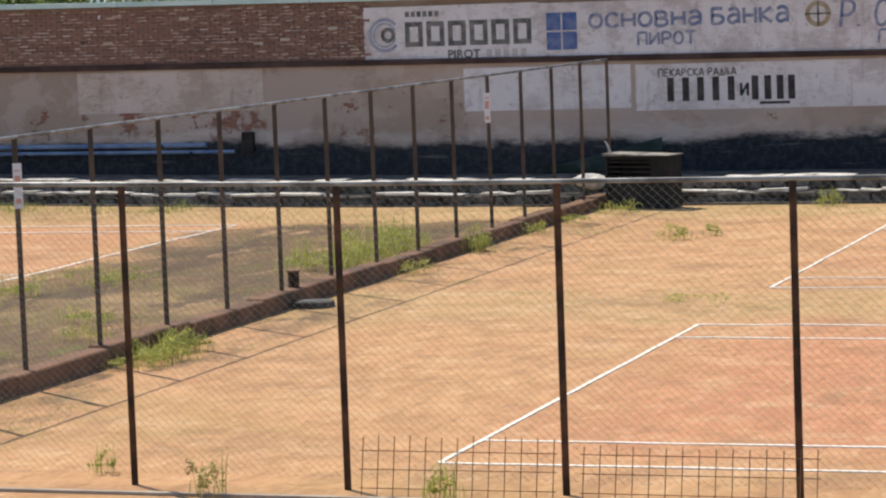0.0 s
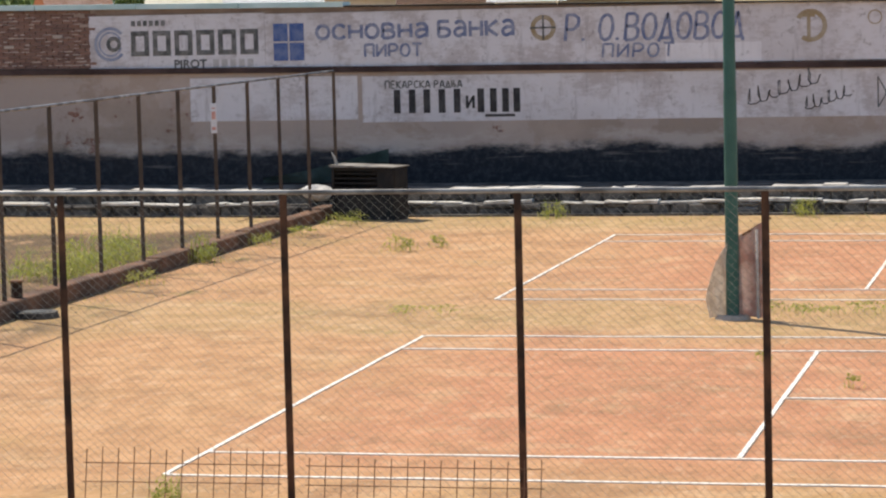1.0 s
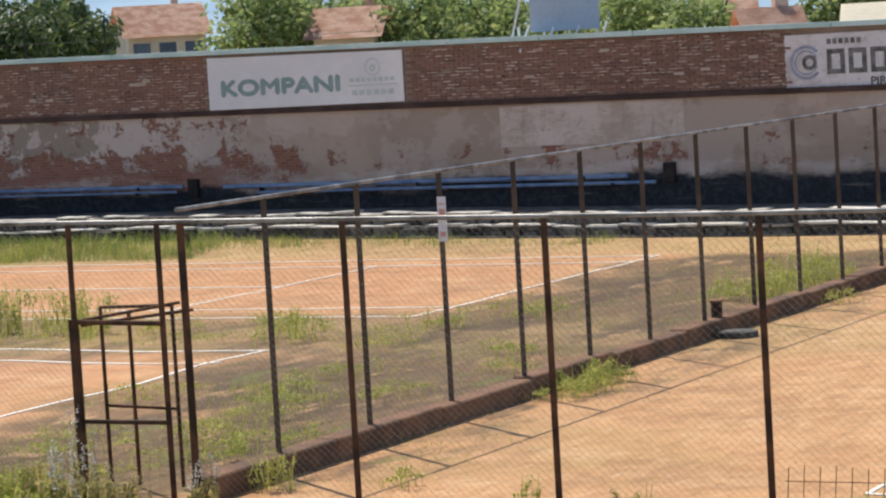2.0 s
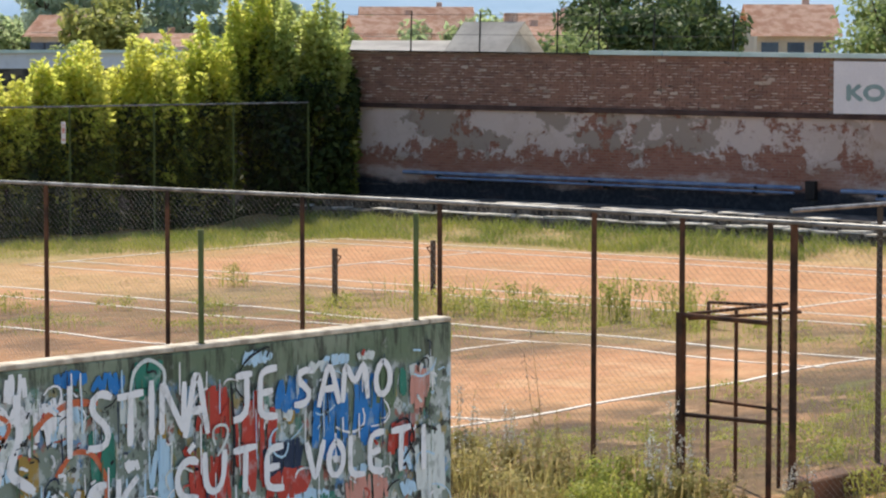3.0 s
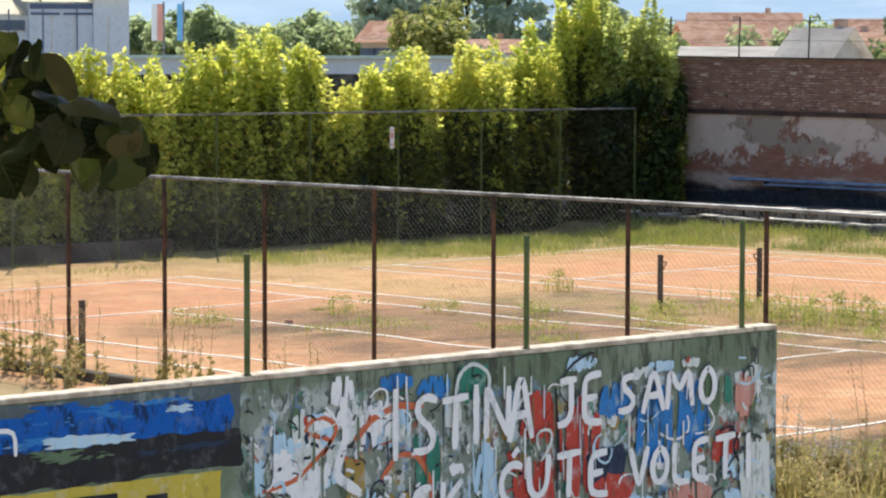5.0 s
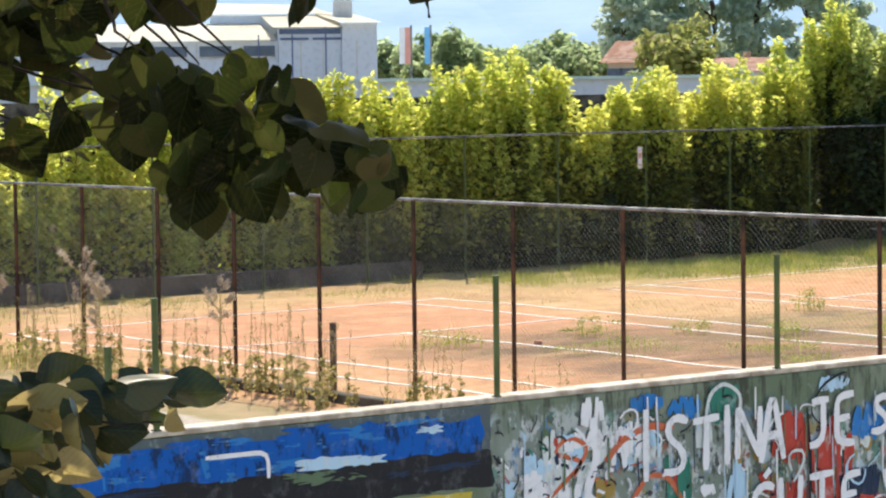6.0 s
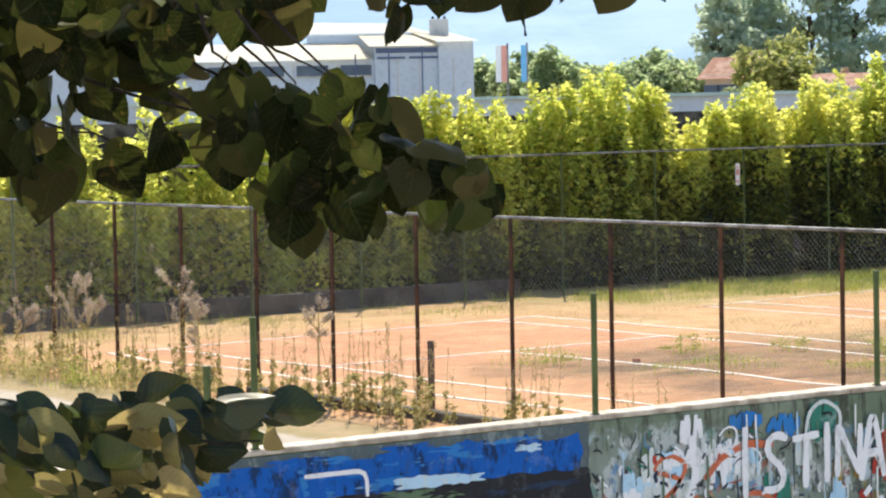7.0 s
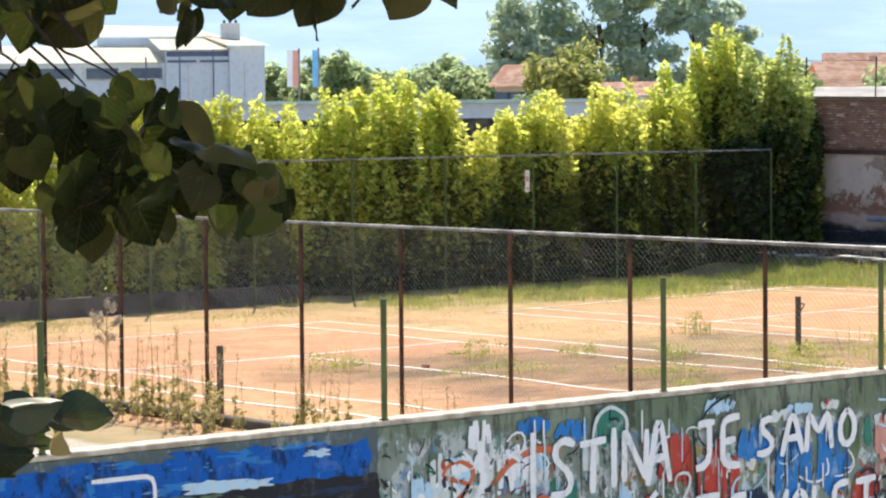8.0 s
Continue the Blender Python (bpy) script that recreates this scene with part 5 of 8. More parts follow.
PAINTS = {key: spray_material(key + "_spray", tuple(min(0.85, v * (1.1 if max(col) < 0.1 else (1.6 if min(col) > 0.2 else 1.25))) for v in col), tuple(min(0.75, v * 1.55) for v in under), cover) for key, col, under, cover in (
    ("red", (0.40, 0.05, 0.034), (0.30, 0.14, 0.11), 0.58), ("blue", (0.022, 0.16, 0.42), (0.16, 0.24, 0.34), 0.56), ("deep_blue", (0.002, 0.085, 0.36), (0.003, 0.022, 0.075), 0.50),
    ("pale_blue", (0.30, 0.43, 0.52), (0.42, 0.44, 0.44), 0.56), ("teal", (0.03, 0.17, 0.12), (0.12, 0.16, 0.12), 0.60), ("pink", (0.50, 0.24, 0.19), (0.35, 0.3, 0.27), 0.56),
    ("yellow", (0.46, 0.36, 0.05), (0.5, 0.46, 0.22), 0.58), ("ochre", (0.30, 0.20, 0.05), (0.2, 0.18, 0.12), 0.58), ("black", (0.018, 0.019, 0.022), (0.08, 0.085, 0.085), 0.62),
    ("grey", (0.42, 0.45, 0.43), (0.27, 0.30, 0.27), 0.54), ("white", (0.74, 0.75, 0.79), (0.50, 0.52, 0.55), 0.58), ("navy", (0.02, 0.035, 0.07), (0.06, 0.08, 0.07), 0.58),
    ("green", (0.10, 0.15, 0.085), (0.06, 0.08, 0.05), 0.56), ("orange", (0.48, 0.12, 0.05), (0.3, 0.2, 0.15), 0.6), ("slate", (0.075, 0.10, 0.105), (0.14, 0.17, 0.16), 0.52))}
layer = [0]
gg = random.Random(77)


def coat(name, key, build, label=""):
    layer[0] += 1
    bm = bmesh.new()
    build(bm, GX + 0.0010 + 0.00006 * layer[0])
    ob = part(name, bm, PAINTS[key], practice_wall, label)
    return ob


# left field: dark top, bright blue, black, yellow
coat("painted_field", "slate", lambda bm, x: field(bm, -19.9, -13.78, 2.16, 2.466, x, 1, 0.008))
coat("painted_field", "deep_blue", lambda bm, x: field(bm, -19.9, -13.84, 2.14, 2.385, x, 2, 0.03))
for k in range(26):
    y = -19.6 + 0.225 * k + 0.1 * math.sin(k * 2.3)
    coat("paint_stroke", "deep_blue" if k % 4 else "blue", lambda bm, x: brush(bm, [(y, 2.20 + 0.05 * math.sin(k)), (y + 0.06 * math.sin(k * 5), 2.36 + 0.07 * math.sin(k * 1.7))], 0.05 if k % 3 else 0.02, x, k))
coat("painted_field", "black", lambda bm, x: field(bm, -19.9, -13.77, 1.905, 2.16, x, 3, 0.03))
coat("painted_field", "yellow", lambda bm, x: field(bm, -19.9, -13.95, 0.9, 1.89, x, 4, 0.012), "yellow field with black letters")
for k in range(60):
    # brushed clouds in the blue and scuffs on the black
    y, z = gg.uniform(-19.8, -13.95), gg.uniform(2.17, 2.42)
    key = gg.choice(["deep_blue", "deep_blue", "blue", "blue", "deep_blue", "deep_blue"])
    coat("paint_patch", key, lambda bm, x: splat(bm, y, z, gg.uniform(0.1, 0.5), gg.uniform(0.03, 0.09), x, k, 26, 0.9))
for k in range(40):
    y, z = gg.uniform(-19.8, -13.85), gg.uniform(1.92, 2.13)
    coat("paint_patch", gg.choice(["black", "navy", "green", "black"]), lambda bm, x: splat(bm, y, z, gg.uniform(0.1, 0.5), gg.uniform(0.02, 0.06), x, k, 20, 1.2))
for y, z, w, h in ((-15.15, 2.19, 0.5, 0.09), (-14.3, 2.34, 0.2, 0.05), (-14.85, 2.18, 0.3, 0.06)):
    coat("paint_patch", "pale_blue", lambda bm, x: splat(bm, y, z, w, h, x, y, 20, 0.6))
coat("paint_stroke", "white", lambda bm, x: brush(bm, [(-16.1, 2.31), (-15.62, 2.31), (-15.62, 2.14)], 0.03, x))
for y, z, w, h in ((-15.05, 1.80, 0.45, 0.05), (-15.05, 1.62, 0.10, 0.40), (-15.6, 1.80, 0.3, 0.05), (-15.55, 1.6, 0.09, 0.4), (-14.5, 1.72, 0.18, 0.12)):
    coat("black_letter_stroke", "black", lambda bm, x: field(bm, y - w / 2, y + w / 2, z - h / 2, z + h / 2, x, y, 0.006))

# middle and right: old layers first
keys = ["grey", "grey", "white", "green", "grey", "pale_blue", "teal", "red", "ochre", "pink", "navy", "pale_blue"]
for k in range(70):
    y = gg.uniform(-13.7, -8.4)
    z = gg.uniform(1.0, 2.12)
    busy = y < -12.3
    w, h = gg.uniform(0.05, 0.22), gg.uniform(0.06, 0.34)
    key = gg.choice(["grey", "white", "grey", "white", "ochre", "pale_blue", "green", "grey"]) if busy else gg.choice(keys)
    coat("paint_patch", key, lambda bm, x: scrub(bm, y, z, w * 0.8, h * 0.9, x, k))
for y, z, w, h, key in ( (-12.87, 2.34, 0.2, 0.22, "white"), (-12.35, 2.36, 0.32, 0.12, "blue"), (-11.98, 2.3, 0.3, 0.16, "blue"), (-11.62, 2.30, 0.30, 0.3, "teal"),
                        (-10.90, 1.98, 0.36, 0.42, "red"), (-10.47, 1.72, 0.42, 0.75, "red"), (-10.95, 1.45, 0.4, 0.5, "red"), (-10.45, 2.36, 0.32, 0.12, "pale_blue"), (-10.05, 2.05, 0.35, 0.3, "blue"),
                        (-10.15, 1.55, 0.4, 0.35, "navy"), (-9.62, 1.80, 0.42, 0.65, "blue"), (-9.18, 1.85, 0.36, 0.55, "blue"), (-11.45, 1.62, 0.2, 0.5, "pale_blue"), (-9.95, 1.2, 0.6, 0.2, "pale_blue"), (-10.1, 1.35, 0.5, 0.25, "red"),
                        (-8.55, 1.97, 0.2, 0.36, "pink"), (-8.75, 1.6, 0.25, 0.28, "red"), (-9.2, 1.2, 0.5, 0.3, "pink"), (-9.7, 1.12, 0.35, 0.25, "teal"), (-12.05, 1.75, 0.25, 0.5, "teal"), (-12.75, 1.72, 0.2, 0.35, "ochre"),
                        (-8.4, 1.3, 0.35, 0.7, "grey"), (-8.95, 2.0, 0.25, 0.4, "green"), (-9.55, 2.27, 0.3, 0.1, "pale_blue"), (-9.2, 2.28, 0.22, 0.08, "grey"), (-9.75, 2.24, 0.2, 0.09, "grey")):
    coat("paint_patch", key, lambda bm, x: scrub(bm, y, z, w, h, x, int(-y * 100)))
for k in range(70):
    y, z = gg.uniform(-13.72, -8.3), gg.uniform(1.0, 2.25)
    a, r = gg.uniform(0, 6.28), gg.uniform(0.03, 0.13)
    turn = gg.uniform(-4, 4)
    pts = [(y + r * math.cos(a + turn * q / 6) * (1 + q / 6), z + r * math.sin(a + turn * q / 6)) for q in range(7)]
    key = gg.choice(["black", "white", "white", "grey", "white", "red", "teal", "pale_blue"] if y > -12.4 else ["black", "white", "white", "grey", "orange", "grey", "green"])
    wd = gg.uniform(0.008, 0.026)
    coat("paint_stroke", key, lambda bm, x: brush(bm, pts, wd, x, k))
for k in range(26):
    # pale worn whites and greys over the crowded end of the wall
    y, z = gg.uniform(-13.62, -12.3), gg.uniform(1.3, 2.16)
    coat("paint_patch", gg.choice(["white", "grey", "grey", "white", "pale_blue"]), lambda bm, x: scrub(bm, y, z, gg.uniform(0.10, 0.26), gg.uniform(0.12, 0.34), x, k))
for pts, key, wd in (([(-13.05, 1.9), (-12.9, 2.1), (-13.1, 2.2), (-13.25, 2.08), (-12.95, 2.0), (-13.3, 1.75), (-13.6, 1.7)], "orange", 0.035), ([(-12.75, 1.98), (-12.6, 2.12), (-12.35, 2.2), (-12.1, 2.17)], "orange", 0.05),
                     ([(-12.5, 1.68), (-12.35, 1.85), (-12.15, 1.82), (-12.0, 1.6), (-12.05, 1.35)], "orange", 0.04), ([(-11.78, 2.2), (-11.75, 2.38), (-11.6, 2.46), (-11.42, 2.36), (-11.45, 2.15)], "grey", 0.03),
                     ([(-10.65, 2.27), (-10.6, 2.35), (-10.42, 2.42), (-10.28, 2.46), (-10.35, 2.36)], "black", 0.02), ([(-12.87, 2.3), (-12.83, 2.0), (-12.95, 1.75), (-12.7, 1.6)], "white", 0.07),
                     ([(-10.72, 1.4), (-10.70, 1.8), (-10.74, 2.2)], "black", 0.025), ([(-8.75, 1.4), (-8.6, 1.55), (-8.7, 1.75), (-8.85, 1.7)], "black", 0.02)):
    coat("paint_stroke", key, lambda bm, x: brush(bm, pts, wd, x))


for key, count, seed in (("grey", 26, 1), ("navy", 14, 2), ("teal", 10, 4), ("red", 12, 5), ("black", 64, 6), ("pale_blue", 16, 7), ("white", 40, 9), ("black", 24, 12)):
    # many thin crossing scribbles of one spray can
    gs = random.Random(seed * 7)
    layer[0] += 12
    bm = bmesh.new()
    for k in range(count):
        y, z = gs.uniform(-13.75, -8.25), gs.uniform(1.0, 2.3)
        if gs.random() < 0.45:
            y = gs.uniform(-13.75, -12.2)
        r, a, turn = gs.uniform(0.02, 0.07), gs.uniform(0, 6.28), gs.uniform(-1.6, 1.6)
        if gs.random() < 0.12:
            r, turn = r * 1.7, turn * 3
        pts = [(y + r * math.cos(a + turn * i / 8) * (0.6 + i / 8), z + r * math.sin(a + turn * i / 8) * 1.2 + 0.02 * math.sin(i * 2.1 + k)) for i in range(9)]
        brush(bm, pts, gs.uniform(0.008, 0.034) * (0.55 if key == "black" else 1.0), GX + 0.0010 + 0.00006 * (layer[0] - k % 12), k)
    part("paint_scribble", bm, PAINTS[key], practice_wall)["kind"] = "stuff"
for k in range(120):
    # drips and scuffs running down
    y, z = gg.uniform(-13.7, -8.2), gg.uniform(1.4, 2.45)
    key = gg.choice(["green", "green", "grey", "white", "navy", "pale_blue"])
    coat("paint_drip", key, lambda bm, x: brush(bm, [(y, z), (y + gg.uniform(-0.01, 0.01), z - gg.uniform(0.08, 0.4))], gg.uniform(0.006, 0.02), x, k))


def graffito(text, key="white"):
    """Big brushed letters: letter, middle y, foot z, head z, width."""
    for ch, y, z0, z1, w in text:
        for stroke in STROKES[ch]:
            pts = [(y - w / 2 + w * u, z0 + (z1 - z0) * v) for u, v in stroke]
            coat("painted_letter", key, lambda bm, x: brush(bm, pts, 0.058, x, y))


graffito((("I", -12.38, 1.80, 2.32, 0.1), ("S", -12.09, 1.82, 2.25, 0.26), ("T", -11.79, 1.83, 2.21, 0.26), ("I", -11.58, 1.85, 2.29, 0.1), ("N", -11.36, 1.88, 2.26, 0.26), ("A", -11.12, 1.83, 2.31, 0.24),
          ("J", -10.63, 1.88, 2.25, 0.24), ("E", -10.35, 1.89, 2.28, 0.22), ("S", -9.95, 1.94, 2.25, 0.24), ("A", -9.66, 1.92, 2.25, 0.24), ("M", -9.35, 1.93, 2.25, 0.30), ("O", -9.02, 1.92, 2.23, 0.20)))
graffito((("U", -12.75, 1.2, 1.52, 0.22), ("V", -12.42, 1.22, 1.56, 0.24), ("E", -12.12, 1.25, 1.58, 0.2), ("K", -11.82, 1.27, 1.6, 0.22), ("Ć", -11.22, 1.36, 1.68, 0.26), ("U", -10.93, 1.37, 1.70, 0.22),
          ("T", -10.60, 1.35, 1.69, 0.26), ("E", -10.28, 1.33, 1.67, 0.22), ("V", -9.82, 1.33, 1.66, 0.2), ("O", -9.58, 1.33, 1.64, 0.2), ("L", -9.33, 1.33, 1.66, 0.2), ("E", -9.10, 1.33, 1.66, 0.2),
          ("T", -8.80, 1.31, 1.66, 0.24), ("I", -8.52, 1.29, 1.66, 0.1)))
coat("painted_heart", "grey", lambda bm, x: brush(bm, [(-10.92, 1.74), (-10.98, 1.86), (-10.92, 1.92), (-10.87, 1.86), (-10.80, 1.93), (-10.76, 1.85), (-10.82, 1.74), (-10.9, 1.66)], 0.022, x))


# ======== small things round the courts ========
def iron_box():
    b = thing("iron_box", "dark rusty iron cage box with a bent lid by the terrace", "iron box", at=(-5.87, 30.12, 0))
    b.rotation_euler.z = radians(-15)
    for x in (-0.7, 0.7):
        for y in (0.0, 0.58):
            bm = bmesh.new()
            box(bm, x - 0.03, x + 0.03, y - 0.03, y + 0.03, 0, 1.1)
            part("corner_post", bm, BLACKENED, b)
    for z0, z1, y in ((0.0, 0.55, 0.02), (1.02, 1.1, 0.0)):
        bm = bmesh.new()
        box(bm, -0.67, 0.67, y, y + 0.02, z0, z1)
        part("front_panel", bm, BLACKENED, b)
    for z in (0.65, 0.75, 0.85, 0.95):
        bm = bmesh.new()
        box(bm, -0.67, 0.35, 0.0, 0.02, z, z + 0.035)
        part("slat", bm, BLACKENED, b)
    bm = bmesh.new()
    box(bm, 0.35, 0.67, 0.0, 0.02, 0.55, 1.02)
    part("door", bm, BLACKENED, b)
    for x in (-0.745, 0.73):
        bm = bmesh.new()
        box(bm, x, x + 0.015, 0.03, 0.55, 0, 1.08)
        part("side_panel", bm, BLACKENED, b)
    bm = bmesh.new()
    box(bm, -0.67, 0.67, 0.57, 0.59, 0, 1.08)
    part("back_panel", bm, BLACKENED, b)
    bm = bmesh.new()
    box(bm, -0.76, 0.78, -0.08, 0.63, 1.1, 1.125, top=(1.15, 1.115))
    part("lid", bm, worn("dusty_lid", (0.30, 0.28, 0.25), (0.16, 0.14, 0.12), 3.0, 30.0, 0.8), b, "dusty bent sheet lid")
    bm = bmesh.new()
    bent(bm, [(-0.66, 0.1, 1.13), (-0.72, 0.1, 1.3), (-0.8, 0.12, 1.4)], 0.035, 0.015, 6)
    part("handle", bm, worn("pale_rag", (0.55, 0.5, 0.42), (0.4, 0.36, 0.3), 6.0, 40.0, 0.9), b, "bent pale handle")


iron_box()
tarp = thing("netting", "faded green netting slung against the dark base of the wall", "netting", at=(-9.0, WALL_Y - 0.28, 0.55))
bm = bmesh.new()
rows = []
for i in range(13):
    u = i / 12
    rows.append([bm.verts.new((2.9 * u, 0.05 * math.sin(9 * u + 3 * v), 0.02 + (0.12 + 0.62 * u ** 1.3) * v)) for v in (0, 0.33, 0.66, 1)])
faces = [bm.faces.new((a[k], b[k], b[k + 1], a[k + 1])) for a, b in zip(rows, rows[1:]) for k in range(3)]
bmesh.ops.solidify(bm, geom=faces, thickness=0.012)
part("cloth", bm, worn("faded_green_net", (0.045, 0.075, 0.07), (0.08, 0.12, 0.11), 2.0, 30.0, 0.9), tarp)
bm = bmesh.new()
bmesh.ops.create_icosphere(bm, subdivisions=3, radius=0.3)
for v in bm.verts:
    v.co.x *= 1.2
    v.co.z *= 0.55
    v.co += v.co.normalized() * 0.10 * noise.noise(v.co * 5)
sack = tagged(new("sack", mesh_of("sack", bm, worn("white_plastic_sack", (0.62, 0.60, 0.56), (0.45, 0.42, 0.38), 4.0, 30.0, 0.6))), "crumpled pale plastic sack on the terrace edge", "sack")
sack.location = (-7.15, 31.3, 0.50)

bollard = thing("bollard", "short rusty iron pipe stub on the kerb", "bollard", at=(-6.85, 13.35, 0.25))
bm = bmesh.new()
rod(bm, (0, 0, -0.02), (0, 0, 0.24), 0.085, n=14)
part("pipe", bm, STEEL, bollard)
bm = bmesh.new()
rod(bm, (0, 0, 0.24), (0, 0, 0.265), 0.105, n=14)
part("flange", bm, RUST, bollard)
cover = thing("manhole_ring", "flat grey concrete ring lying beside the kerb", "concrete ring", at=(-6.38, 12.95, 0))
bm = bmesh.new()
rod(bm, (0, 0, -0.02), (0, 0, 0.09), 0.33, 0.31, 24)
part("ring", bm, STONE, cover)
bm = bmesh.new()
rod(bm, (0, 0, 0.09), (0, 0, 0.10), 0.22, 0.22, 20)
part("lid", bm, worn("dark_lid", (0.06, 0.06, 0.06), (0.1, 0.1, 0.095), 6.0, 30.0, 0.8), cover)

# rusty sheet and torn net leaning on the lamp pole
sheet = thing("metal_sheet", "bent rusty metal sheet leaning against the lamp pole", "metal sheet", at=(4.25, 13.02, 0))
bm = bmesh.new()
n = 10
rows = []
for i in range(n + 1):
    u = i / n
    rows.append([bm.verts.new((-0.19 + 0.38 * u, 0.06 * math.sin(u * 5) + 0.05 * v, 1.12 * v * (1 + 0.22 * u) + 0.03)) for v in (0, 0.25, 0.5, 0.75, 1)])
faces = [bm.faces.new((a[k], b[k], b[k + 1], a[k + 1])) for a, b in zip(rows, rows[1:]) for k in range(4)]
bmesh.ops.solidify(bm, geom=faces, thickness=0.008)
part("sheet", bm, worn("rusty_pinkish_sheet", (0.46, 0.30, 0.25), (0.64, 0.52, 0.46), 5.0, 30.0, 0.85), sheet)
bm = bmesh.new()
rod(bm, (0.09, -0.09, 0.02), (0.07, 0.0, 1.26), 0.022)
part("batten", bm, SLAB, sheet)
bm = bmesh.new()
rod(bm, (-0.2, 0.1, 1.14), (0.26, 0.1, 1.42), 0.018)
part("top_edge", bm, RUST, sheet)
net = thing("torn_net", "torn grey net bundle hanging on the lamp pole", "net", at=(3.78, 13.02, 0))
bm = bmesh.new()
rows = []
for i in range(9):
    u = i / 8
    top = 0.72 + 0.35 * u - 0.25 * (1 - u) ** 3
    rows.append([bm.verts.new((-0.13 + 0.28 * u - 0.06 * math.sin(v * 3), 0.05 * math.sin(7 * u + 4 * v), 0.02 + top * v)) for v in (0, 0.2, 0.4, 0.6, 0.8, 1)])
faces = [bm.faces.new((a[k], b[k], b[k + 1], a[k + 1])) for a, b in zip(rows, rows[1:]) for k in range(5)]
bmesh.ops.solidify(bm, geom=faces, thickness=0.01)
part("webbing", bm, worn("grey_net", (0.78, 0.70, 0.60), (0.58, 0.50, 0.41), 9.0, 80.0, 0.9), net)


# ======== weeds and grass ========
def blades(spots, seed, lean=0.35):
    """Thin bent leaves: place, height, count, spread."""
    q = np.random.default_rng(seed)
    verts, faces = [], []
    for x, y, z, h, count, spread in spots:
        for _ in range(count):
            a, r = q.uniform(0, math.tau), spread * math.sqrt(q.random())
            bx, by = x + r * math.cos(a), y + r * math.sin(a)
            hh = h * q.uniform(0.45, 1.1)
            d = q.normal(size=2) * lean * hh
            s = np.array([-d[1], d[0]])
            s = s / (np.linalg.norm(s) + 1e-6) * (0.003 + 0.006 * hh)
            k = len(verts)
            verts += [(bx - s[0], by - s[1], z), (bx + s[0], by + s[1], z), (bx + d[0] * 0.4 + s[0], by + d[1] * 0.4 + s[1], z + hh * 0.6),
                      (bx + d[0] * 0.4 - s[0], by + d[1] * 0.4 - s[1], z + hh * 0.6), (bx + d[0], by + d[1], z + hh)]
            faces += [(k, k + 1, k + 2, k + 3), (k + 3, k + 2, k + 4)]
    return verts, faces


def weed(x, y, h, spread, count, seed, label, material=None, name="weed", z=0.0):
    w = thing(name, label, "weed", "weeds", (x, y, z))
    verts, faces = blades([(0, 0, 0, h, count // 3, spread), (0, 0, 0, h * 0.5, count // 2, spread * 1.7)], seed)
    soup("foliage", verts, faces, material or WEED, w)["kind"] = "stuff"
    q = random.Random(seed)
    blobs = [((q.uniform(-spread, spread), q.uniform(-spread, spread), h * q.uniform(0.1, 0.75)), (spread * 0.45, spread * 0.45, h * 0.22)) for _ in range(9)]
    verts, faces = leaf_cloud(blobs, int(count * 4.0), 0.018 + 0.018 * h, seed)
    soup("undergrowth", verts, faces, material or WEED, w)["kind"] = "stuff"
    return w


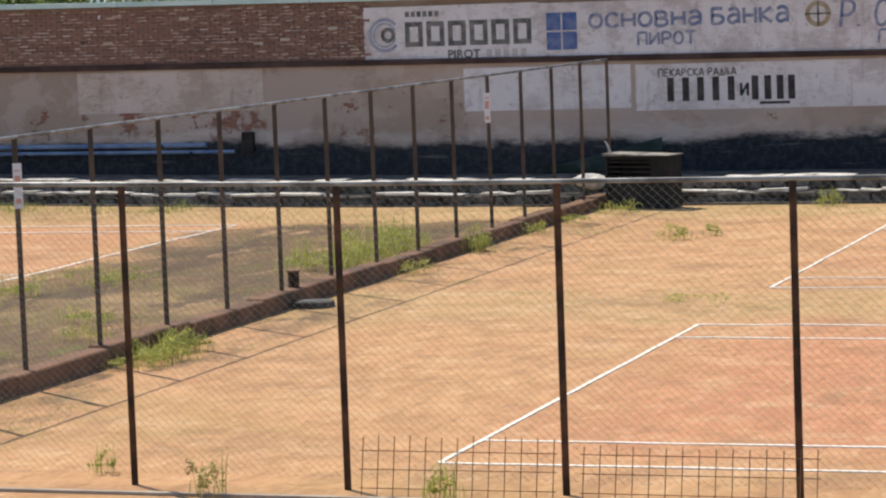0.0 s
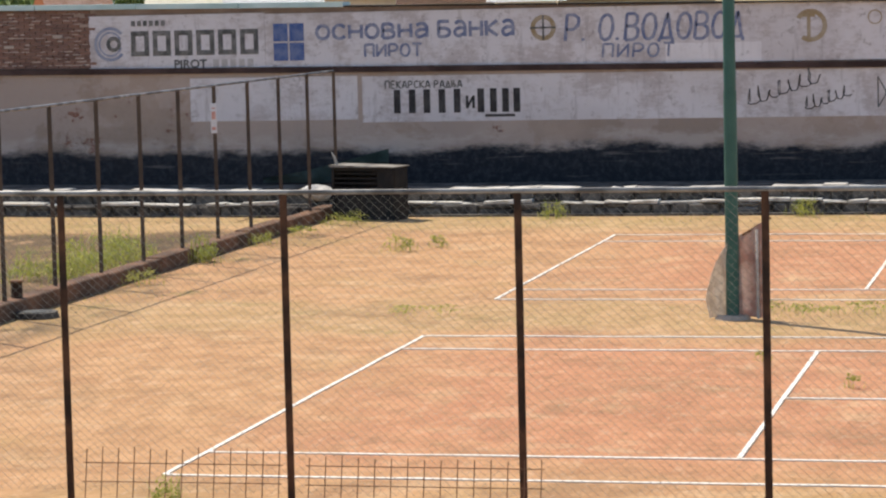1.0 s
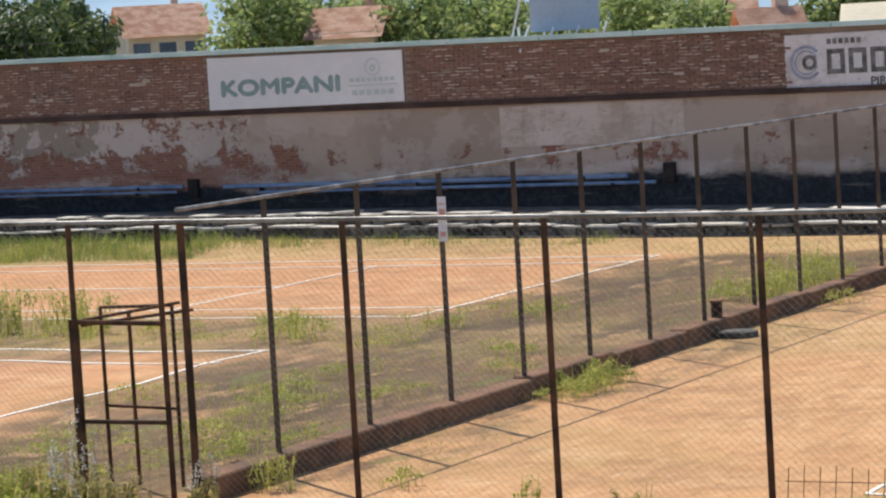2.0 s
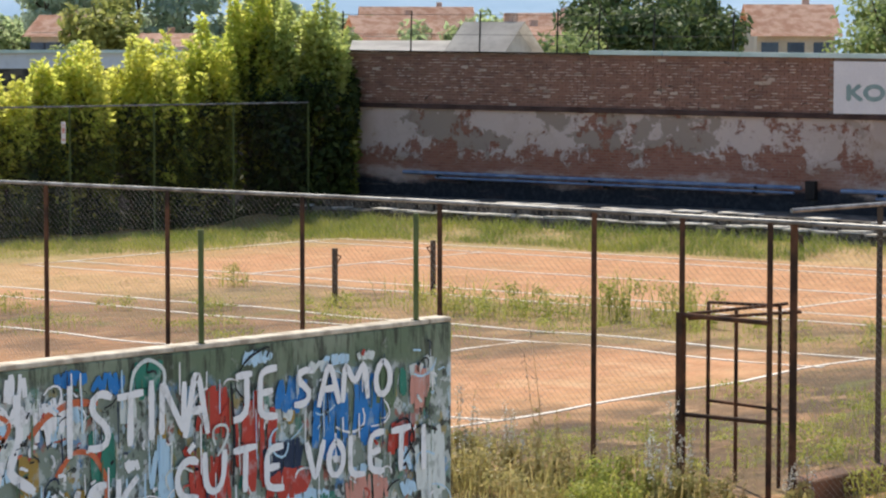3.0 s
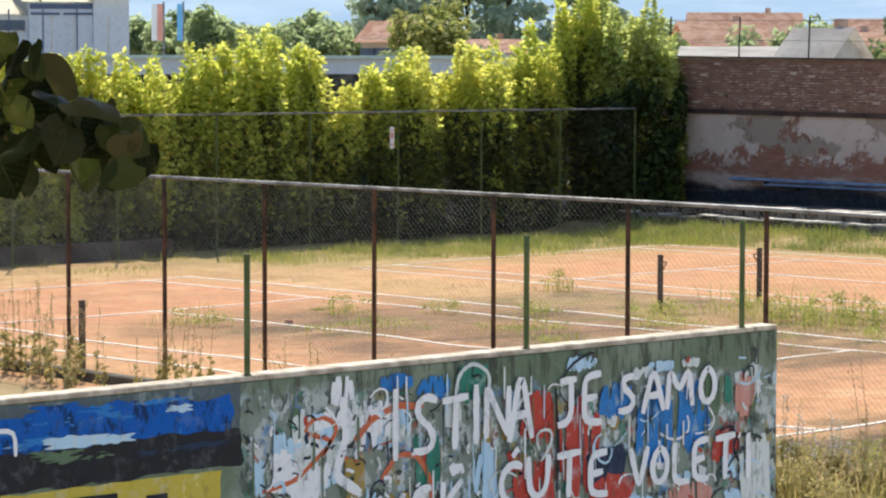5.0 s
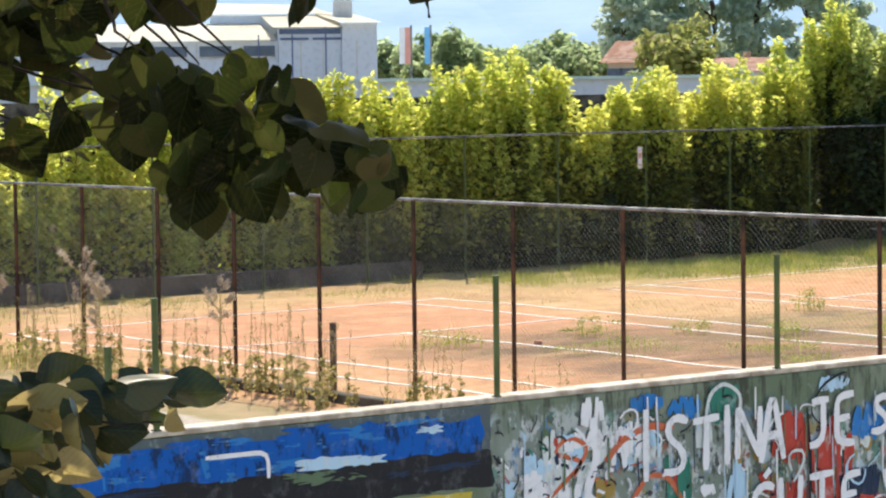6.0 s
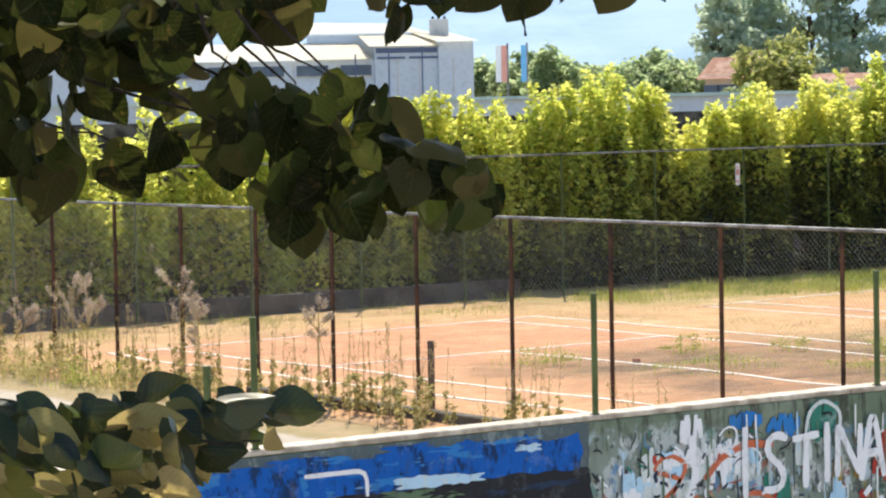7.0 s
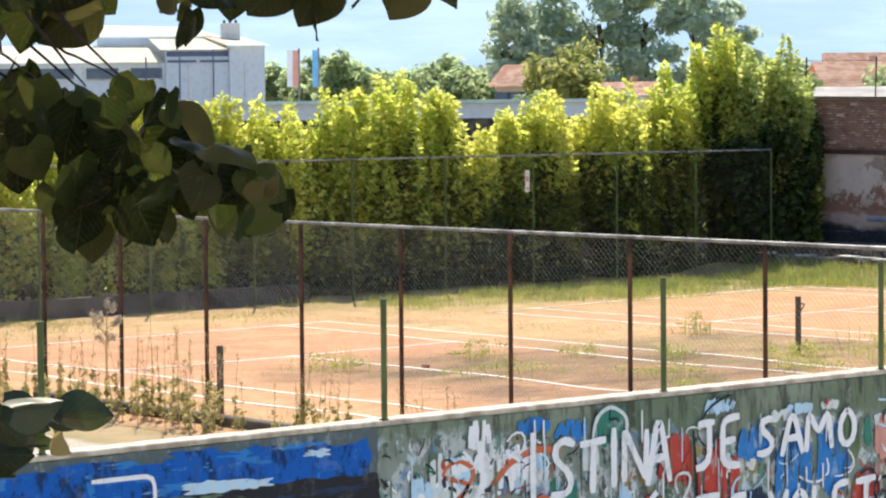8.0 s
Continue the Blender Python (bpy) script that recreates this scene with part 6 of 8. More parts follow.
for k, (x, y, h, s, c) in enumerate(((-6.35, 7.3, 0.38, 0.35, 120), (-6.1, 6.8, 0.3, 0.35, 100), (-6.3, 7.9, 0.4, 0.3, 120), (-6.2, 6.3, 0.28, 0.3, 80), (-6.55, 21.3, 0.55, 0.25, 130), (-6.5, 24.5, 0.3, 0.3, 60), (-6.3, 17.5, 0.3, 0.25, 50),
                                      (-7.6, 18.9, 0.6, 0.5, 110), (-8.1, 19.8, 0.75, 0.6, 130), (-7.7, 20.8, 0.6, 0.5, 110), (-8.6, 18.4, 0.6, 0.6, 120), (-7.5, 17.6, 0.6, 0.4, 110), (-8.3, 21.8, 0.7, 0.5, 120),
                                      (-3.4, 23.3, 0.35, 0.22, 60), (-2.8, 24.0, 0.28, 0.15, 40), (-6.2, 26.5, 0.25, 0.3, 60), (-6.0, 29.0, 0.3, 0.4, 80), (-1.9, 30.4, 0.4, 0.25, 60), (3.2, 30.5, 0.45, 0.25, 70), (6.5, 30.4, 0.4, 0.3, 70),
                                      (-21.2, 13.6, 0.5, 0.55, 120), (-20.4, 13.8, 0.75, 0.3, 110), (-19.4, 14.0, 0.7, 0.5, 130), (-22.3, 13.6, 0.55, 0.35, 110), (-23.6, 13.4, 0.6, 0.6, 120), (-24.8, 13.3, 0.5, 0.6, 100),
                                      (-21.9, 12.4, 0.4, 0.5, 90), (-18.6, 13.7, 0.6, 0.4, 100), (-17.0, 13.5, 0.3, 0.5, 70), (-14.6, 13.6, 0.55, 0.5, 120), (-13.9, 12.6, 0.5, 0.5, 110), (-28.8, 9.7, 0.3, 0.35, 70), (-29.8, 8.1, 0.4, 0.4, 90),
                                      (-27.2, 10.6, 0.35, 0.35, 80), (-25.2, 11.6, 0.35, 0.4, 80), (-30.0, 4.6, 0.5, 0.5, 90), (-30.8, 14.8, 0.5, 0.3, 70), (-10.5, 8.5, 0.25, 0.5, 80), (-11.8, 12.0, 0.3, 0.6, 90), (-9.2, 11.0, 0.3, 0.5, 90),
                                      (-8.2, 9.0, 0.25, 0.4, 70), (-9.5, 4.0, 0.25, 0.5, 80), (-11.2, 2.5, 0.2, 0.5, 70), (-12.2, 14.4, 0.4, 0.5, 90), (-10.8, 15.5, 0.3, 0.6, 80), (4.9, 13.7, 0.16, 0.5, 80), (6.1, 13.9, 0.14, 0.5, 60),
                                      (-0.6, 13.4, 0.12, 0.5, 60), (6.2, 6.4, 0.22, 0.08, 18), (6.9, 6.6, 0.35, 0.06, 18), (4.9, 8.6, 0.2, 0.08, 14), (-5.0, -0.2, 0.3, 0.2, 30), (-3.2, -0.9, 0.35, 0.12, 24), (0.7, -1.9, 0.4, 0.15, 40), (-1.6, -2.0, 0.45, 0.15, 50),
                                      (-6.4, -0.5, 0.5, 0.2, 60), (-11.2, -2.6, 0.6, 0.5, 200), (-10.4, -2.7, 0.65, 0.5, 240), (-9.6, -2.6, 0.6, 0.5, 240), (-8.9, -2.2, 0.5, 0.5, 220), (-8.2, -2.6, 0.6, 0.4, 220), (-7.5, -2.4, 0.5, 0.4, 200), (-10.0, -3.3, 0.55, 0.5, 200), (-8.8, -3.3, 0.5, 0.5, 200), (-11.0, -3.4, 0.55, 0.5, 200), (-7.8, -3.3, 0.5, 0.4, 180), (-9.0, 3.0, 0.3, 0.6, 130), (-8.4, 1.6, 0.3, 0.5, 130), (-10.4, 1.4, 0.25, 0.6, 120), (-9.8, 5.4, 0.3, 0.6, 120), (-10.8, 6.6, 0.3, 0.6, 120), (-9.3, -0.6, 0.25, 0.6, 100),
                                      (-10.6, -0.4, 0.25, 0.7, 110), (-8.6, 0.6, 0.2, 0.7, 90), (-11.8, 0.2, 0.2, 0.8, 90), (-12.6, 6.0, 0.2, 0.8, 90), (-9.0, 6.4, 0.2, 0.7, 90), (-7.8, 2.6, 0.22, 0.5, 80), (-12.0, 16.8, 0.25, 0.8, 90), (-16.0, 12.4, 0.2, 0.9, 90), (-18.2, 12.6, 0.25, 0.7, 90),
                                      (-37.5, -2.6, 0.6, 0.6, 150), (-36.2, -2.9, 0.5, 0.6, 150), (-35.0, -2.7, 0.6, 0.6, 160), (-33.8, -3.0, 0.5, 0.6, 160), (-32.6, -2.8, 0.55, 0.6, 160), (-31.5, -2.9, 0.5, 0.6, 150), (-30.3, -2.7, 0.5, 0.6, 150), (-29.2, -2.6, 0.4, 0.5, 120),
                                      (-25.0, 8.0, 0.3, 0.7, 120), (-22.8, 7.0, 0.25, 0.7, 110), (-27.0, 6.2, 0.3, 0.8, 120), (-24.0, 10.5, 0.3, 0.6, 110), (-21.0, 9.5, 0.25, 0.7, 110), (-20.0, 11.8, 0.35, 0.6, 120), (-23.0, 12.8, 0.4, 0.6, 130), (-26.0, 12.6, 0.35, 0.6, 120))):
    dry = y < -1.9 and k % 5 != 0
    h *= 1.3 if -25 < x < -16 and 12 < y < 15 else 1.0
    weed(x, y, h, s, c, 900 + k, "tuft of half-dry yellowish weeds by the fence" if dry else "tuft of fresh green weeds growing in the clay", TALL_WEED if dry else None)


def stalks(x, y, h, count, spread, seed, label, flower=None, green=0.4):
    """Tall weeds: thin stems with small side leaves and seed heads."""
    w = thing("tall_weed", label, "weed", "tall weeds", (x, y, 0))
    q = random.Random(seed)
    bm = bmesh.new()
    tips = []
    count = max(3, count * 7 // 10)
    for _ in range(count):
        a, r = q.uniform(0, math.tau), spread * 1.3 * math.sqrt(q.random())
        p = Vector((r * math.cos(a), r * math.sin(a), 0))
        hh = h * q.uniform(0.55, 1.08)
        lean = Vector((q.gauss(0, 0.08), q.gauss(0, 0.08), 0)) * hh
        bent(bm, [p, p + lean * 0.3 + Vector((0, 0, hh * 0.5)), p + lean + Vector((0, 0, hh))], 0.006, 0.0025, 4)
        tips.append((p, lean, hh))
    part("stalk", bm, STRAW, w)["kind"] = "stuff"
    low = [((p + l * u).to_tuple()[:2] + (hh * u,), (0.06, 0.06, 0.09)) for p, l, hh in tips for u in (0.15, 0.3, 0.45)]
    verts, faces = leaf_cloud(low, int(count * 34 * (0.4 + green)), 0.046, seed)
    soup("foliage", verts, faces, TALL_WEED if green > 0.3 else STRAW, w)["kind"] = "stuff"
    top = [((p + l * u).to_tuple()[:2] + (hh * u,), (0.045, 0.045, 0.07)) for p, l, hh in tips for u in (0.7, 0.85, 0.98)]
    verts, faces = leaf_cloud(top, count * 34, 0.016, seed + 1)
    soup("seed_head", verts, faces, flower or STRAW, w)["kind"] = "stuff"


PALE_FLOWER = leafy("pale_flower", (0.55, 0.53, 0.48), (0.7, 0.68, 0.62), (0.6, 0.58, 0.45), 0.2)
BROWN_HEAD = leafy("brown_seed", (0.36, 0.25, 0.18), (0.50, 0.37, 0.28), (0.55, 0.42, 0.34), 0.3)
for k, (x, y, h, c, s, fl, gr) in enumerate(((-10.5, -2.2, 1.0, 16, 0.45, PALE_FLOWER, 0.7), (-10.0, -2.5, 0.8, 14, 0.4, PALE_FLOWER, 0.8), (-9.6, -2.2, 0.7, 12, 0.3, None, 0.8), (-9.7, -2.0, 1.65, 3, 0.05, BROWN_HEAD, 0.1), (-9.1, -2.3, 0.8, 14, 0.4, None, 0.9),
                                             (-8.6, -2.5, 0.6, 14, 0.4, None, 0.9), (-7.95, -2.1, 1.0, 18, 0.25, PALE_FLOWER, 0.5), (-7.6, -2.4, 0.7, 12, 0.25, PALE_FLOWER, 0.8), (-7.2, -2.3, 0.5, 12, 0.3, None, 0.9), (-11.0, -2.4, 0.9, 12, 0.4, None, 0.8),
                                             (-6.5, -1.8, 0.55, 9, 0.2, PALE_FLOWER, 0.7), (-12.5, -2.3, 0.9, 12, 0.5, None, 0.6), (-14.5, -2.4, 0.8, 12, 0.5, None, 0.6), (-16.8, -2.3, 0.9, 12, 0.5, None, 0.5), (-19.0, -2.3, 1.0, 12, 0.5, None, 0.5),
                                             (-21.2, -2.2, 1.1, 12, 0.4, None, 0.6), (-22.0, -2.0, 1.2, 10, 0.35, None, 0.5), (-23.3, -2.4, 1.2, 14, 0.4, None, 0.6), (-24.3, -2.3, 1.4, 14, 0.4, None, 0.7), (-25.3, -2.4, 1.5, 15, 0.45, None, 0.7),
                                             (-26.1, -2.2, 1.6, 15, 0.4, None, 0.6), (-26.9, -2.3, 1.4, 12, 0.4, None, 0.6), (-28.0, -2.2, 1.1, 14, 0.5, None, 0.8), (-29.2, -2.2, 1.2, 16, 0.6, None, 0.9), (-30.4, -2.0, 1.3, 16, 0.5, None, 0.9),
                                             (-31.0, -2.2, 2.6, 5, 0.25, BROWN_HEAD, 0.2), (-31.8, -2.2, 1.3, 14, 0.5, None, 0.8), (-33.0, -2.0, 1.4, 14, 0.5, None, 0.8), (-34.8, -2.2, 2.5, 6, 0.4, BROWN_HEAD, 0.2), (-35.4, -2.0, 1.4, 14, 0.5, None, 0.8),
                                             (-36.8, -2.1, 2.2, 7, 0.4, BROWN_HEAD, 0.2), (-37.6, -2.0, 1.3, 14, 0.6, None, 0.8))):
    stalks(x, y, h, c, s, 1300 + k, "tall dry weeds with pale flower heads" if fl is PALE_FLOWER else ("tall brown withered weed" if fl is BROWN_HEAD else "tall half-dry weeds along the fence"), fl, gr)


def feathery(x, y, h, wide, seed):
    """A withered weed: one bare stem that forks near the top into fine feathery sprays."""
    w = thing("tall_weed", "tall withered weed with feathery pinkish seed sprays", "weed", "tall weeds", (x, y, 0))
    q = random.Random(seed)
    bm = bmesh.new()
    lean = Vector((q.gauss(0, 0.05), q.gauss(0, 0.05), 0)) * h
    stem = lambda u: lean * u * u + Vector((0, 0, h * u))
    bent(bm, [stem(u) for u in (0, 0.35, 0.7, 1.0)], 0.014, 0.004, 5)
    sprays = [(stem(u), 0.03) for u in (0.9, 0.95, 1.0)]
    for k in range(11):
        u = q.uniform(0.55, 0.95)
        a = q.uniform(0, math.tau)
        out = Vector((math.cos(a), math.sin(a), q.uniform(0.6, 1.5))) * wide * q.uniform(0.5, 1.0) * (1.25 - u * 0.5)
        p = stem(u)
        bent(bm, [p, p + out * 0.5 - Vector((0, 0, 0.02)), p + out], 0.006, 0.003, 4)
        sprays += [(p + out * v, 0.028 + 0.03 * v) for v in (0.55, 0.75, 0.92, 1.05)]
    part("stalk", bm, STRAW, w)
    verts, faces = leaf_cloud([(p.to_tuple(), (r, r, r * 1.4)) for p, r in sprays], 1500, 0.017, seed + 1)
    soup("seed_head", verts, faces, FEATHER, w)["kind"] = "stuff"


FEATHER = leafy("feathery_seed", (0.40, 0.31, 0.22), (0.55, 0.45, 0.33), (0.62, 0.52, 0.39), 0.4)
for k, (x, y, h, wide) in enumerate(((-36.36, -2.2, 1.12, 0.3), (-34.41, -2.2, 1.62, 0.5), (-34.38, -2.0, 1.36, 0.4), (-30.93, -2.1, 1.75, 0.45), (-30.54, -2.0, 1.39, 0.25), (-26.83, -2.1, 1.72, 0.25))):
    feathery(x, y, h, wide, 1500 + k)

# short grass, not to be counted
q = np.random.default_rng(8)
spots = []
for x0, x1, y0, y1, count, h in ((-44, 18, 29.0, 30.8, 600, 0.08), (-13, -7.2, -1, 27, 420, 0.10), (-40, -8, 11.8, 15.2, 420, 0.08), (-43, -40, 0, 30, 500, 0.12), (-43, -30, 27.8, 30.8, 2200, 0.26), (-43.5, -38.5, 13, 31, 2600, 0.24), (-30, -24, 29.2, 30.8, 500, 0.16), (-43.6, -41.2, -2, 15, 700, 0.16), (1, 20, 12, 14.8, 120, 0.04), (-6.6, -5.2, -1, 30, 160, 0.07)):
    for _ in range(count):
        x, y = q.uniform(x0, x1), q.uniform(y0, y1)
        if noise.noise(Vector((x * 0.6, y * 0.4, 3.0))) > 0.06:
            z = rise(x) * min(1.0, max(0.0, (y - 28.6) / 2.2))
            spots.append((x, y, z, h * q.uniform(0.4, 1.3), 6, 0.35))
verts, faces = blades(spots, 9)
tagged(soup("grass", verts, faces, WEED), "sparse short grass round the courts", "grass", kind="stuff")


spots = []
for x0, x1, y0, y1, count, h in ((-13.4, -7.1, -1, 28, 620, 0.09), (-31, -14, 3, 13, 420, 0.07), (-40, -12, 11.5, 15.6, 700, 0.08), (-43.6, -39.3, -2, 31, 900, 0.12), (-40, 18, 27.8, 30.8, 700, 0.09),
                                 (-6.6, -4.6, -1, 30, 200, 0.06), (-4.6, 18, 11.4, 15.0, 200, 0.05), (-6.5, 0, 0, 28, 130, 0.05), (-30, -14, -1.3, 0.2, 260, 0.14)):
    for _ in range(count):
        x, y = q.uniform(x0, x1), q.uniform(y0, y1)
        if noise.noise(Vector((x * 0.8, y * 0.45, 9.0))) > 0.12:
            spots.append((x, y, rise(x) * min(1.0, max(0.0, (y - 28.6) / 2.2)), h * q.uniform(0.35, 1.3), 7, 0.3))
verts, faces = blades(spots, 19, 0.7)
tagged(soup("dry_grass", verts, faces, STRAW), "short withered grass on the trodden earth", "grass", kind="stuff")

# lush grass along the hedge and the terrace in the corner
LUSH = leafy("lush_grass", (0.11, 0.17, 0.03), (0.22, 0.29, 0.055), (0.40, 0.40, 0.11), 0.5)
spots = []
for x0, x1, y0, y1, count, h in ((-43.5, -26, 28.3, 30.9, 2600, 0.30), (-43.5, -39.6, 19.0, 30.9, 2000, 0.21), (-26, -16, 29.6, 30.9, 350, 0.22)):
    for _ in range(count):
        x, y = q.uniform(x0, x1), q.uniform(y0, y1)
        if noise.noise(Vector((x * 0.6, y * 0.6, 5.0))) > -0.25:
            spots.append((x, y, rise(x) * min(1.0, max(0.0, (y - 28.6) / 2.2)), h * q.uniform(0.3, 1.2), 7, 0.3))
verts, faces = blades(spots, 29, 0.4)
tagged(soup("grass", verts, faces, LUSH), "lush green grass along the hedge and the terrace", "grass", kind="stuff")

# kerb under the near fence, and a lost brick on the court
bm = bmesh.new()
box(bm, -29.4, -22.6, -1.82, -1.62, -0.02, 0.15)
soften(bm, 0.02)
structure("fence_plinth", bm, worn("mossy_dark_concrete", (0.085, 0.075, 0.06), (0.16, 0.14, 0.11), 1.8, 20.0, 0.95, height=0.01), "low dark concrete plinth under the fence", "kerb")
bm = bmesh.new()
box(bm, -0.07, 0.07, -0.045, 0.045, 0.0, 0.08)
soften(bm, 0.012)
stray = tagged(new("brick", mesh_of("brick", bm, worn("pale_brick", (0.42, 0.20, 0.13), (0.52, 0.29, 0.2), 6.0, 40.0, 0.9))), "single reddish brick lying on the clay", "brick")
stray.location = (-29.1, 6.2, 0)
stray.rotation_euler.z = 0.6


# ======== lime branch in front of the balcony ========
def limb_leaf(seed, fold=0.0):
    """One heart-shaped leaf, tip down, with a folded midrib and a wavy blade."""
    g = random.Random(seed)
    rows = 8
    cup, curl, wave = g.uniform(0.05, 0.35) + fold * g.uniform(0.4, 1.0), g.uniform(-0.25, 0.45), g.uniform(0, 6)
    verts, faces = [], []
    for i in range(rows + 1):
        u = i / rows
        half = 0.54 * math.sin(math.pi * min(1.0, u * 0.92 + 0.08) ** 0.70) ** 0.85 * (1.0 if u < 0.9 else 0.8)
        half = max(half, 0.012 if i == rows else 0.10)
        lift = 0.14 * (1 - u) ** 3
        for j in range(-3, 4):
            v = j / 3
            x = half * v
            up = lift * abs(v) ** 1.5
            y = cup * abs(x) + curl * (u - 0.4) ** 2 + 0.03 * math.sin(7 * u + wave + 3 * v)
            verts.append((x, y, -u + up))
    for i in range(rows):
        for j in range(6):
            k = i * 7 + j
            faces.append((k, k + 1, k + 8, k + 7))
    me = bpy.data.meshes.new("leaf")
    me.from_pydata(verts, [], faces)
    for poly in me.polygons:
        poly.use_smooth = True
    return me


def lime_leaf_material(name, dark, light, dry, shine=0.12, through_it=0.18):
    n = Nodes(name)
    r = n.rnd()
    c = n.mix(n.step(r, 0.1, 0.9), dark, light)
    c = n.mix(n.step(n.math("FRACT", n.math("MULTIPLY", r, 7.7)), 0.7, 0.8), c, dry)
    p = n.obj()
    x, y, z = n.xyz(p)
    mid = n.math("SUBTRACT", 1.0, n.step(n.math("ABSOLUTE", x), 0.005, 0.02))
    c = n.mix(n.math("MULTIPLY", mid, 0.3), c, (0.10, 0.11, 0.04))
    rib = n.math("ABSOLUTE", n.math("SUBTRACT", n.math("FRACT", n.math("MULTIPLY", n.math("ADD", z, n.math("MULTIPLY", n.math("ABSOLUTE", x), 0.9)), 6.5)), 0.5))
    rib = n.math("SUBTRACT", 1.0, n.step(rib, 0.03, 0.12))
    c = n.mix(n.math("MULTIPLY", rib, 0.22), c, (0.085, 0.09, 0.035))
    c = n.mix(n.math("MULTIPLY", n.step(n.noise(p, 2.2, 5.0, 0.6), 0.45, 0.65), 0.35), c, dry)
    c = n.mix(n.math("MULTIPLY", n.step(n.noise(p, 6.0, 4.0), 0.62, 0.7), 0.6), c, (0.10, 0.06, 0.02))
    n.put(n.bsdf.inputs["Base Color"], c)
    n.bsdf.inputs["Roughness"].default_value = 0.5 - 0.3 * shine
    n.bsdf.inputs["Specular IOR Level"].default_value = shine
    tr = n.node("ShaderNodeBsdfTranslucent", Color=n.mix(0.22 if through_it < 0.3 else 0.12, c, (0.20, 0.25, 0.03)))
    mx = n.node("ShaderNodeMixShader")
    mx.inputs[0].default_value = through_it
    n.t.links.new(n.bsdf.outputs[0], mx.inputs[1])
    n.t.links.new(tr.outputs[0], mx.inputs[2])
    n.t.links.new(mx.outputs[0], n.t.nodes["Material Output"].inputs[0])
    return n.mat


# the shade on the upper branch is put into this near-black leaf colour
SHADED_LIME = lime_leaf_material("lime_leaf", (0.003, 0.0055, 0.002), (0.018, 0.027, 0.008), (0.038, 0.034, 0.013), 0.05, 0.30)
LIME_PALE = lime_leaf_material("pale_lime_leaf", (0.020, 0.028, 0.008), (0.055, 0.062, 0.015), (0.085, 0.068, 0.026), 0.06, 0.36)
# ochre undersides, brightened in colour as if sun shone through them
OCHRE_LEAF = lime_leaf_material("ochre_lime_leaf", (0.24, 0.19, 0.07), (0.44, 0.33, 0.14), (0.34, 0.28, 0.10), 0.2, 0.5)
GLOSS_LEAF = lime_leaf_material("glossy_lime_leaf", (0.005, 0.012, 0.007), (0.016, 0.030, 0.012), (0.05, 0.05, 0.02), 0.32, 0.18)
# yellow-green leaf with sunlight painted into its colour
LIT_LIME_LEAF = lime_leaf_material("lit_lime_leaf", (0.07, 0.10, 0.014), (0.17, 0.21, 0.025), (0.20, 0.20, 0.045), 0.2, 0.4)
ochre_meshes = [limb_leaf(80 + k, 0.6) for k in range(6)]
gloss_meshes = [limb_leaf(90 + k, 0.6) for k in range(6)]
lit_meshes = [limb_leaf(100 + k, 0.2) for k in range(4)]
for group, mat in ((ochre_meshes, OCHRE_LEAF), (gloss_meshes, GLOSS_LEAF), (lit_meshes, LIT_LIME_LEAF)):
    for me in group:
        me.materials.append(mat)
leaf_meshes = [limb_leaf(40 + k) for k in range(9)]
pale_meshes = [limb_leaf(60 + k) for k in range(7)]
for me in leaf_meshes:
    me.materials.append(SHADED_LIME)
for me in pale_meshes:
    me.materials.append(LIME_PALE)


TWIG = worn("dark_twig_bark", (0.022, 0.017, 0.013), (0.045, 0.034, 0.026), 20.0, 90.0, 0.9)


def before(az, el, dist):
    """A place in front of the balcony by bearing, height angle and distance."""
    a, e = radians(az), radians(el)
    return Vector(EYE) + Vector((-math.sin(a) * math.cos(e), math.cos(a) * math.cos(e), math.sin(e))) * dist


def inside(p, poly):
    hit = False
    for (x0, y0), (x1, y1) in zip(poly, poly[1:] + poly[:1]):
        if (y0 > p[1]) != (y1 > p[1]) and p[0] < (x1 - x0) * (p[1] - y0) / (y1 - y0) + x0:
            hit = not hit
    return hit


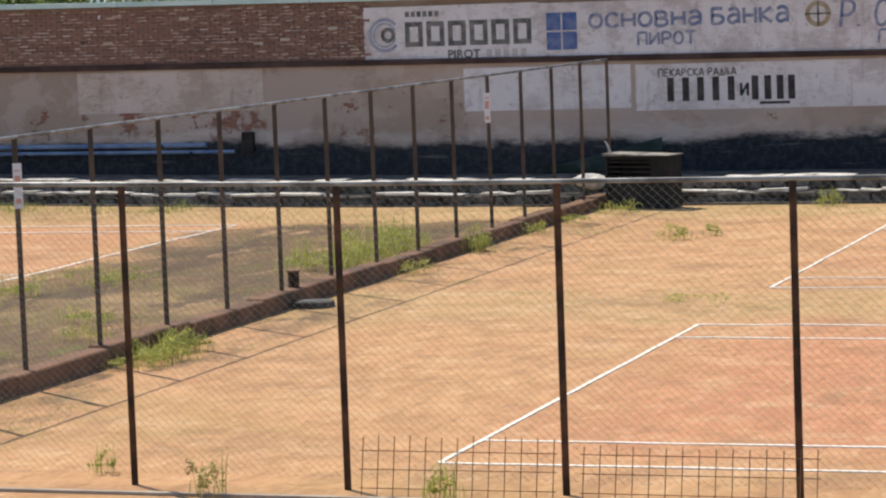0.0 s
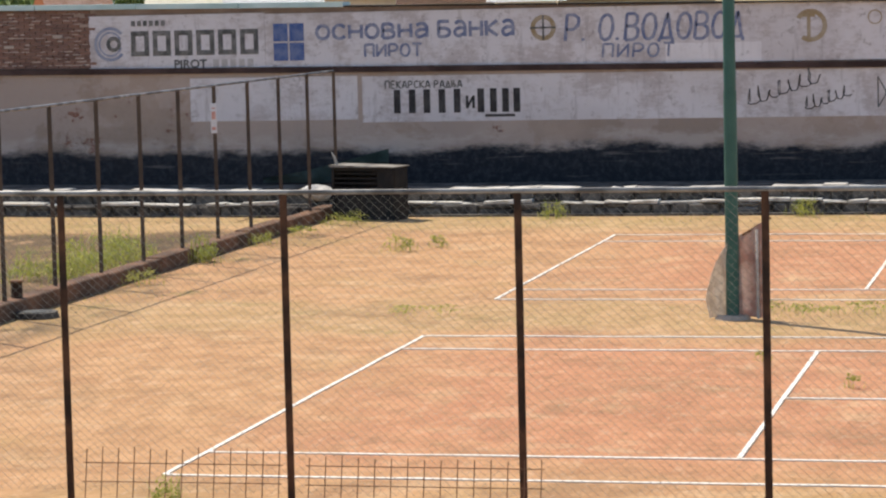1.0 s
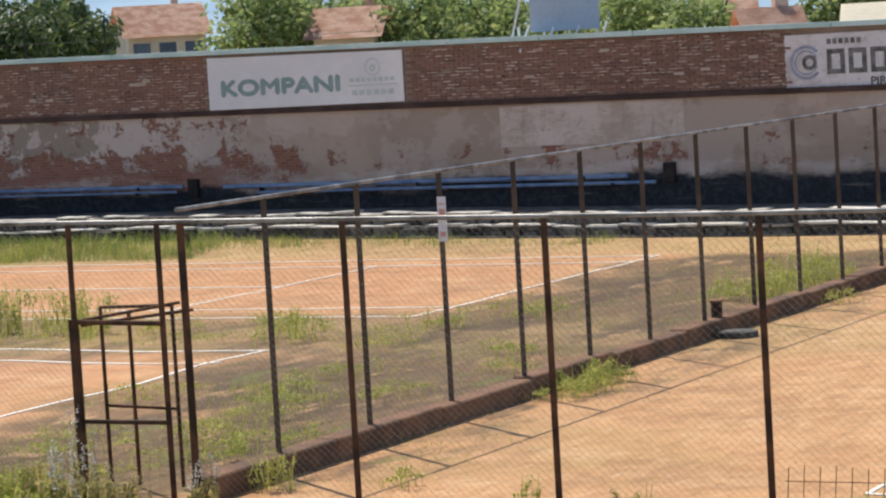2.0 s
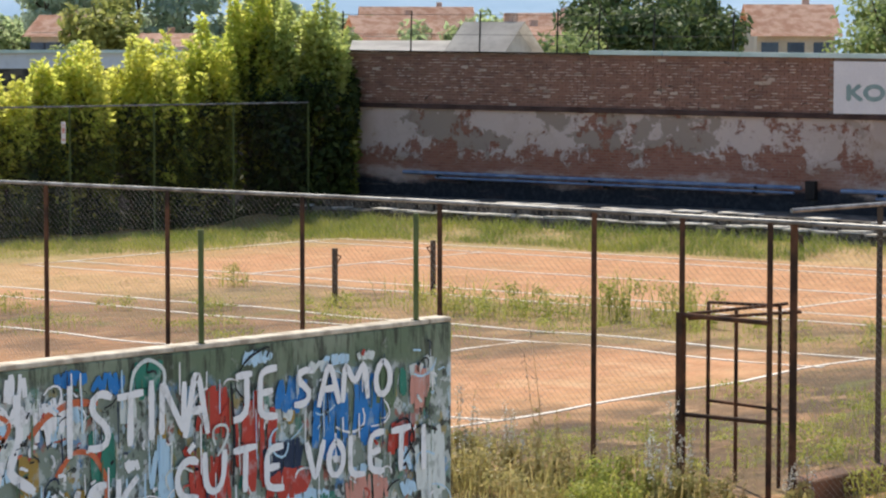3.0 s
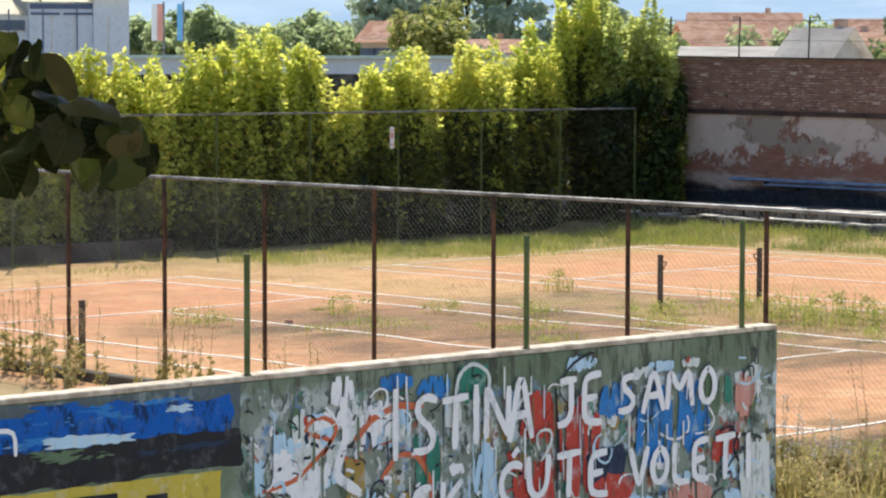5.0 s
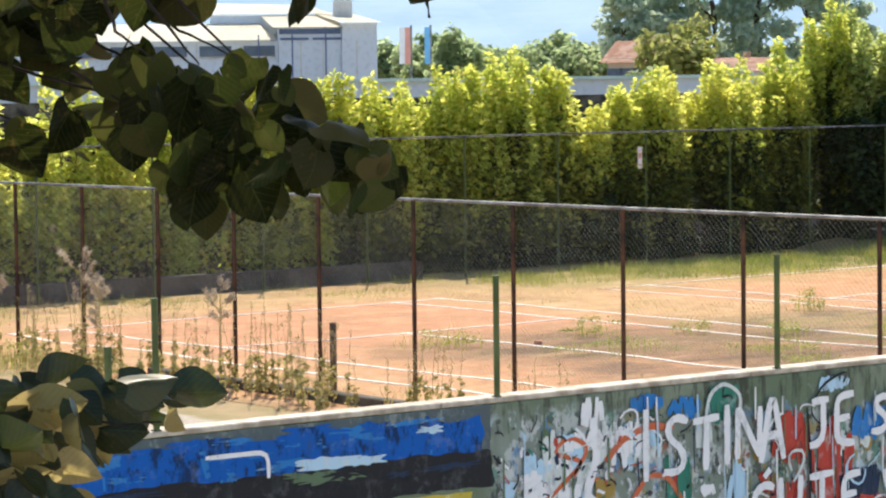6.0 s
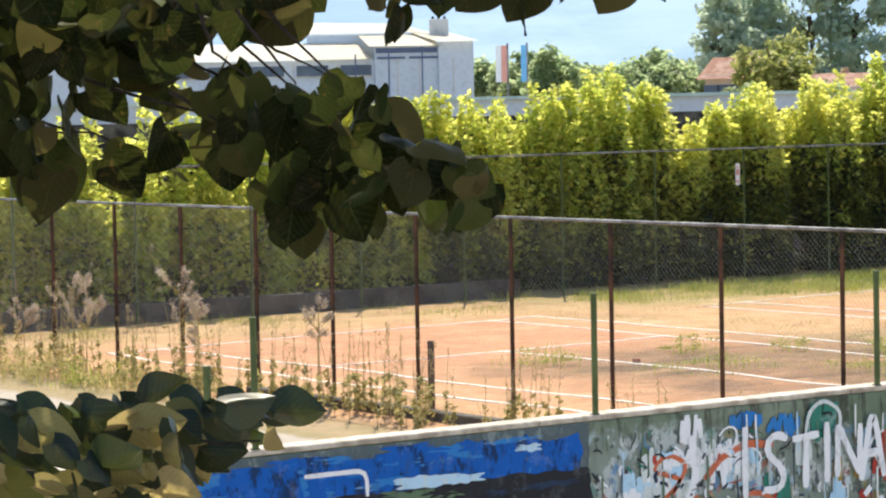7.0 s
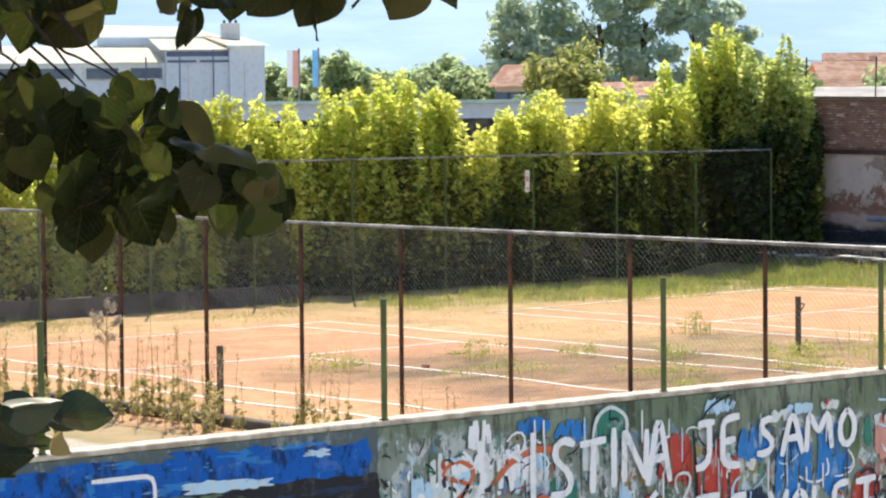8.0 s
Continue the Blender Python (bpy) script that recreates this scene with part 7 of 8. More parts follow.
def lime_branch(label, outline, twigs, count, dist, seed, size, swing=0.0, pale=0.15, spin=1.0, fresh=0.04, holes=()):
    """A leafy branch: twigs and hanging leaves inside an outline of bearings and height angles. fresh: share of leaves
    with sunlight in their colour.
    """
    g = random.Random(seed)
    b = thing("tree_branch", label, "branch", "lime branches", before(60, 0, dist))
    base = b.location.copy()
    for line in twigs:
        bm = bmesh.new()
        pts = []
        for p0, p1 in zip(line, line[1:]):
            for m in range(4):
                u = m / 4
                sway = 0.10 * math.sin(math.pi * u) * g.uniform(-1, 1)
                pts.append(before(p0[0] + (p1[0] - p0[0]) * u + sway, p0[1] + (p1[1] - p0[1]) * u + sway, p0[2] + (p1[2] - p0[2]) * u) - base)
        pts.append(before(*line[-1]) - base)
        bent(bm, pts, 0.0042, 0.0014, 6)
        part("twig", bm, TWIG, b)
    a0, a1 = min(p[0] for p in outline), max(p[0] for p in outline)
    e0, e1 = min(p[1] for p in outline), max(p[1] for p in outline)
    made = 0
    while made < count:
        p = (g.uniform(a0, a1), g.uniform(e0, e1))
        if not inside(p, outline) or any(math.hypot(p[0] - a, p[1] - e) < r for a, e, r in holes):
            continue
        made += 1
        sets = (ochre_meshes, gloss_meshes, lit_meshes) if swing else (pale_meshes, leaf_meshes, lit_meshes)
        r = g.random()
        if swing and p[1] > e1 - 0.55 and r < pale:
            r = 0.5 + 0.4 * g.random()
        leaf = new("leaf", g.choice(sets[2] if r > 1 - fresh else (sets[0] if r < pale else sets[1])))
        leaf.parent = b
        s = size * g.choice((g.uniform(0.45, 0.8), g.uniform(0.75, 1.2), g.uniform(0.8, 1.25)))
        at = before(p[0], p[1] + 0.42 * s / dist * 57.3, dist + g.uniform(-0.35, 0.35)) - base
        if swing:
            turn = (Matrix.Rotation(radians(p[0]) + g.gauss(0, 0.3), 3, "Z") @ Matrix.Rotation(g.gauss(swing, 0.38), 3, "Y") @ Matrix.Rotation(g.gauss(0, 0.35), 3, "X") @ Matrix.Rotation(g.gauss(0.0, 0.8), 3, "Z")).to_quaternion()
        else:
            turn = Euler((g.gauss(0.0, 0.6), g.gauss(swing, 0.6), radians(p[0]) + g.gauss(0, spin)))
        leaf.matrix_basis = Matrix.LocRotScale(at, turn, (s, s * 1.0, s * (1.25 if swing else 1.0)))
    return b


upper = [(64.5, 3.2), (56.9, 2.6), (56.6, 1.9), (58.2, 1.5), (59.4, 1.3), (59.0, 0.6), (57.8, 0.2), (56.4, 0.35), (55.4, 0.25), (54.6, -0.5), (53.9, -1.2), (53.3, -1.6), (52.95, -1.9), (53.3, -2.3), (54.6, -2.0), (56.0, -2.7), (57.0, -2.8), (58.0, -2.3),
         (58.6, -1.0), (60.0, 0.6), (64.5, 0.9)]
side = [(64.5, 1.0), (61.5, 0.8), (60.0, 0.4), (59.2, -0.8), (59.4, -1.8), (60.5, -1.6), (61.5, -1.5), (62.5, -2.0), (64.5, -1.8)]
twigs_up = [[(60.5, 3.0, 4.4), (59.6, 1.4, 4.4), (58.2, 0.5, 4.45), (57.2, 0.0, 4.45)], [(59.2, 2.8, 4.5), (58.4, 1.7, 4.5), (57.4, 0.8, 4.5), (56.6, 0.1, 4.5)], [(58.3, 2.0, 4.4), (57.3, 1.2, 4.4), (56.3, 0.7, 4.4)],
            [(64, 1.8, 4.6), (61.5, 0.8, 4.55), (59.0, 0.0, 4.5), (56.5, -0.6, 4.5), (54.5, -1.4, 4.45)], [(59.5, 0.4, 4.4), (58.4, -0.3, 4.4), (57.2, -0.4, 4.4)], [(63, 3.2, 4.6), (61.5, 2.0, 4.6), (60.0, 1.2, 4.6)], [(58.6, 2.9, 4.2), (58.0, 1.9, 4.2), (57.3, 1.0, 4.2), (56.9, 0.5, 4.2)], [(57.9, 2.6, 4.25), (57.2, 1.7, 4.25), (56.7, 1.2, 4.25), (56.1, 0.6, 4.25)], [(58.9, 2.2, 4.2), (58.6, 1.2, 4.2), (57.8, 0.6, 4.2)]]
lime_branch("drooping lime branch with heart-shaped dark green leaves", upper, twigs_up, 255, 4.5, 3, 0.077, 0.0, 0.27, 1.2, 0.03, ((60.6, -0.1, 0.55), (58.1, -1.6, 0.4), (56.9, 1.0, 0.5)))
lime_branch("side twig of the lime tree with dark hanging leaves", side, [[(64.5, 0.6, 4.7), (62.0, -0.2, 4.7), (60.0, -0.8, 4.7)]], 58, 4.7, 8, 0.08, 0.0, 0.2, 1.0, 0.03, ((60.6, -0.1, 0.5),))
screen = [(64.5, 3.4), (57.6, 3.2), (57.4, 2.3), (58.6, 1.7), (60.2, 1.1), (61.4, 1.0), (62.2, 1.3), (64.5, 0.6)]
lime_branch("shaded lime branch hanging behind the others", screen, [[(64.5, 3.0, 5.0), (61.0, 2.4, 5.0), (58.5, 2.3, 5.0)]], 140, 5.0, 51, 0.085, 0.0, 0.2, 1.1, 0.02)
fringe = [(58.0, 2.9), (49.2, 2.9), (49.2, 2.05), (50.5, 2.15), (52.2, 1.9), (53.2, 2.05), (54.4, 1.7), (55.3, 1.2), (56.3, 1.6), (58, 1.8)]
lime_branch("thin overhanging lime branch with a fringe of leaves", fringe, [[(60, 3.0, 4.5), (56, 2.75, 4.5), (52, 2.7, 4.5), (49.5, 2.5, 4.5)]], 30, 4.5, 12, 0.085, 0.0, 0.4)
lower = [(65, -6.1), (62.0, -6.1), (59.9, -6.2), (58.0, -6.15), (57.3, -6.5), (57.6, -6.9), (58.9, -6.95), (59.3, -7.7), (59.6, -8.4), (60.2, -9.4), (65, -9.4)]
lime_branch("low lime branch with sunlit heart-shaped leaves", lower, [[(65, -7.2, 4.1), (62, -6.9, 4.1), (59.5, -6.7, 4.1), (57.8, -6.8, 4.1)], [(65, -8.2, 4.1), (61.5, -8.0, 4.1), (59.6, -8.0, 4.1)]], 215, 4.1, 21, 0.056, -1.0, 0.46, 0.6, 0.07)

tip = [(54.0, -1.45), (53.1, -1.5), (52.75, -1.9), (53.0, -2.4), (53.7, -2.5), (54.0, -1.9)]
lime_branch("tip of the lime branch with yellow-green leaves painted as if sunlit", tip, [[(54.6, -1.3, 4.4), (53.8, -1.7, 4.35), (53.2, -1.8, 4.35)]], 12, 4.3, 35, 0.055, 0.0, 0.4, 0.9, 0.22)

# the crown above it, out of view, added to shade it
crown = thing("lime_tree", "spreading crown of the lime tree above the balcony", "tree", at=before(62, 20, 6.0))
blobs = [((g.uniform(-3.4, 2.6), g.uniform(-2.4, 3.2), g.uniform(0.5, 3.0)), (1.1, 1.1, 0.5)) for _ in range(26)]
verts, faces = leaf_cloud(blobs, 11000, 0.085, 77)
gap = before(61.5, -7.3, 4.1) - crown.location


def shades(v):
    """Whether a leaf at v keeps the sun from the low branch."""
    d = Vector(v) - gap
    return (d - SUN_TO * d.dot(SUN_TO)).length < 0.5


faces = [f for f in faces if not shades(verts[f[0]])]
soup("crown", verts, faces, DARK_LEAF, crown)
bm = bmesh.new()
bent(bm, [(-3.2, 2.0, 3.2), (-1.5, 1.0, 1.8), (0.2, -0.2, 0.4), (1.0, -1.0, -0.6)], 0.09, 0.02, 8)
part("limb", bm, BARK, crown)
foot = before(82, 0, 5.6)
foot.z = 0.0
base = crown.location.copy()
stem = [foot, foot + Vector((0.1, 0.05, 2.4)), foot + Vector((-0.05, 0.1, 5.0)), foot + Vector((0.1, 0.1, 7.6)), foot + Vector((0.2, 0.0, 9.4))]
bm = bmesh.new()
bent(bm, [p - base for p in stem], 0.21, 0.09, 12)
part("trunk", bm, BARK, crown)
for line in ((stem[2], before(72, 9, 5.2), before(65, 4.5, 4.7), before(61.5, 3.6, 4.5)), (stem[1] + Vector((0, 0, 1.2)), before(73, -4.5, 4.8), before(65, -6.8, 4.1)), (stem[3], before(70, 22, 6.0), before(62, 21, 6.0))):
    bm = bmesh.new()
    bent(bm, [p - base for p in line], 0.05, 0.008, 8)
    part("limb", bm, BARK, crown)


# ======== beyond the walls ========
def toward(az, dist, z=0.0):
    """A place seen from the balcony by its bearing."""
    a = radians(az)
    return Vector((EYE[0] - dist * math.sin(a), EYE[1] + dist * math.cos(a), z))


def house(az, dist, width, depth, eaves, ridge, turn, label, wall, roof, windows=3):
    p = toward(az, dist)
    h = thing("house", label, "house", "far houses", p)
    h.rotation_euler.z = radians(az + turn)
    bm = bmesh.new()
    box(bm, -width / 2, width / 2, 0, depth, 0, eaves)
    v = [bm.verts.new(q) for q in ((-width / 2, 0, eaves), (-width / 2, depth, eaves), (-width / 2, depth / 2, ridge - 0.2), (width / 2, 0, eaves), (width / 2, depth, eaves), (width / 2, depth / 2, ridge - 0.2))]
    bm.faces.new(v[:3])
    bm.faces.new(v[3:][::-1])
    part("wall", bm, wall, h)
    for s in (0, 1):
        bm = bmesh.new()
        y0, y1 = (-0.5, depth / 2) if s == 0 else (depth + 0.5, depth / 2)
        za = eaves - 0.25
        v = [bm.verts.new(q) for q in ((-width / 2 - 0.4, y0, za), (width / 2 + 0.4, y0, za), (width / 2 + 0.4, y1, ridge), (-width / 2 - 0.4, y1, ridge))]
        f = bm.faces.new(v)
        bmesh.ops.solidify(bm, geom=[f], thickness=0.18)
        part("roof", bm, roof, h)
    for k in range(windows):
        x = -width / 2 + width * (k + 0.5) / windows
        bm = bmesh.new()
        box(bm, x - 0.5, x + 0.5, -0.05, 0.03, eaves - 1.9, eaves - 0.6)
        pane = part("window", bm, GLASS, h)
        bm = bmesh.new()
        box(bm, x - 0.6, x + 0.6, -0.12, -0.055, eaves - 1.98, eaves - 1.9)
        part("sill", bm, SLAB, pane)
    bm = bmesh.new()
    box(bm, width * 0.2, width * 0.2 + 0.4, depth * 0.55, depth * 0.55 + 0.4, ridge - 0.6, ridge + 0.35)
    part("chimney", bm, ROOF_TILE, h)
    return h


house(32.9, 165, 4.6, 7, 6.2, 7.9, 8, "small yellow house with a red tiled roof behind trees", RENDER_WALL, ROOF_TILE)
house(41.0, 170, 4.6, 6, 6.0, 7.3, 10, "low house with a weathered orange tiled roof", RENDER_WALL, ROOF_TILE)
house(39.4, 110, 2.0, 2.6, 5.0, 6.1, -30, "shed with a pale grey corrugated roof", GREY_ROOF, GREY_ROOF, 0)
house(40.6, 210, 8.0, 7, 6.6, 8.6, 4, "distant house with a pale orange tiled roof", RENDER_WALL, ROOF_TILE)
house(38.1, 190, 5.0, 6, 6.2, 7.8, -6, "distant white house with a faded tiled roof", WHITE, ROOF_TILE)
house(38.2, 150, 2.6, 6, 5.6, 6.4, 14, "low house with a red tiled roof", RENDER_WALL, ROOF_TILE)
house(48.1, 170, 2.6, 5, 6.2, 7.3, -20, "distant house with an orange tiled roof among trees", RENDER_WALL, ROOF_TILE)
house(45.9, 160, 4.0, 6, 5.3, 6.1, 6, "distant low house with a dull red roof", RENDER_WALL, ROOF_TILE)
house(20.5, 80, 1.2, 1.2, 4.5, 5.1, 15, "small shed with a rusty tiled roof", RENDER_WALL, ROOF_TILE, 0)
house(21.5, 120, 2.2, 4, 5.4, 6.4, 0, "low house with an orange tiled roof", RENDER_WALL, ROOF_TILE)
house(29.3, 118, 2.6, 5, 5.3, 6.4, -10, "low house with an orange tiled roof between trees", RENDER_WALL, ROOF_TILE, 0)

# long boundary wall behind the hedge and a pale flat-roofed store
bm = bmesh.new()
box(bm, -51.3, -51.0, -20, 40, 0, 4.35)
structure("wall_hedge_side", bm, STONE, "dark boundary wall behind the hedge", "wall")
store = thing("storehouse", "long low pale storehouse with a flat roof behind the hedge", "storehouse", at=toward(51.0, 112))
store.rotation_euler.z = radians(52)
bm = bmesh.new()
box(bm, -30, 16, 0, 12, 0, 4.85)
part("wall", bm, HALL_WALL, store)
bm = bmesh.new()
box(bm, -30.2, 16.2, -0.2, 12.2, 4.85, 4.98)
part("roof_edge", bm, SHEET, store)

# white sports hall: a high block with a recessed bay, and a lower wing
hall = thing("hall", "large pale hall with a cream roof and dark windows", "hall", at=toward(53.25, 150))
hall.rotation_euler.z = radians(56)
HALL_BLUE = worn("blue_hall_trim", (0.075, 0.11, 0.22), (0.10, 0.14, 0.26), 0.6, 5.0, 0.5)


def hall_box(name, x0, x1, y0, y1, z0, z1, material, label="", bevel=0.03):
    bm = bmesh.new()
    box(bm, x0, x1, y0, y1, z0, z1)
    soften(bm, bevel)
    return part(name, bm, material, hall, label)


def hall_roof(corners, thick=0.16):
    bm = bmesh.new()
    bmesh.ops.solidify(bm, geom=[bm.faces.new([bm.verts.new(q) for q in corners])], thickness=thick)
    return part("roof", bm, HALL_ROOF, hall)


hall_box("gable_wall", -1.9, 0, 0, 14, 0, 8.1, HALL_WALL)
hall_box("bay_wall", -5.3, -1.9, 0.25, 14, 0, 7.86, HALL_WALL, "recessed panelled bay")
hall_box("back_wall", -9.0, -1.9, 5.0, 14, 0, 8.7, HALL_WALL)
hall_box("long_wall", -40, -5.3, 0.5, 14, 0, 7.22, HALL_WALL)
for x in (-1.1, -2.9, -4.1, -7.3, -9.7, -12.1, -14.5, -16.9):
    # upright joints between the wall panels
    y = 0.0 if x > -1.9 else (0.25 if x > -5.3 else 0.5)
    hall_box("panel_joint", x - 0.03, x + 0.03, y - 0.025, y + 0.01, 4.2, 7.1 if x < -5.3 else 7.2, GREY_ROOF, bevel=0.005)
hall_roof([(-40, 0.1, 7.24), (-5.4, 0.1, 7.24), (-6.3, 5.0, 8.25), (-40, 5.0, 8.25)])
hall_roof([(-5.6, -0.2, 7.9), (-1.75, -0.2, 7.9), (-2.4, 5.0, 8.65), (-6.2, 5.0, 8.65)])
hall_roof([(-1.95, -0.35, 8.12), (0.25, -0.35, 8.12), (-1.0, 7, 8.75), (-3.7, 7, 8.95)])
hall_roof([(-9.2, 4.8, 8.75), (-2.3, 4.8, 8.75), (-3.7, 9, 9.35), (-9.2, 9, 9.5)])
for x0, x1 in ((-11.94, -10.2), (-9.53, -7.82), (-7.18, -5.5), (-14.3, -12.6), (-16.7, -15.0)):
    pane = hall_box("window", x0, x1, 0.44, 0.56, 6.38, 6.94, GLASS, bevel=0.01)
    bm = bmesh.new()
    box(bm, (x0 + x1) / 2 - 0.03, (x0 + x1) / 2 + 0.03, 0.40, 0.436, 6.38, 6.94)
    part("mullion", bm, HALL_BLUE, pane)
    bm = bmesh.new()
    box(bm, x0 - 0.06, x1 + 0.06, 0.36, 0.435, 6.31, 6.375)
    part("sill", bm, SLAB, pane)
hall_box("stripe", -5.25, -1.95, 0.15, 0.26, 7.54, 7.82, HALL_BLUE, "dark blue fascia", 0.01)
hall_box("stripe", -5.2, -3.67, 0.17, 0.26, 7.22, 7.34, HALL_BLUE, "dark blue stripe", 0.01)
hall_box("stripe", -3.46, -1.92, 0.17, 0.26, 7.22, 7.34, HALL_BLUE, "dark blue stripe", 0.01)
for x0, z1 in ((-4.57, 7.5), (-2.78, 7.85), (-6.36, 7.5)):
    bm = bmesh.new()
    rod(bm, (x0, -0.5, 0), (x0, -0.5, z1), 0.05, 0.04, 8)
    part("mast", bm, HALL_BLUE, hall)
chimney = hall_box("chimney", -2.2, -1.15, 4.2, 5.2, 8.3, 9.45, GREY_ROOF)
for k in range(3):
    bm = bmesh.new()
    rod(bm, (-2.0 + 0.32 * k, 4.6, 9.45), (-2.0 + 0.32 * k, 4.6, 9.62), 0.09, 0.05, 8)
    part("vent", bm, BLACKENED, chimney)

for az, cols in ((52.75, ((0.78, 0.36, 0.28), (0.85, 0.82, 0.8))), (52.35, ((0.2, 0.5, 0.8), (0.2, 0.5, 0.8)))):
    p = toward(az, 130)
    flag = thing("flag", "banner hanging from a slim flagpole", "flag", "flags", p)
    flag.rotation_euler.z = radians(az)
    bm = bmesh.new()
    rod(bm, (0.45, 0, 0), (0.45, 0, 7.5), 0.05)
    part("pole", bm, RAIL, flag)
    for k, col in enumerate(cols):
        bm = bmesh.new()
        w = 0.27 if az > 52.5 else 0.13
        box(bm, 0.42 - w * (k + 1) * 0.98, 0.42 - w * k, -0.03, 0.0, 5.7, 7.4)
        part("cloth", bm, worn("banner_cloth", col, tuple(c * 0.85 for c in col), 1.0, 20.0, 0.8), flag)

# far trees; the farther ones have air haze painted into their leaf colour
g = random.Random(23)
far = []
for k in range(46):
    az = g.uniform(48.5, 53.0) if k < 34 else g.uniform(37.5, 44.0)
    far.append((az, g.uniform(210, 330), g.uniform(7.5, 10.5), g.uniform(3, 4.5), "round"))
for az, d, h, s, sh in ((51.7, 190, 9.3, 2.6, "round"), (46.9, 150, 9.6, 2.7, "round"), (47.9, 130, 6.2, 2.2, "round"), (46.1, 150, 6.6, 2.6, "round"), (45.2, 170, 7.0, 2.8, "round"),
                        (48.2, 200, 12.8, 4.6, "tall"), (47.4, 205, 14.6, 5.0, "tall"), (46.4, 205, 15.2, 5.0, "tall"), (45.4, 205, 15.4, 5.0, "tall"), (44.4, 205, 14.6, 4.6, "tall"),
                        (43.8, 210, 12.5, 4.0, "tall"), (37.5, 120, 7.4, 2.8, "round"), (36.9, 150, 9.6, 3.0, "round"), (36.0, 140, 9.4, 3.4, "round"), (35.2, 140, 9.4, 3.2, "round"), (36.4, 130, 9.0, 3.0, "round"), (34.7, 150, 9.8, 2.4, "round"), (37.0, 90, 5.3, 1.1, "round"),
                        (34.0, 85, 5.0, 0.9, "round"), (30.9, 120, 8.8, 3.0, "round"), (30.4, 125, 9.2, 4.0, "round"), (29.2, 130, 8.8, 4.0, "round"), (28.0, 120, 8.4, 3.4, "round"), (27.0, 125, 8.6, 3.6, "round"),
                        (26.0, 120, 7.8, 3.2, "round"), (25.0, 115, 7.6, 3.0, "round"), (23.6, 110, 8.2, 3.0, "round"), (22.7, 105, 8.0, 2.8, "round"), (21.8, 100, 7.0, 2.4, "round"), (19.4, 120, 8.0, 2.6, "round"),
                        (18.4, 120, 8.0, 2.8, "round"), (42.6, 130, 7.0, 2.6, "round"), (40.2, 170, 8.2, 3.2, "round"), (41.2, 190, 9.0, 3.8, "round"), (42.0, 200, 9.4, 3.8, "round"), (39.0, 170, 8.4, 3.4, "round")):
    far.append((az, d, h, s, sh))
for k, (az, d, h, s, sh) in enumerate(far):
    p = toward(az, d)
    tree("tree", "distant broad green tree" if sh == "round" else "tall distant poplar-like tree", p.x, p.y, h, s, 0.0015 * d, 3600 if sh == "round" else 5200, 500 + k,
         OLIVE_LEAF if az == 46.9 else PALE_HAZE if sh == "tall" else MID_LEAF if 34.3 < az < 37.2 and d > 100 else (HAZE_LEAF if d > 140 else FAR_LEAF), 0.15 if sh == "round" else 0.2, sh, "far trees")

# hills on the horizon, with blue air haze painted into their colour
def hill_material():
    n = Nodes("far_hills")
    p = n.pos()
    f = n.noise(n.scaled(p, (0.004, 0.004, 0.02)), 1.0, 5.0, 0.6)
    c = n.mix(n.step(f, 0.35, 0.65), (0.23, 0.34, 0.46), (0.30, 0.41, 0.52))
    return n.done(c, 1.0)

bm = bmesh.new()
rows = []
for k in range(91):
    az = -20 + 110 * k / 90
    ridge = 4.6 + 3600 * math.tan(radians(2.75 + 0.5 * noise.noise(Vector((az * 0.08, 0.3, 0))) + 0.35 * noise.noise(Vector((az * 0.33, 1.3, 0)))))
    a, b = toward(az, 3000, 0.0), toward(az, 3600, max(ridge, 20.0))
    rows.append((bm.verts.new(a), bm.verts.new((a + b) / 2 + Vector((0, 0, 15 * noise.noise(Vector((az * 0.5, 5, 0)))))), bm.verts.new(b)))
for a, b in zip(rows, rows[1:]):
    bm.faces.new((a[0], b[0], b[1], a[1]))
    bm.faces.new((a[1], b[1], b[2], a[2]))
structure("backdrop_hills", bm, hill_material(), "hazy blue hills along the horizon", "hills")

# low pale roofs just over the wall, and slim posts with wires on its top
for az0, az1, d, z0, z1, mat, lab in ((41.9, 39.0, 120, 4.9, 5.45, GREY_ROOF, "long low shed roof of faded pinkish sheets"), (44.5, 42.3, 135, 4.8, 5.5, GREY_ROOF, "low shed roof of pale sheets"),
                                      (18.95, 17.8, 75, 4.45, 5.05, HALL_ROOF, "small shed with a cream sheet roof"), (17.75, 15.7, 74, 4.4, 4.8, WHITE, "lean-to with white plastic sheets"),
                                      (15.9, 13.85, 84, 4.6, 5.3, ROOF_TILE, "shed with a faded pinkish roof"), (13.8, 12.0, 75, 4.4, 4.95, KERB, "brown board shed behind the long wall"),
                                      (11.95, 10.75, 74, 4.4, 4.9, WHITE, "small white outbuilding behind the long wall"), (10.7, 7.5, 76, 4.4, 4.9, KERB, "long brown outbuilding behind the wall")):
    a, b = toward(az0, d), toward(az1, d)
    shed = thing("shed", lab, "shed", "sheds behind the wall", (a + b) / 2)
    shed.rotation_euler.z = radians((az0 + az1) / 2)
    w = (a - b).length / 2
    bm = bmesh.new()
    box(bm, -w, w, 0, 5, 0, z0)
    part("wall", bm, RENDER_WALL, shed)
    bm = bmesh.new()
    v = [bm.verts.new(q) for q in ((-w - 0.3, -0.4, z0), (w + 0.3, -0.4, z0), (w + 0.3, 5, z1), (-w - 0.3, 5, z1))]
    bmesh.ops.solidify(bm, geom=[bm.faces.new(v)], thickness=0.1)
    part("roof", bm, mat, shed)

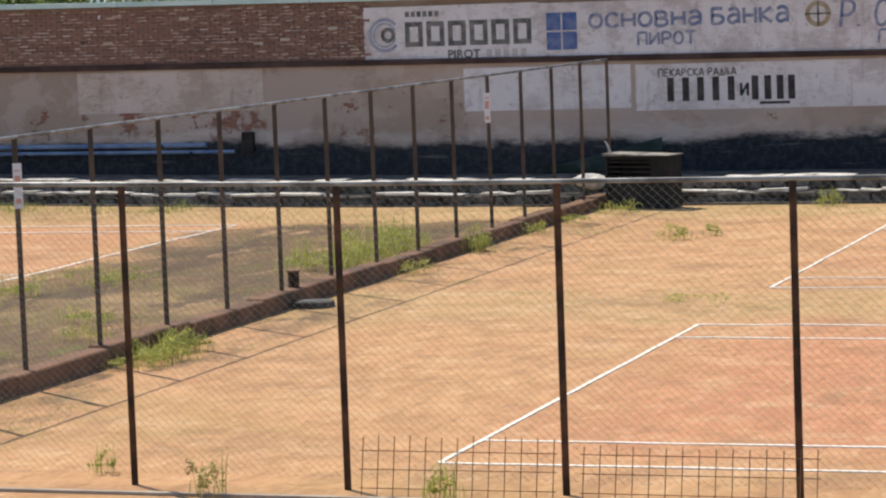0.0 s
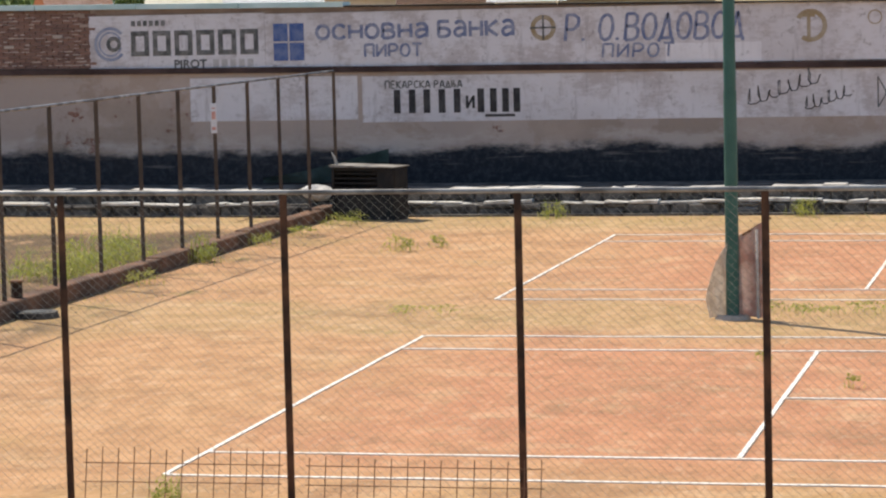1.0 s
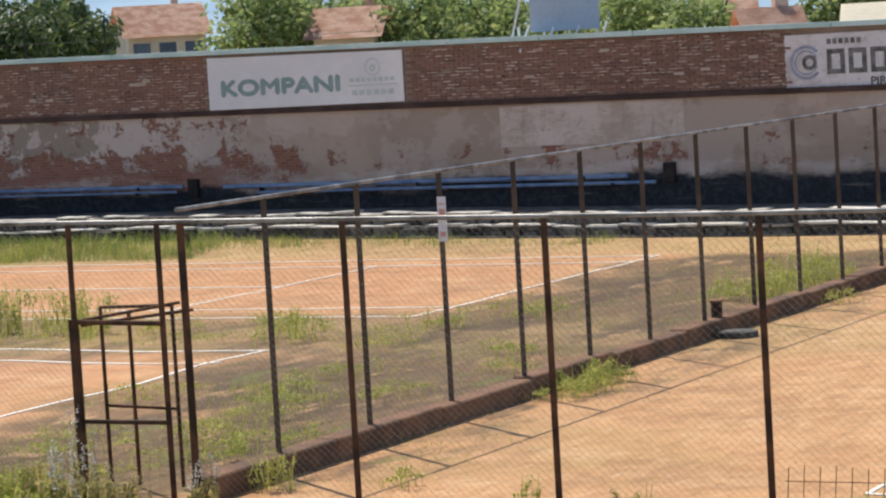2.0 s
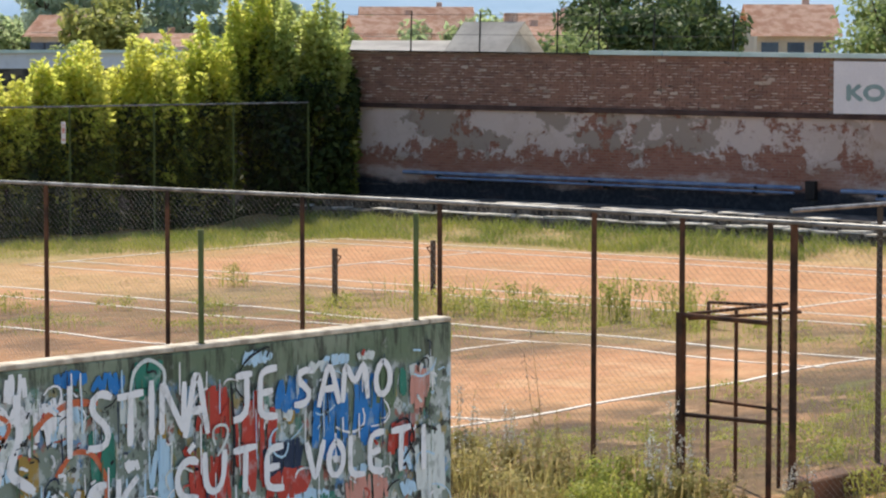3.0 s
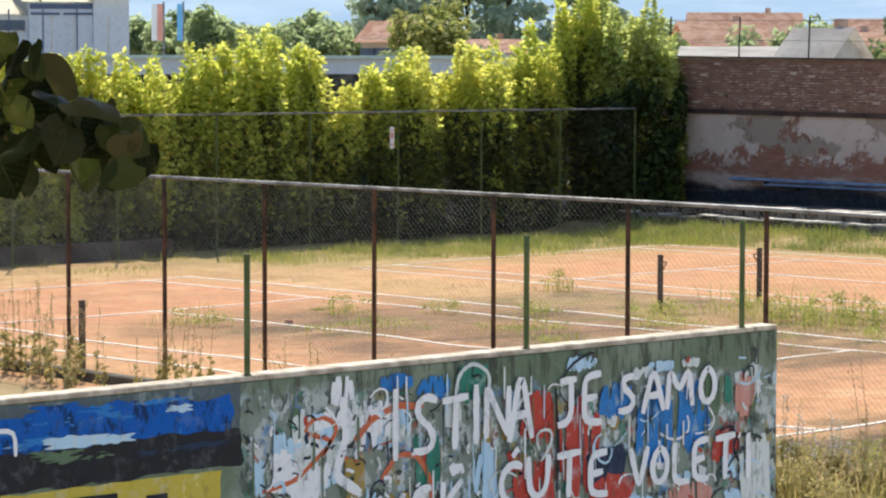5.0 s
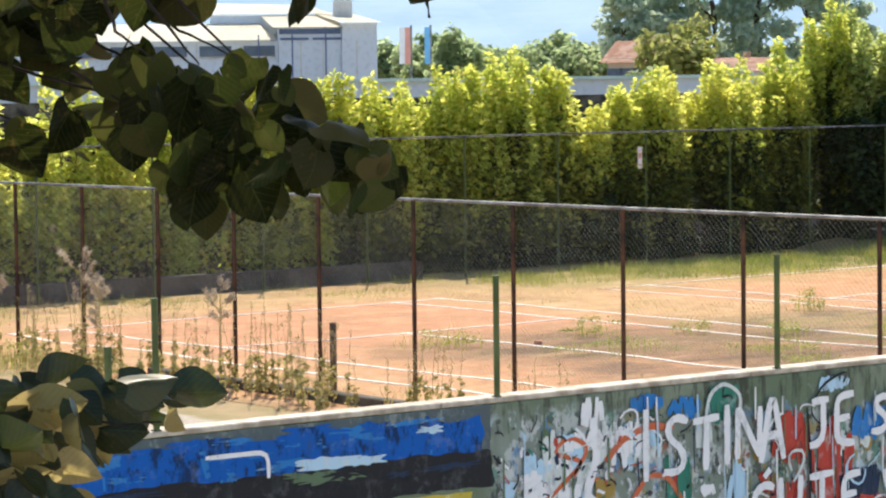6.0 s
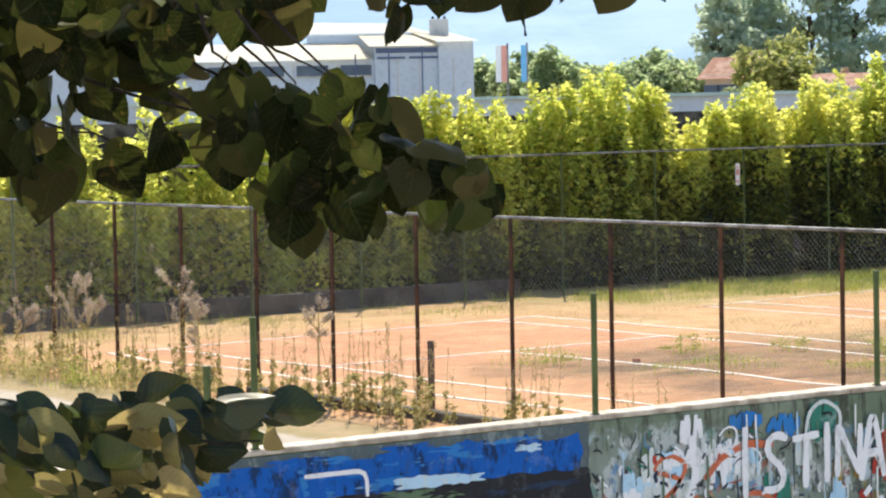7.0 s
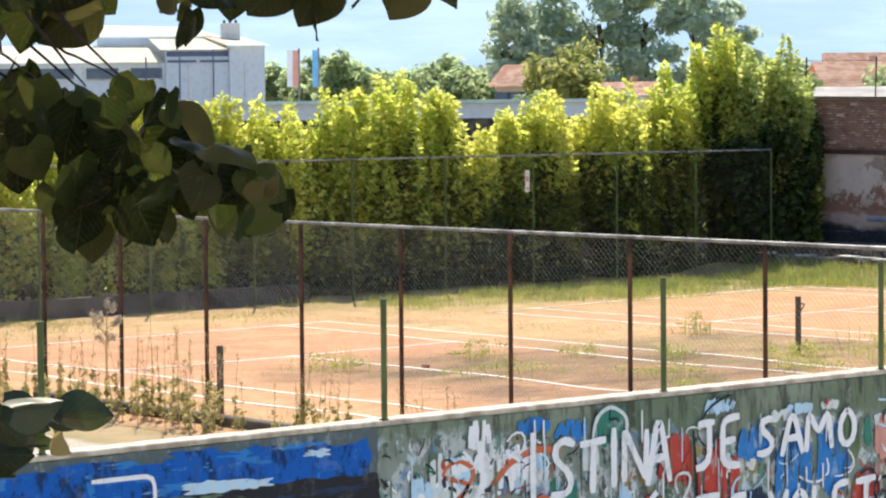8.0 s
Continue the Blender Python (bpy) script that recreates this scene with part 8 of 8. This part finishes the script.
wall_fence = thing("wire_fence", "thin dark posts with wires along the top of the wall", "fence")
last = None
for x in (-45, -42.4, -39.9, -37.2, -35.8, -34.0, -31.5):
    z = wall_top(x)
    bm = bmesh.new()
    rod(bm, (x, WALL_Y + 0.2, z), (x + 0.04, WALL_Y + 0.2, z + 1.15), 0.022)
    part("post", bm, BLACKENED, wall_fence)
    if last is not None:
        for dz in (0.5, 1.05):
            bm = bmesh.new()
            rod(bm, (last, WALL_Y + 0.2, wall_top(last) + dz), (x, WALL_Y + 0.2, z + dz), 0.006, n=4)
            part("wire", bm, BLACKENED, wall_fence)
    last = x

board = thing("billboard", "pale grey back of a billboard on a white steel trestle", "billboard", at=toward(24.75, 66))
board.rotation_euler.z = radians(26)
bm = bmesh.new()
box(bm, -0.82, 0.82, 0, 0.06, 4.75, 7.2)
part("panel", bm, worn("grey_blue_panel", (0.40, 0.48, 0.58), (0.36, 0.44, 0.54), 0.6, 10.0, 0.7), board)
for x in (-1.1, -0.5, 0.1, 0.75):
    for a, b in (((x, 0.1, 0), (x, 0.1, 4.9)), ((x, -0.25, 4.3), (x + 0.25, 0.05, 4.9))):
        bm = bmesh.new()
        rod(bm, a, b, 0.03)
        part("strut", bm, WHITE, board)
bm = bmesh.new()
rod(bm, (-1.35, 0.0, 4.3), (-0.95, 0.0, 5.9), 0.03)
part("strut", bm, WHITE, board)


# ======== bricks of the upper wall ========
def brick_row(z):
    x = WX0 + (0.13 if round(z / 0.077) % 2 else 0.0)
    while x < -13.1:
        if not (-28.5 < x < -22.75):
            yield x
        x += 0.262


def brick_mesh():
    bm = bmesh.new()
    v = box(bm, 0, 0.25, 0, 0.05, 0, 0.065)
    bmesh.ops.bevel(bm, geom=[e for e in bm.edges if all(w.co.y < 0.01 for w in e.verts)], offset=0.006, segments=1, affect="EDGES")
    return mesh_of("brick", bm, BRICK_PIECE)


rng = random.Random(31)
one = brick_mesh()
tv, tf = [], []
z = 0.0
while z < 1.32:
    for x in brick_row(z):
        zz = wall_ledge(x) + 0.07 + z
        if zz + 0.066 > wall_top(x):
            continue
        y = WALL_Y - 0.004 - rng.uniform(0, 0.008)
        if x > -17.6:
            b = new("brick", one)
            b.location = (x, y, zz)
            b.parent = wall_back
        elif rng.random() > 0.02:
            k = len(tv)
            tv += [(x + a, y + c, zz + d) for c in (0.0, 0.05) for a, d in ((0, 0), (0.25, 0), (0.25, 0.065), (0, 0.065))]
            tf += [(k, k + 1, k + 2, k + 3), (k, k + 4, k + 5, k + 1), (k + 1, k + 5, k + 6, k + 2), (k + 2, k + 6, k + 7, k + 3), (k + 3, k + 7, k + 4, k)]
    z += 0.077
ob = soup("bricks", tv, tf, BRICK, wall_back, "weathered red bricks")
ob["kind"] = "stuff"

# smears of pale mortar left in the joints
tv, tf = [], []
for _ in range(1250):
    x = rng.uniform(-45, -13.2)
    if -28.5 < x < -22.5:
        continue
    row = rng.randrange(1, 17)
    zz = wall_ledge(x) + 0.07 + 0.077 * row - 0.014
    w, h = rng.uniform(0.05, 0.24), rng.uniform(0.014, 0.034)
    y = WALL_Y - 0.016
    k = len(tv)
    tv += [(x, y, zz), (x + w, y, zz + rng.uniform(-0.004, 0.004)), (x + w * 0.95, y, zz + h), (x + w * 0.06, y, zz + h * 0.8), (x, y + 0.02, zz), (x + w, y + 0.02, zz), (x + w, y + 0.02, zz + h), (x, y + 0.02, zz + h)]
    tf += [(k, k + 1, k + 2, k + 3), (k + 3, k + 2, k + 6, k + 7), (k, k + 4, k + 5, k + 1)]
ob = soup("mortar_smear", tv, tf, worn("pale_mortar", (0.50, 0.42, 0.36), (0.40, 0.32, 0.27), 3.0, 30.0, 0.95), wall_back)
ob["kind"] = "stuff"
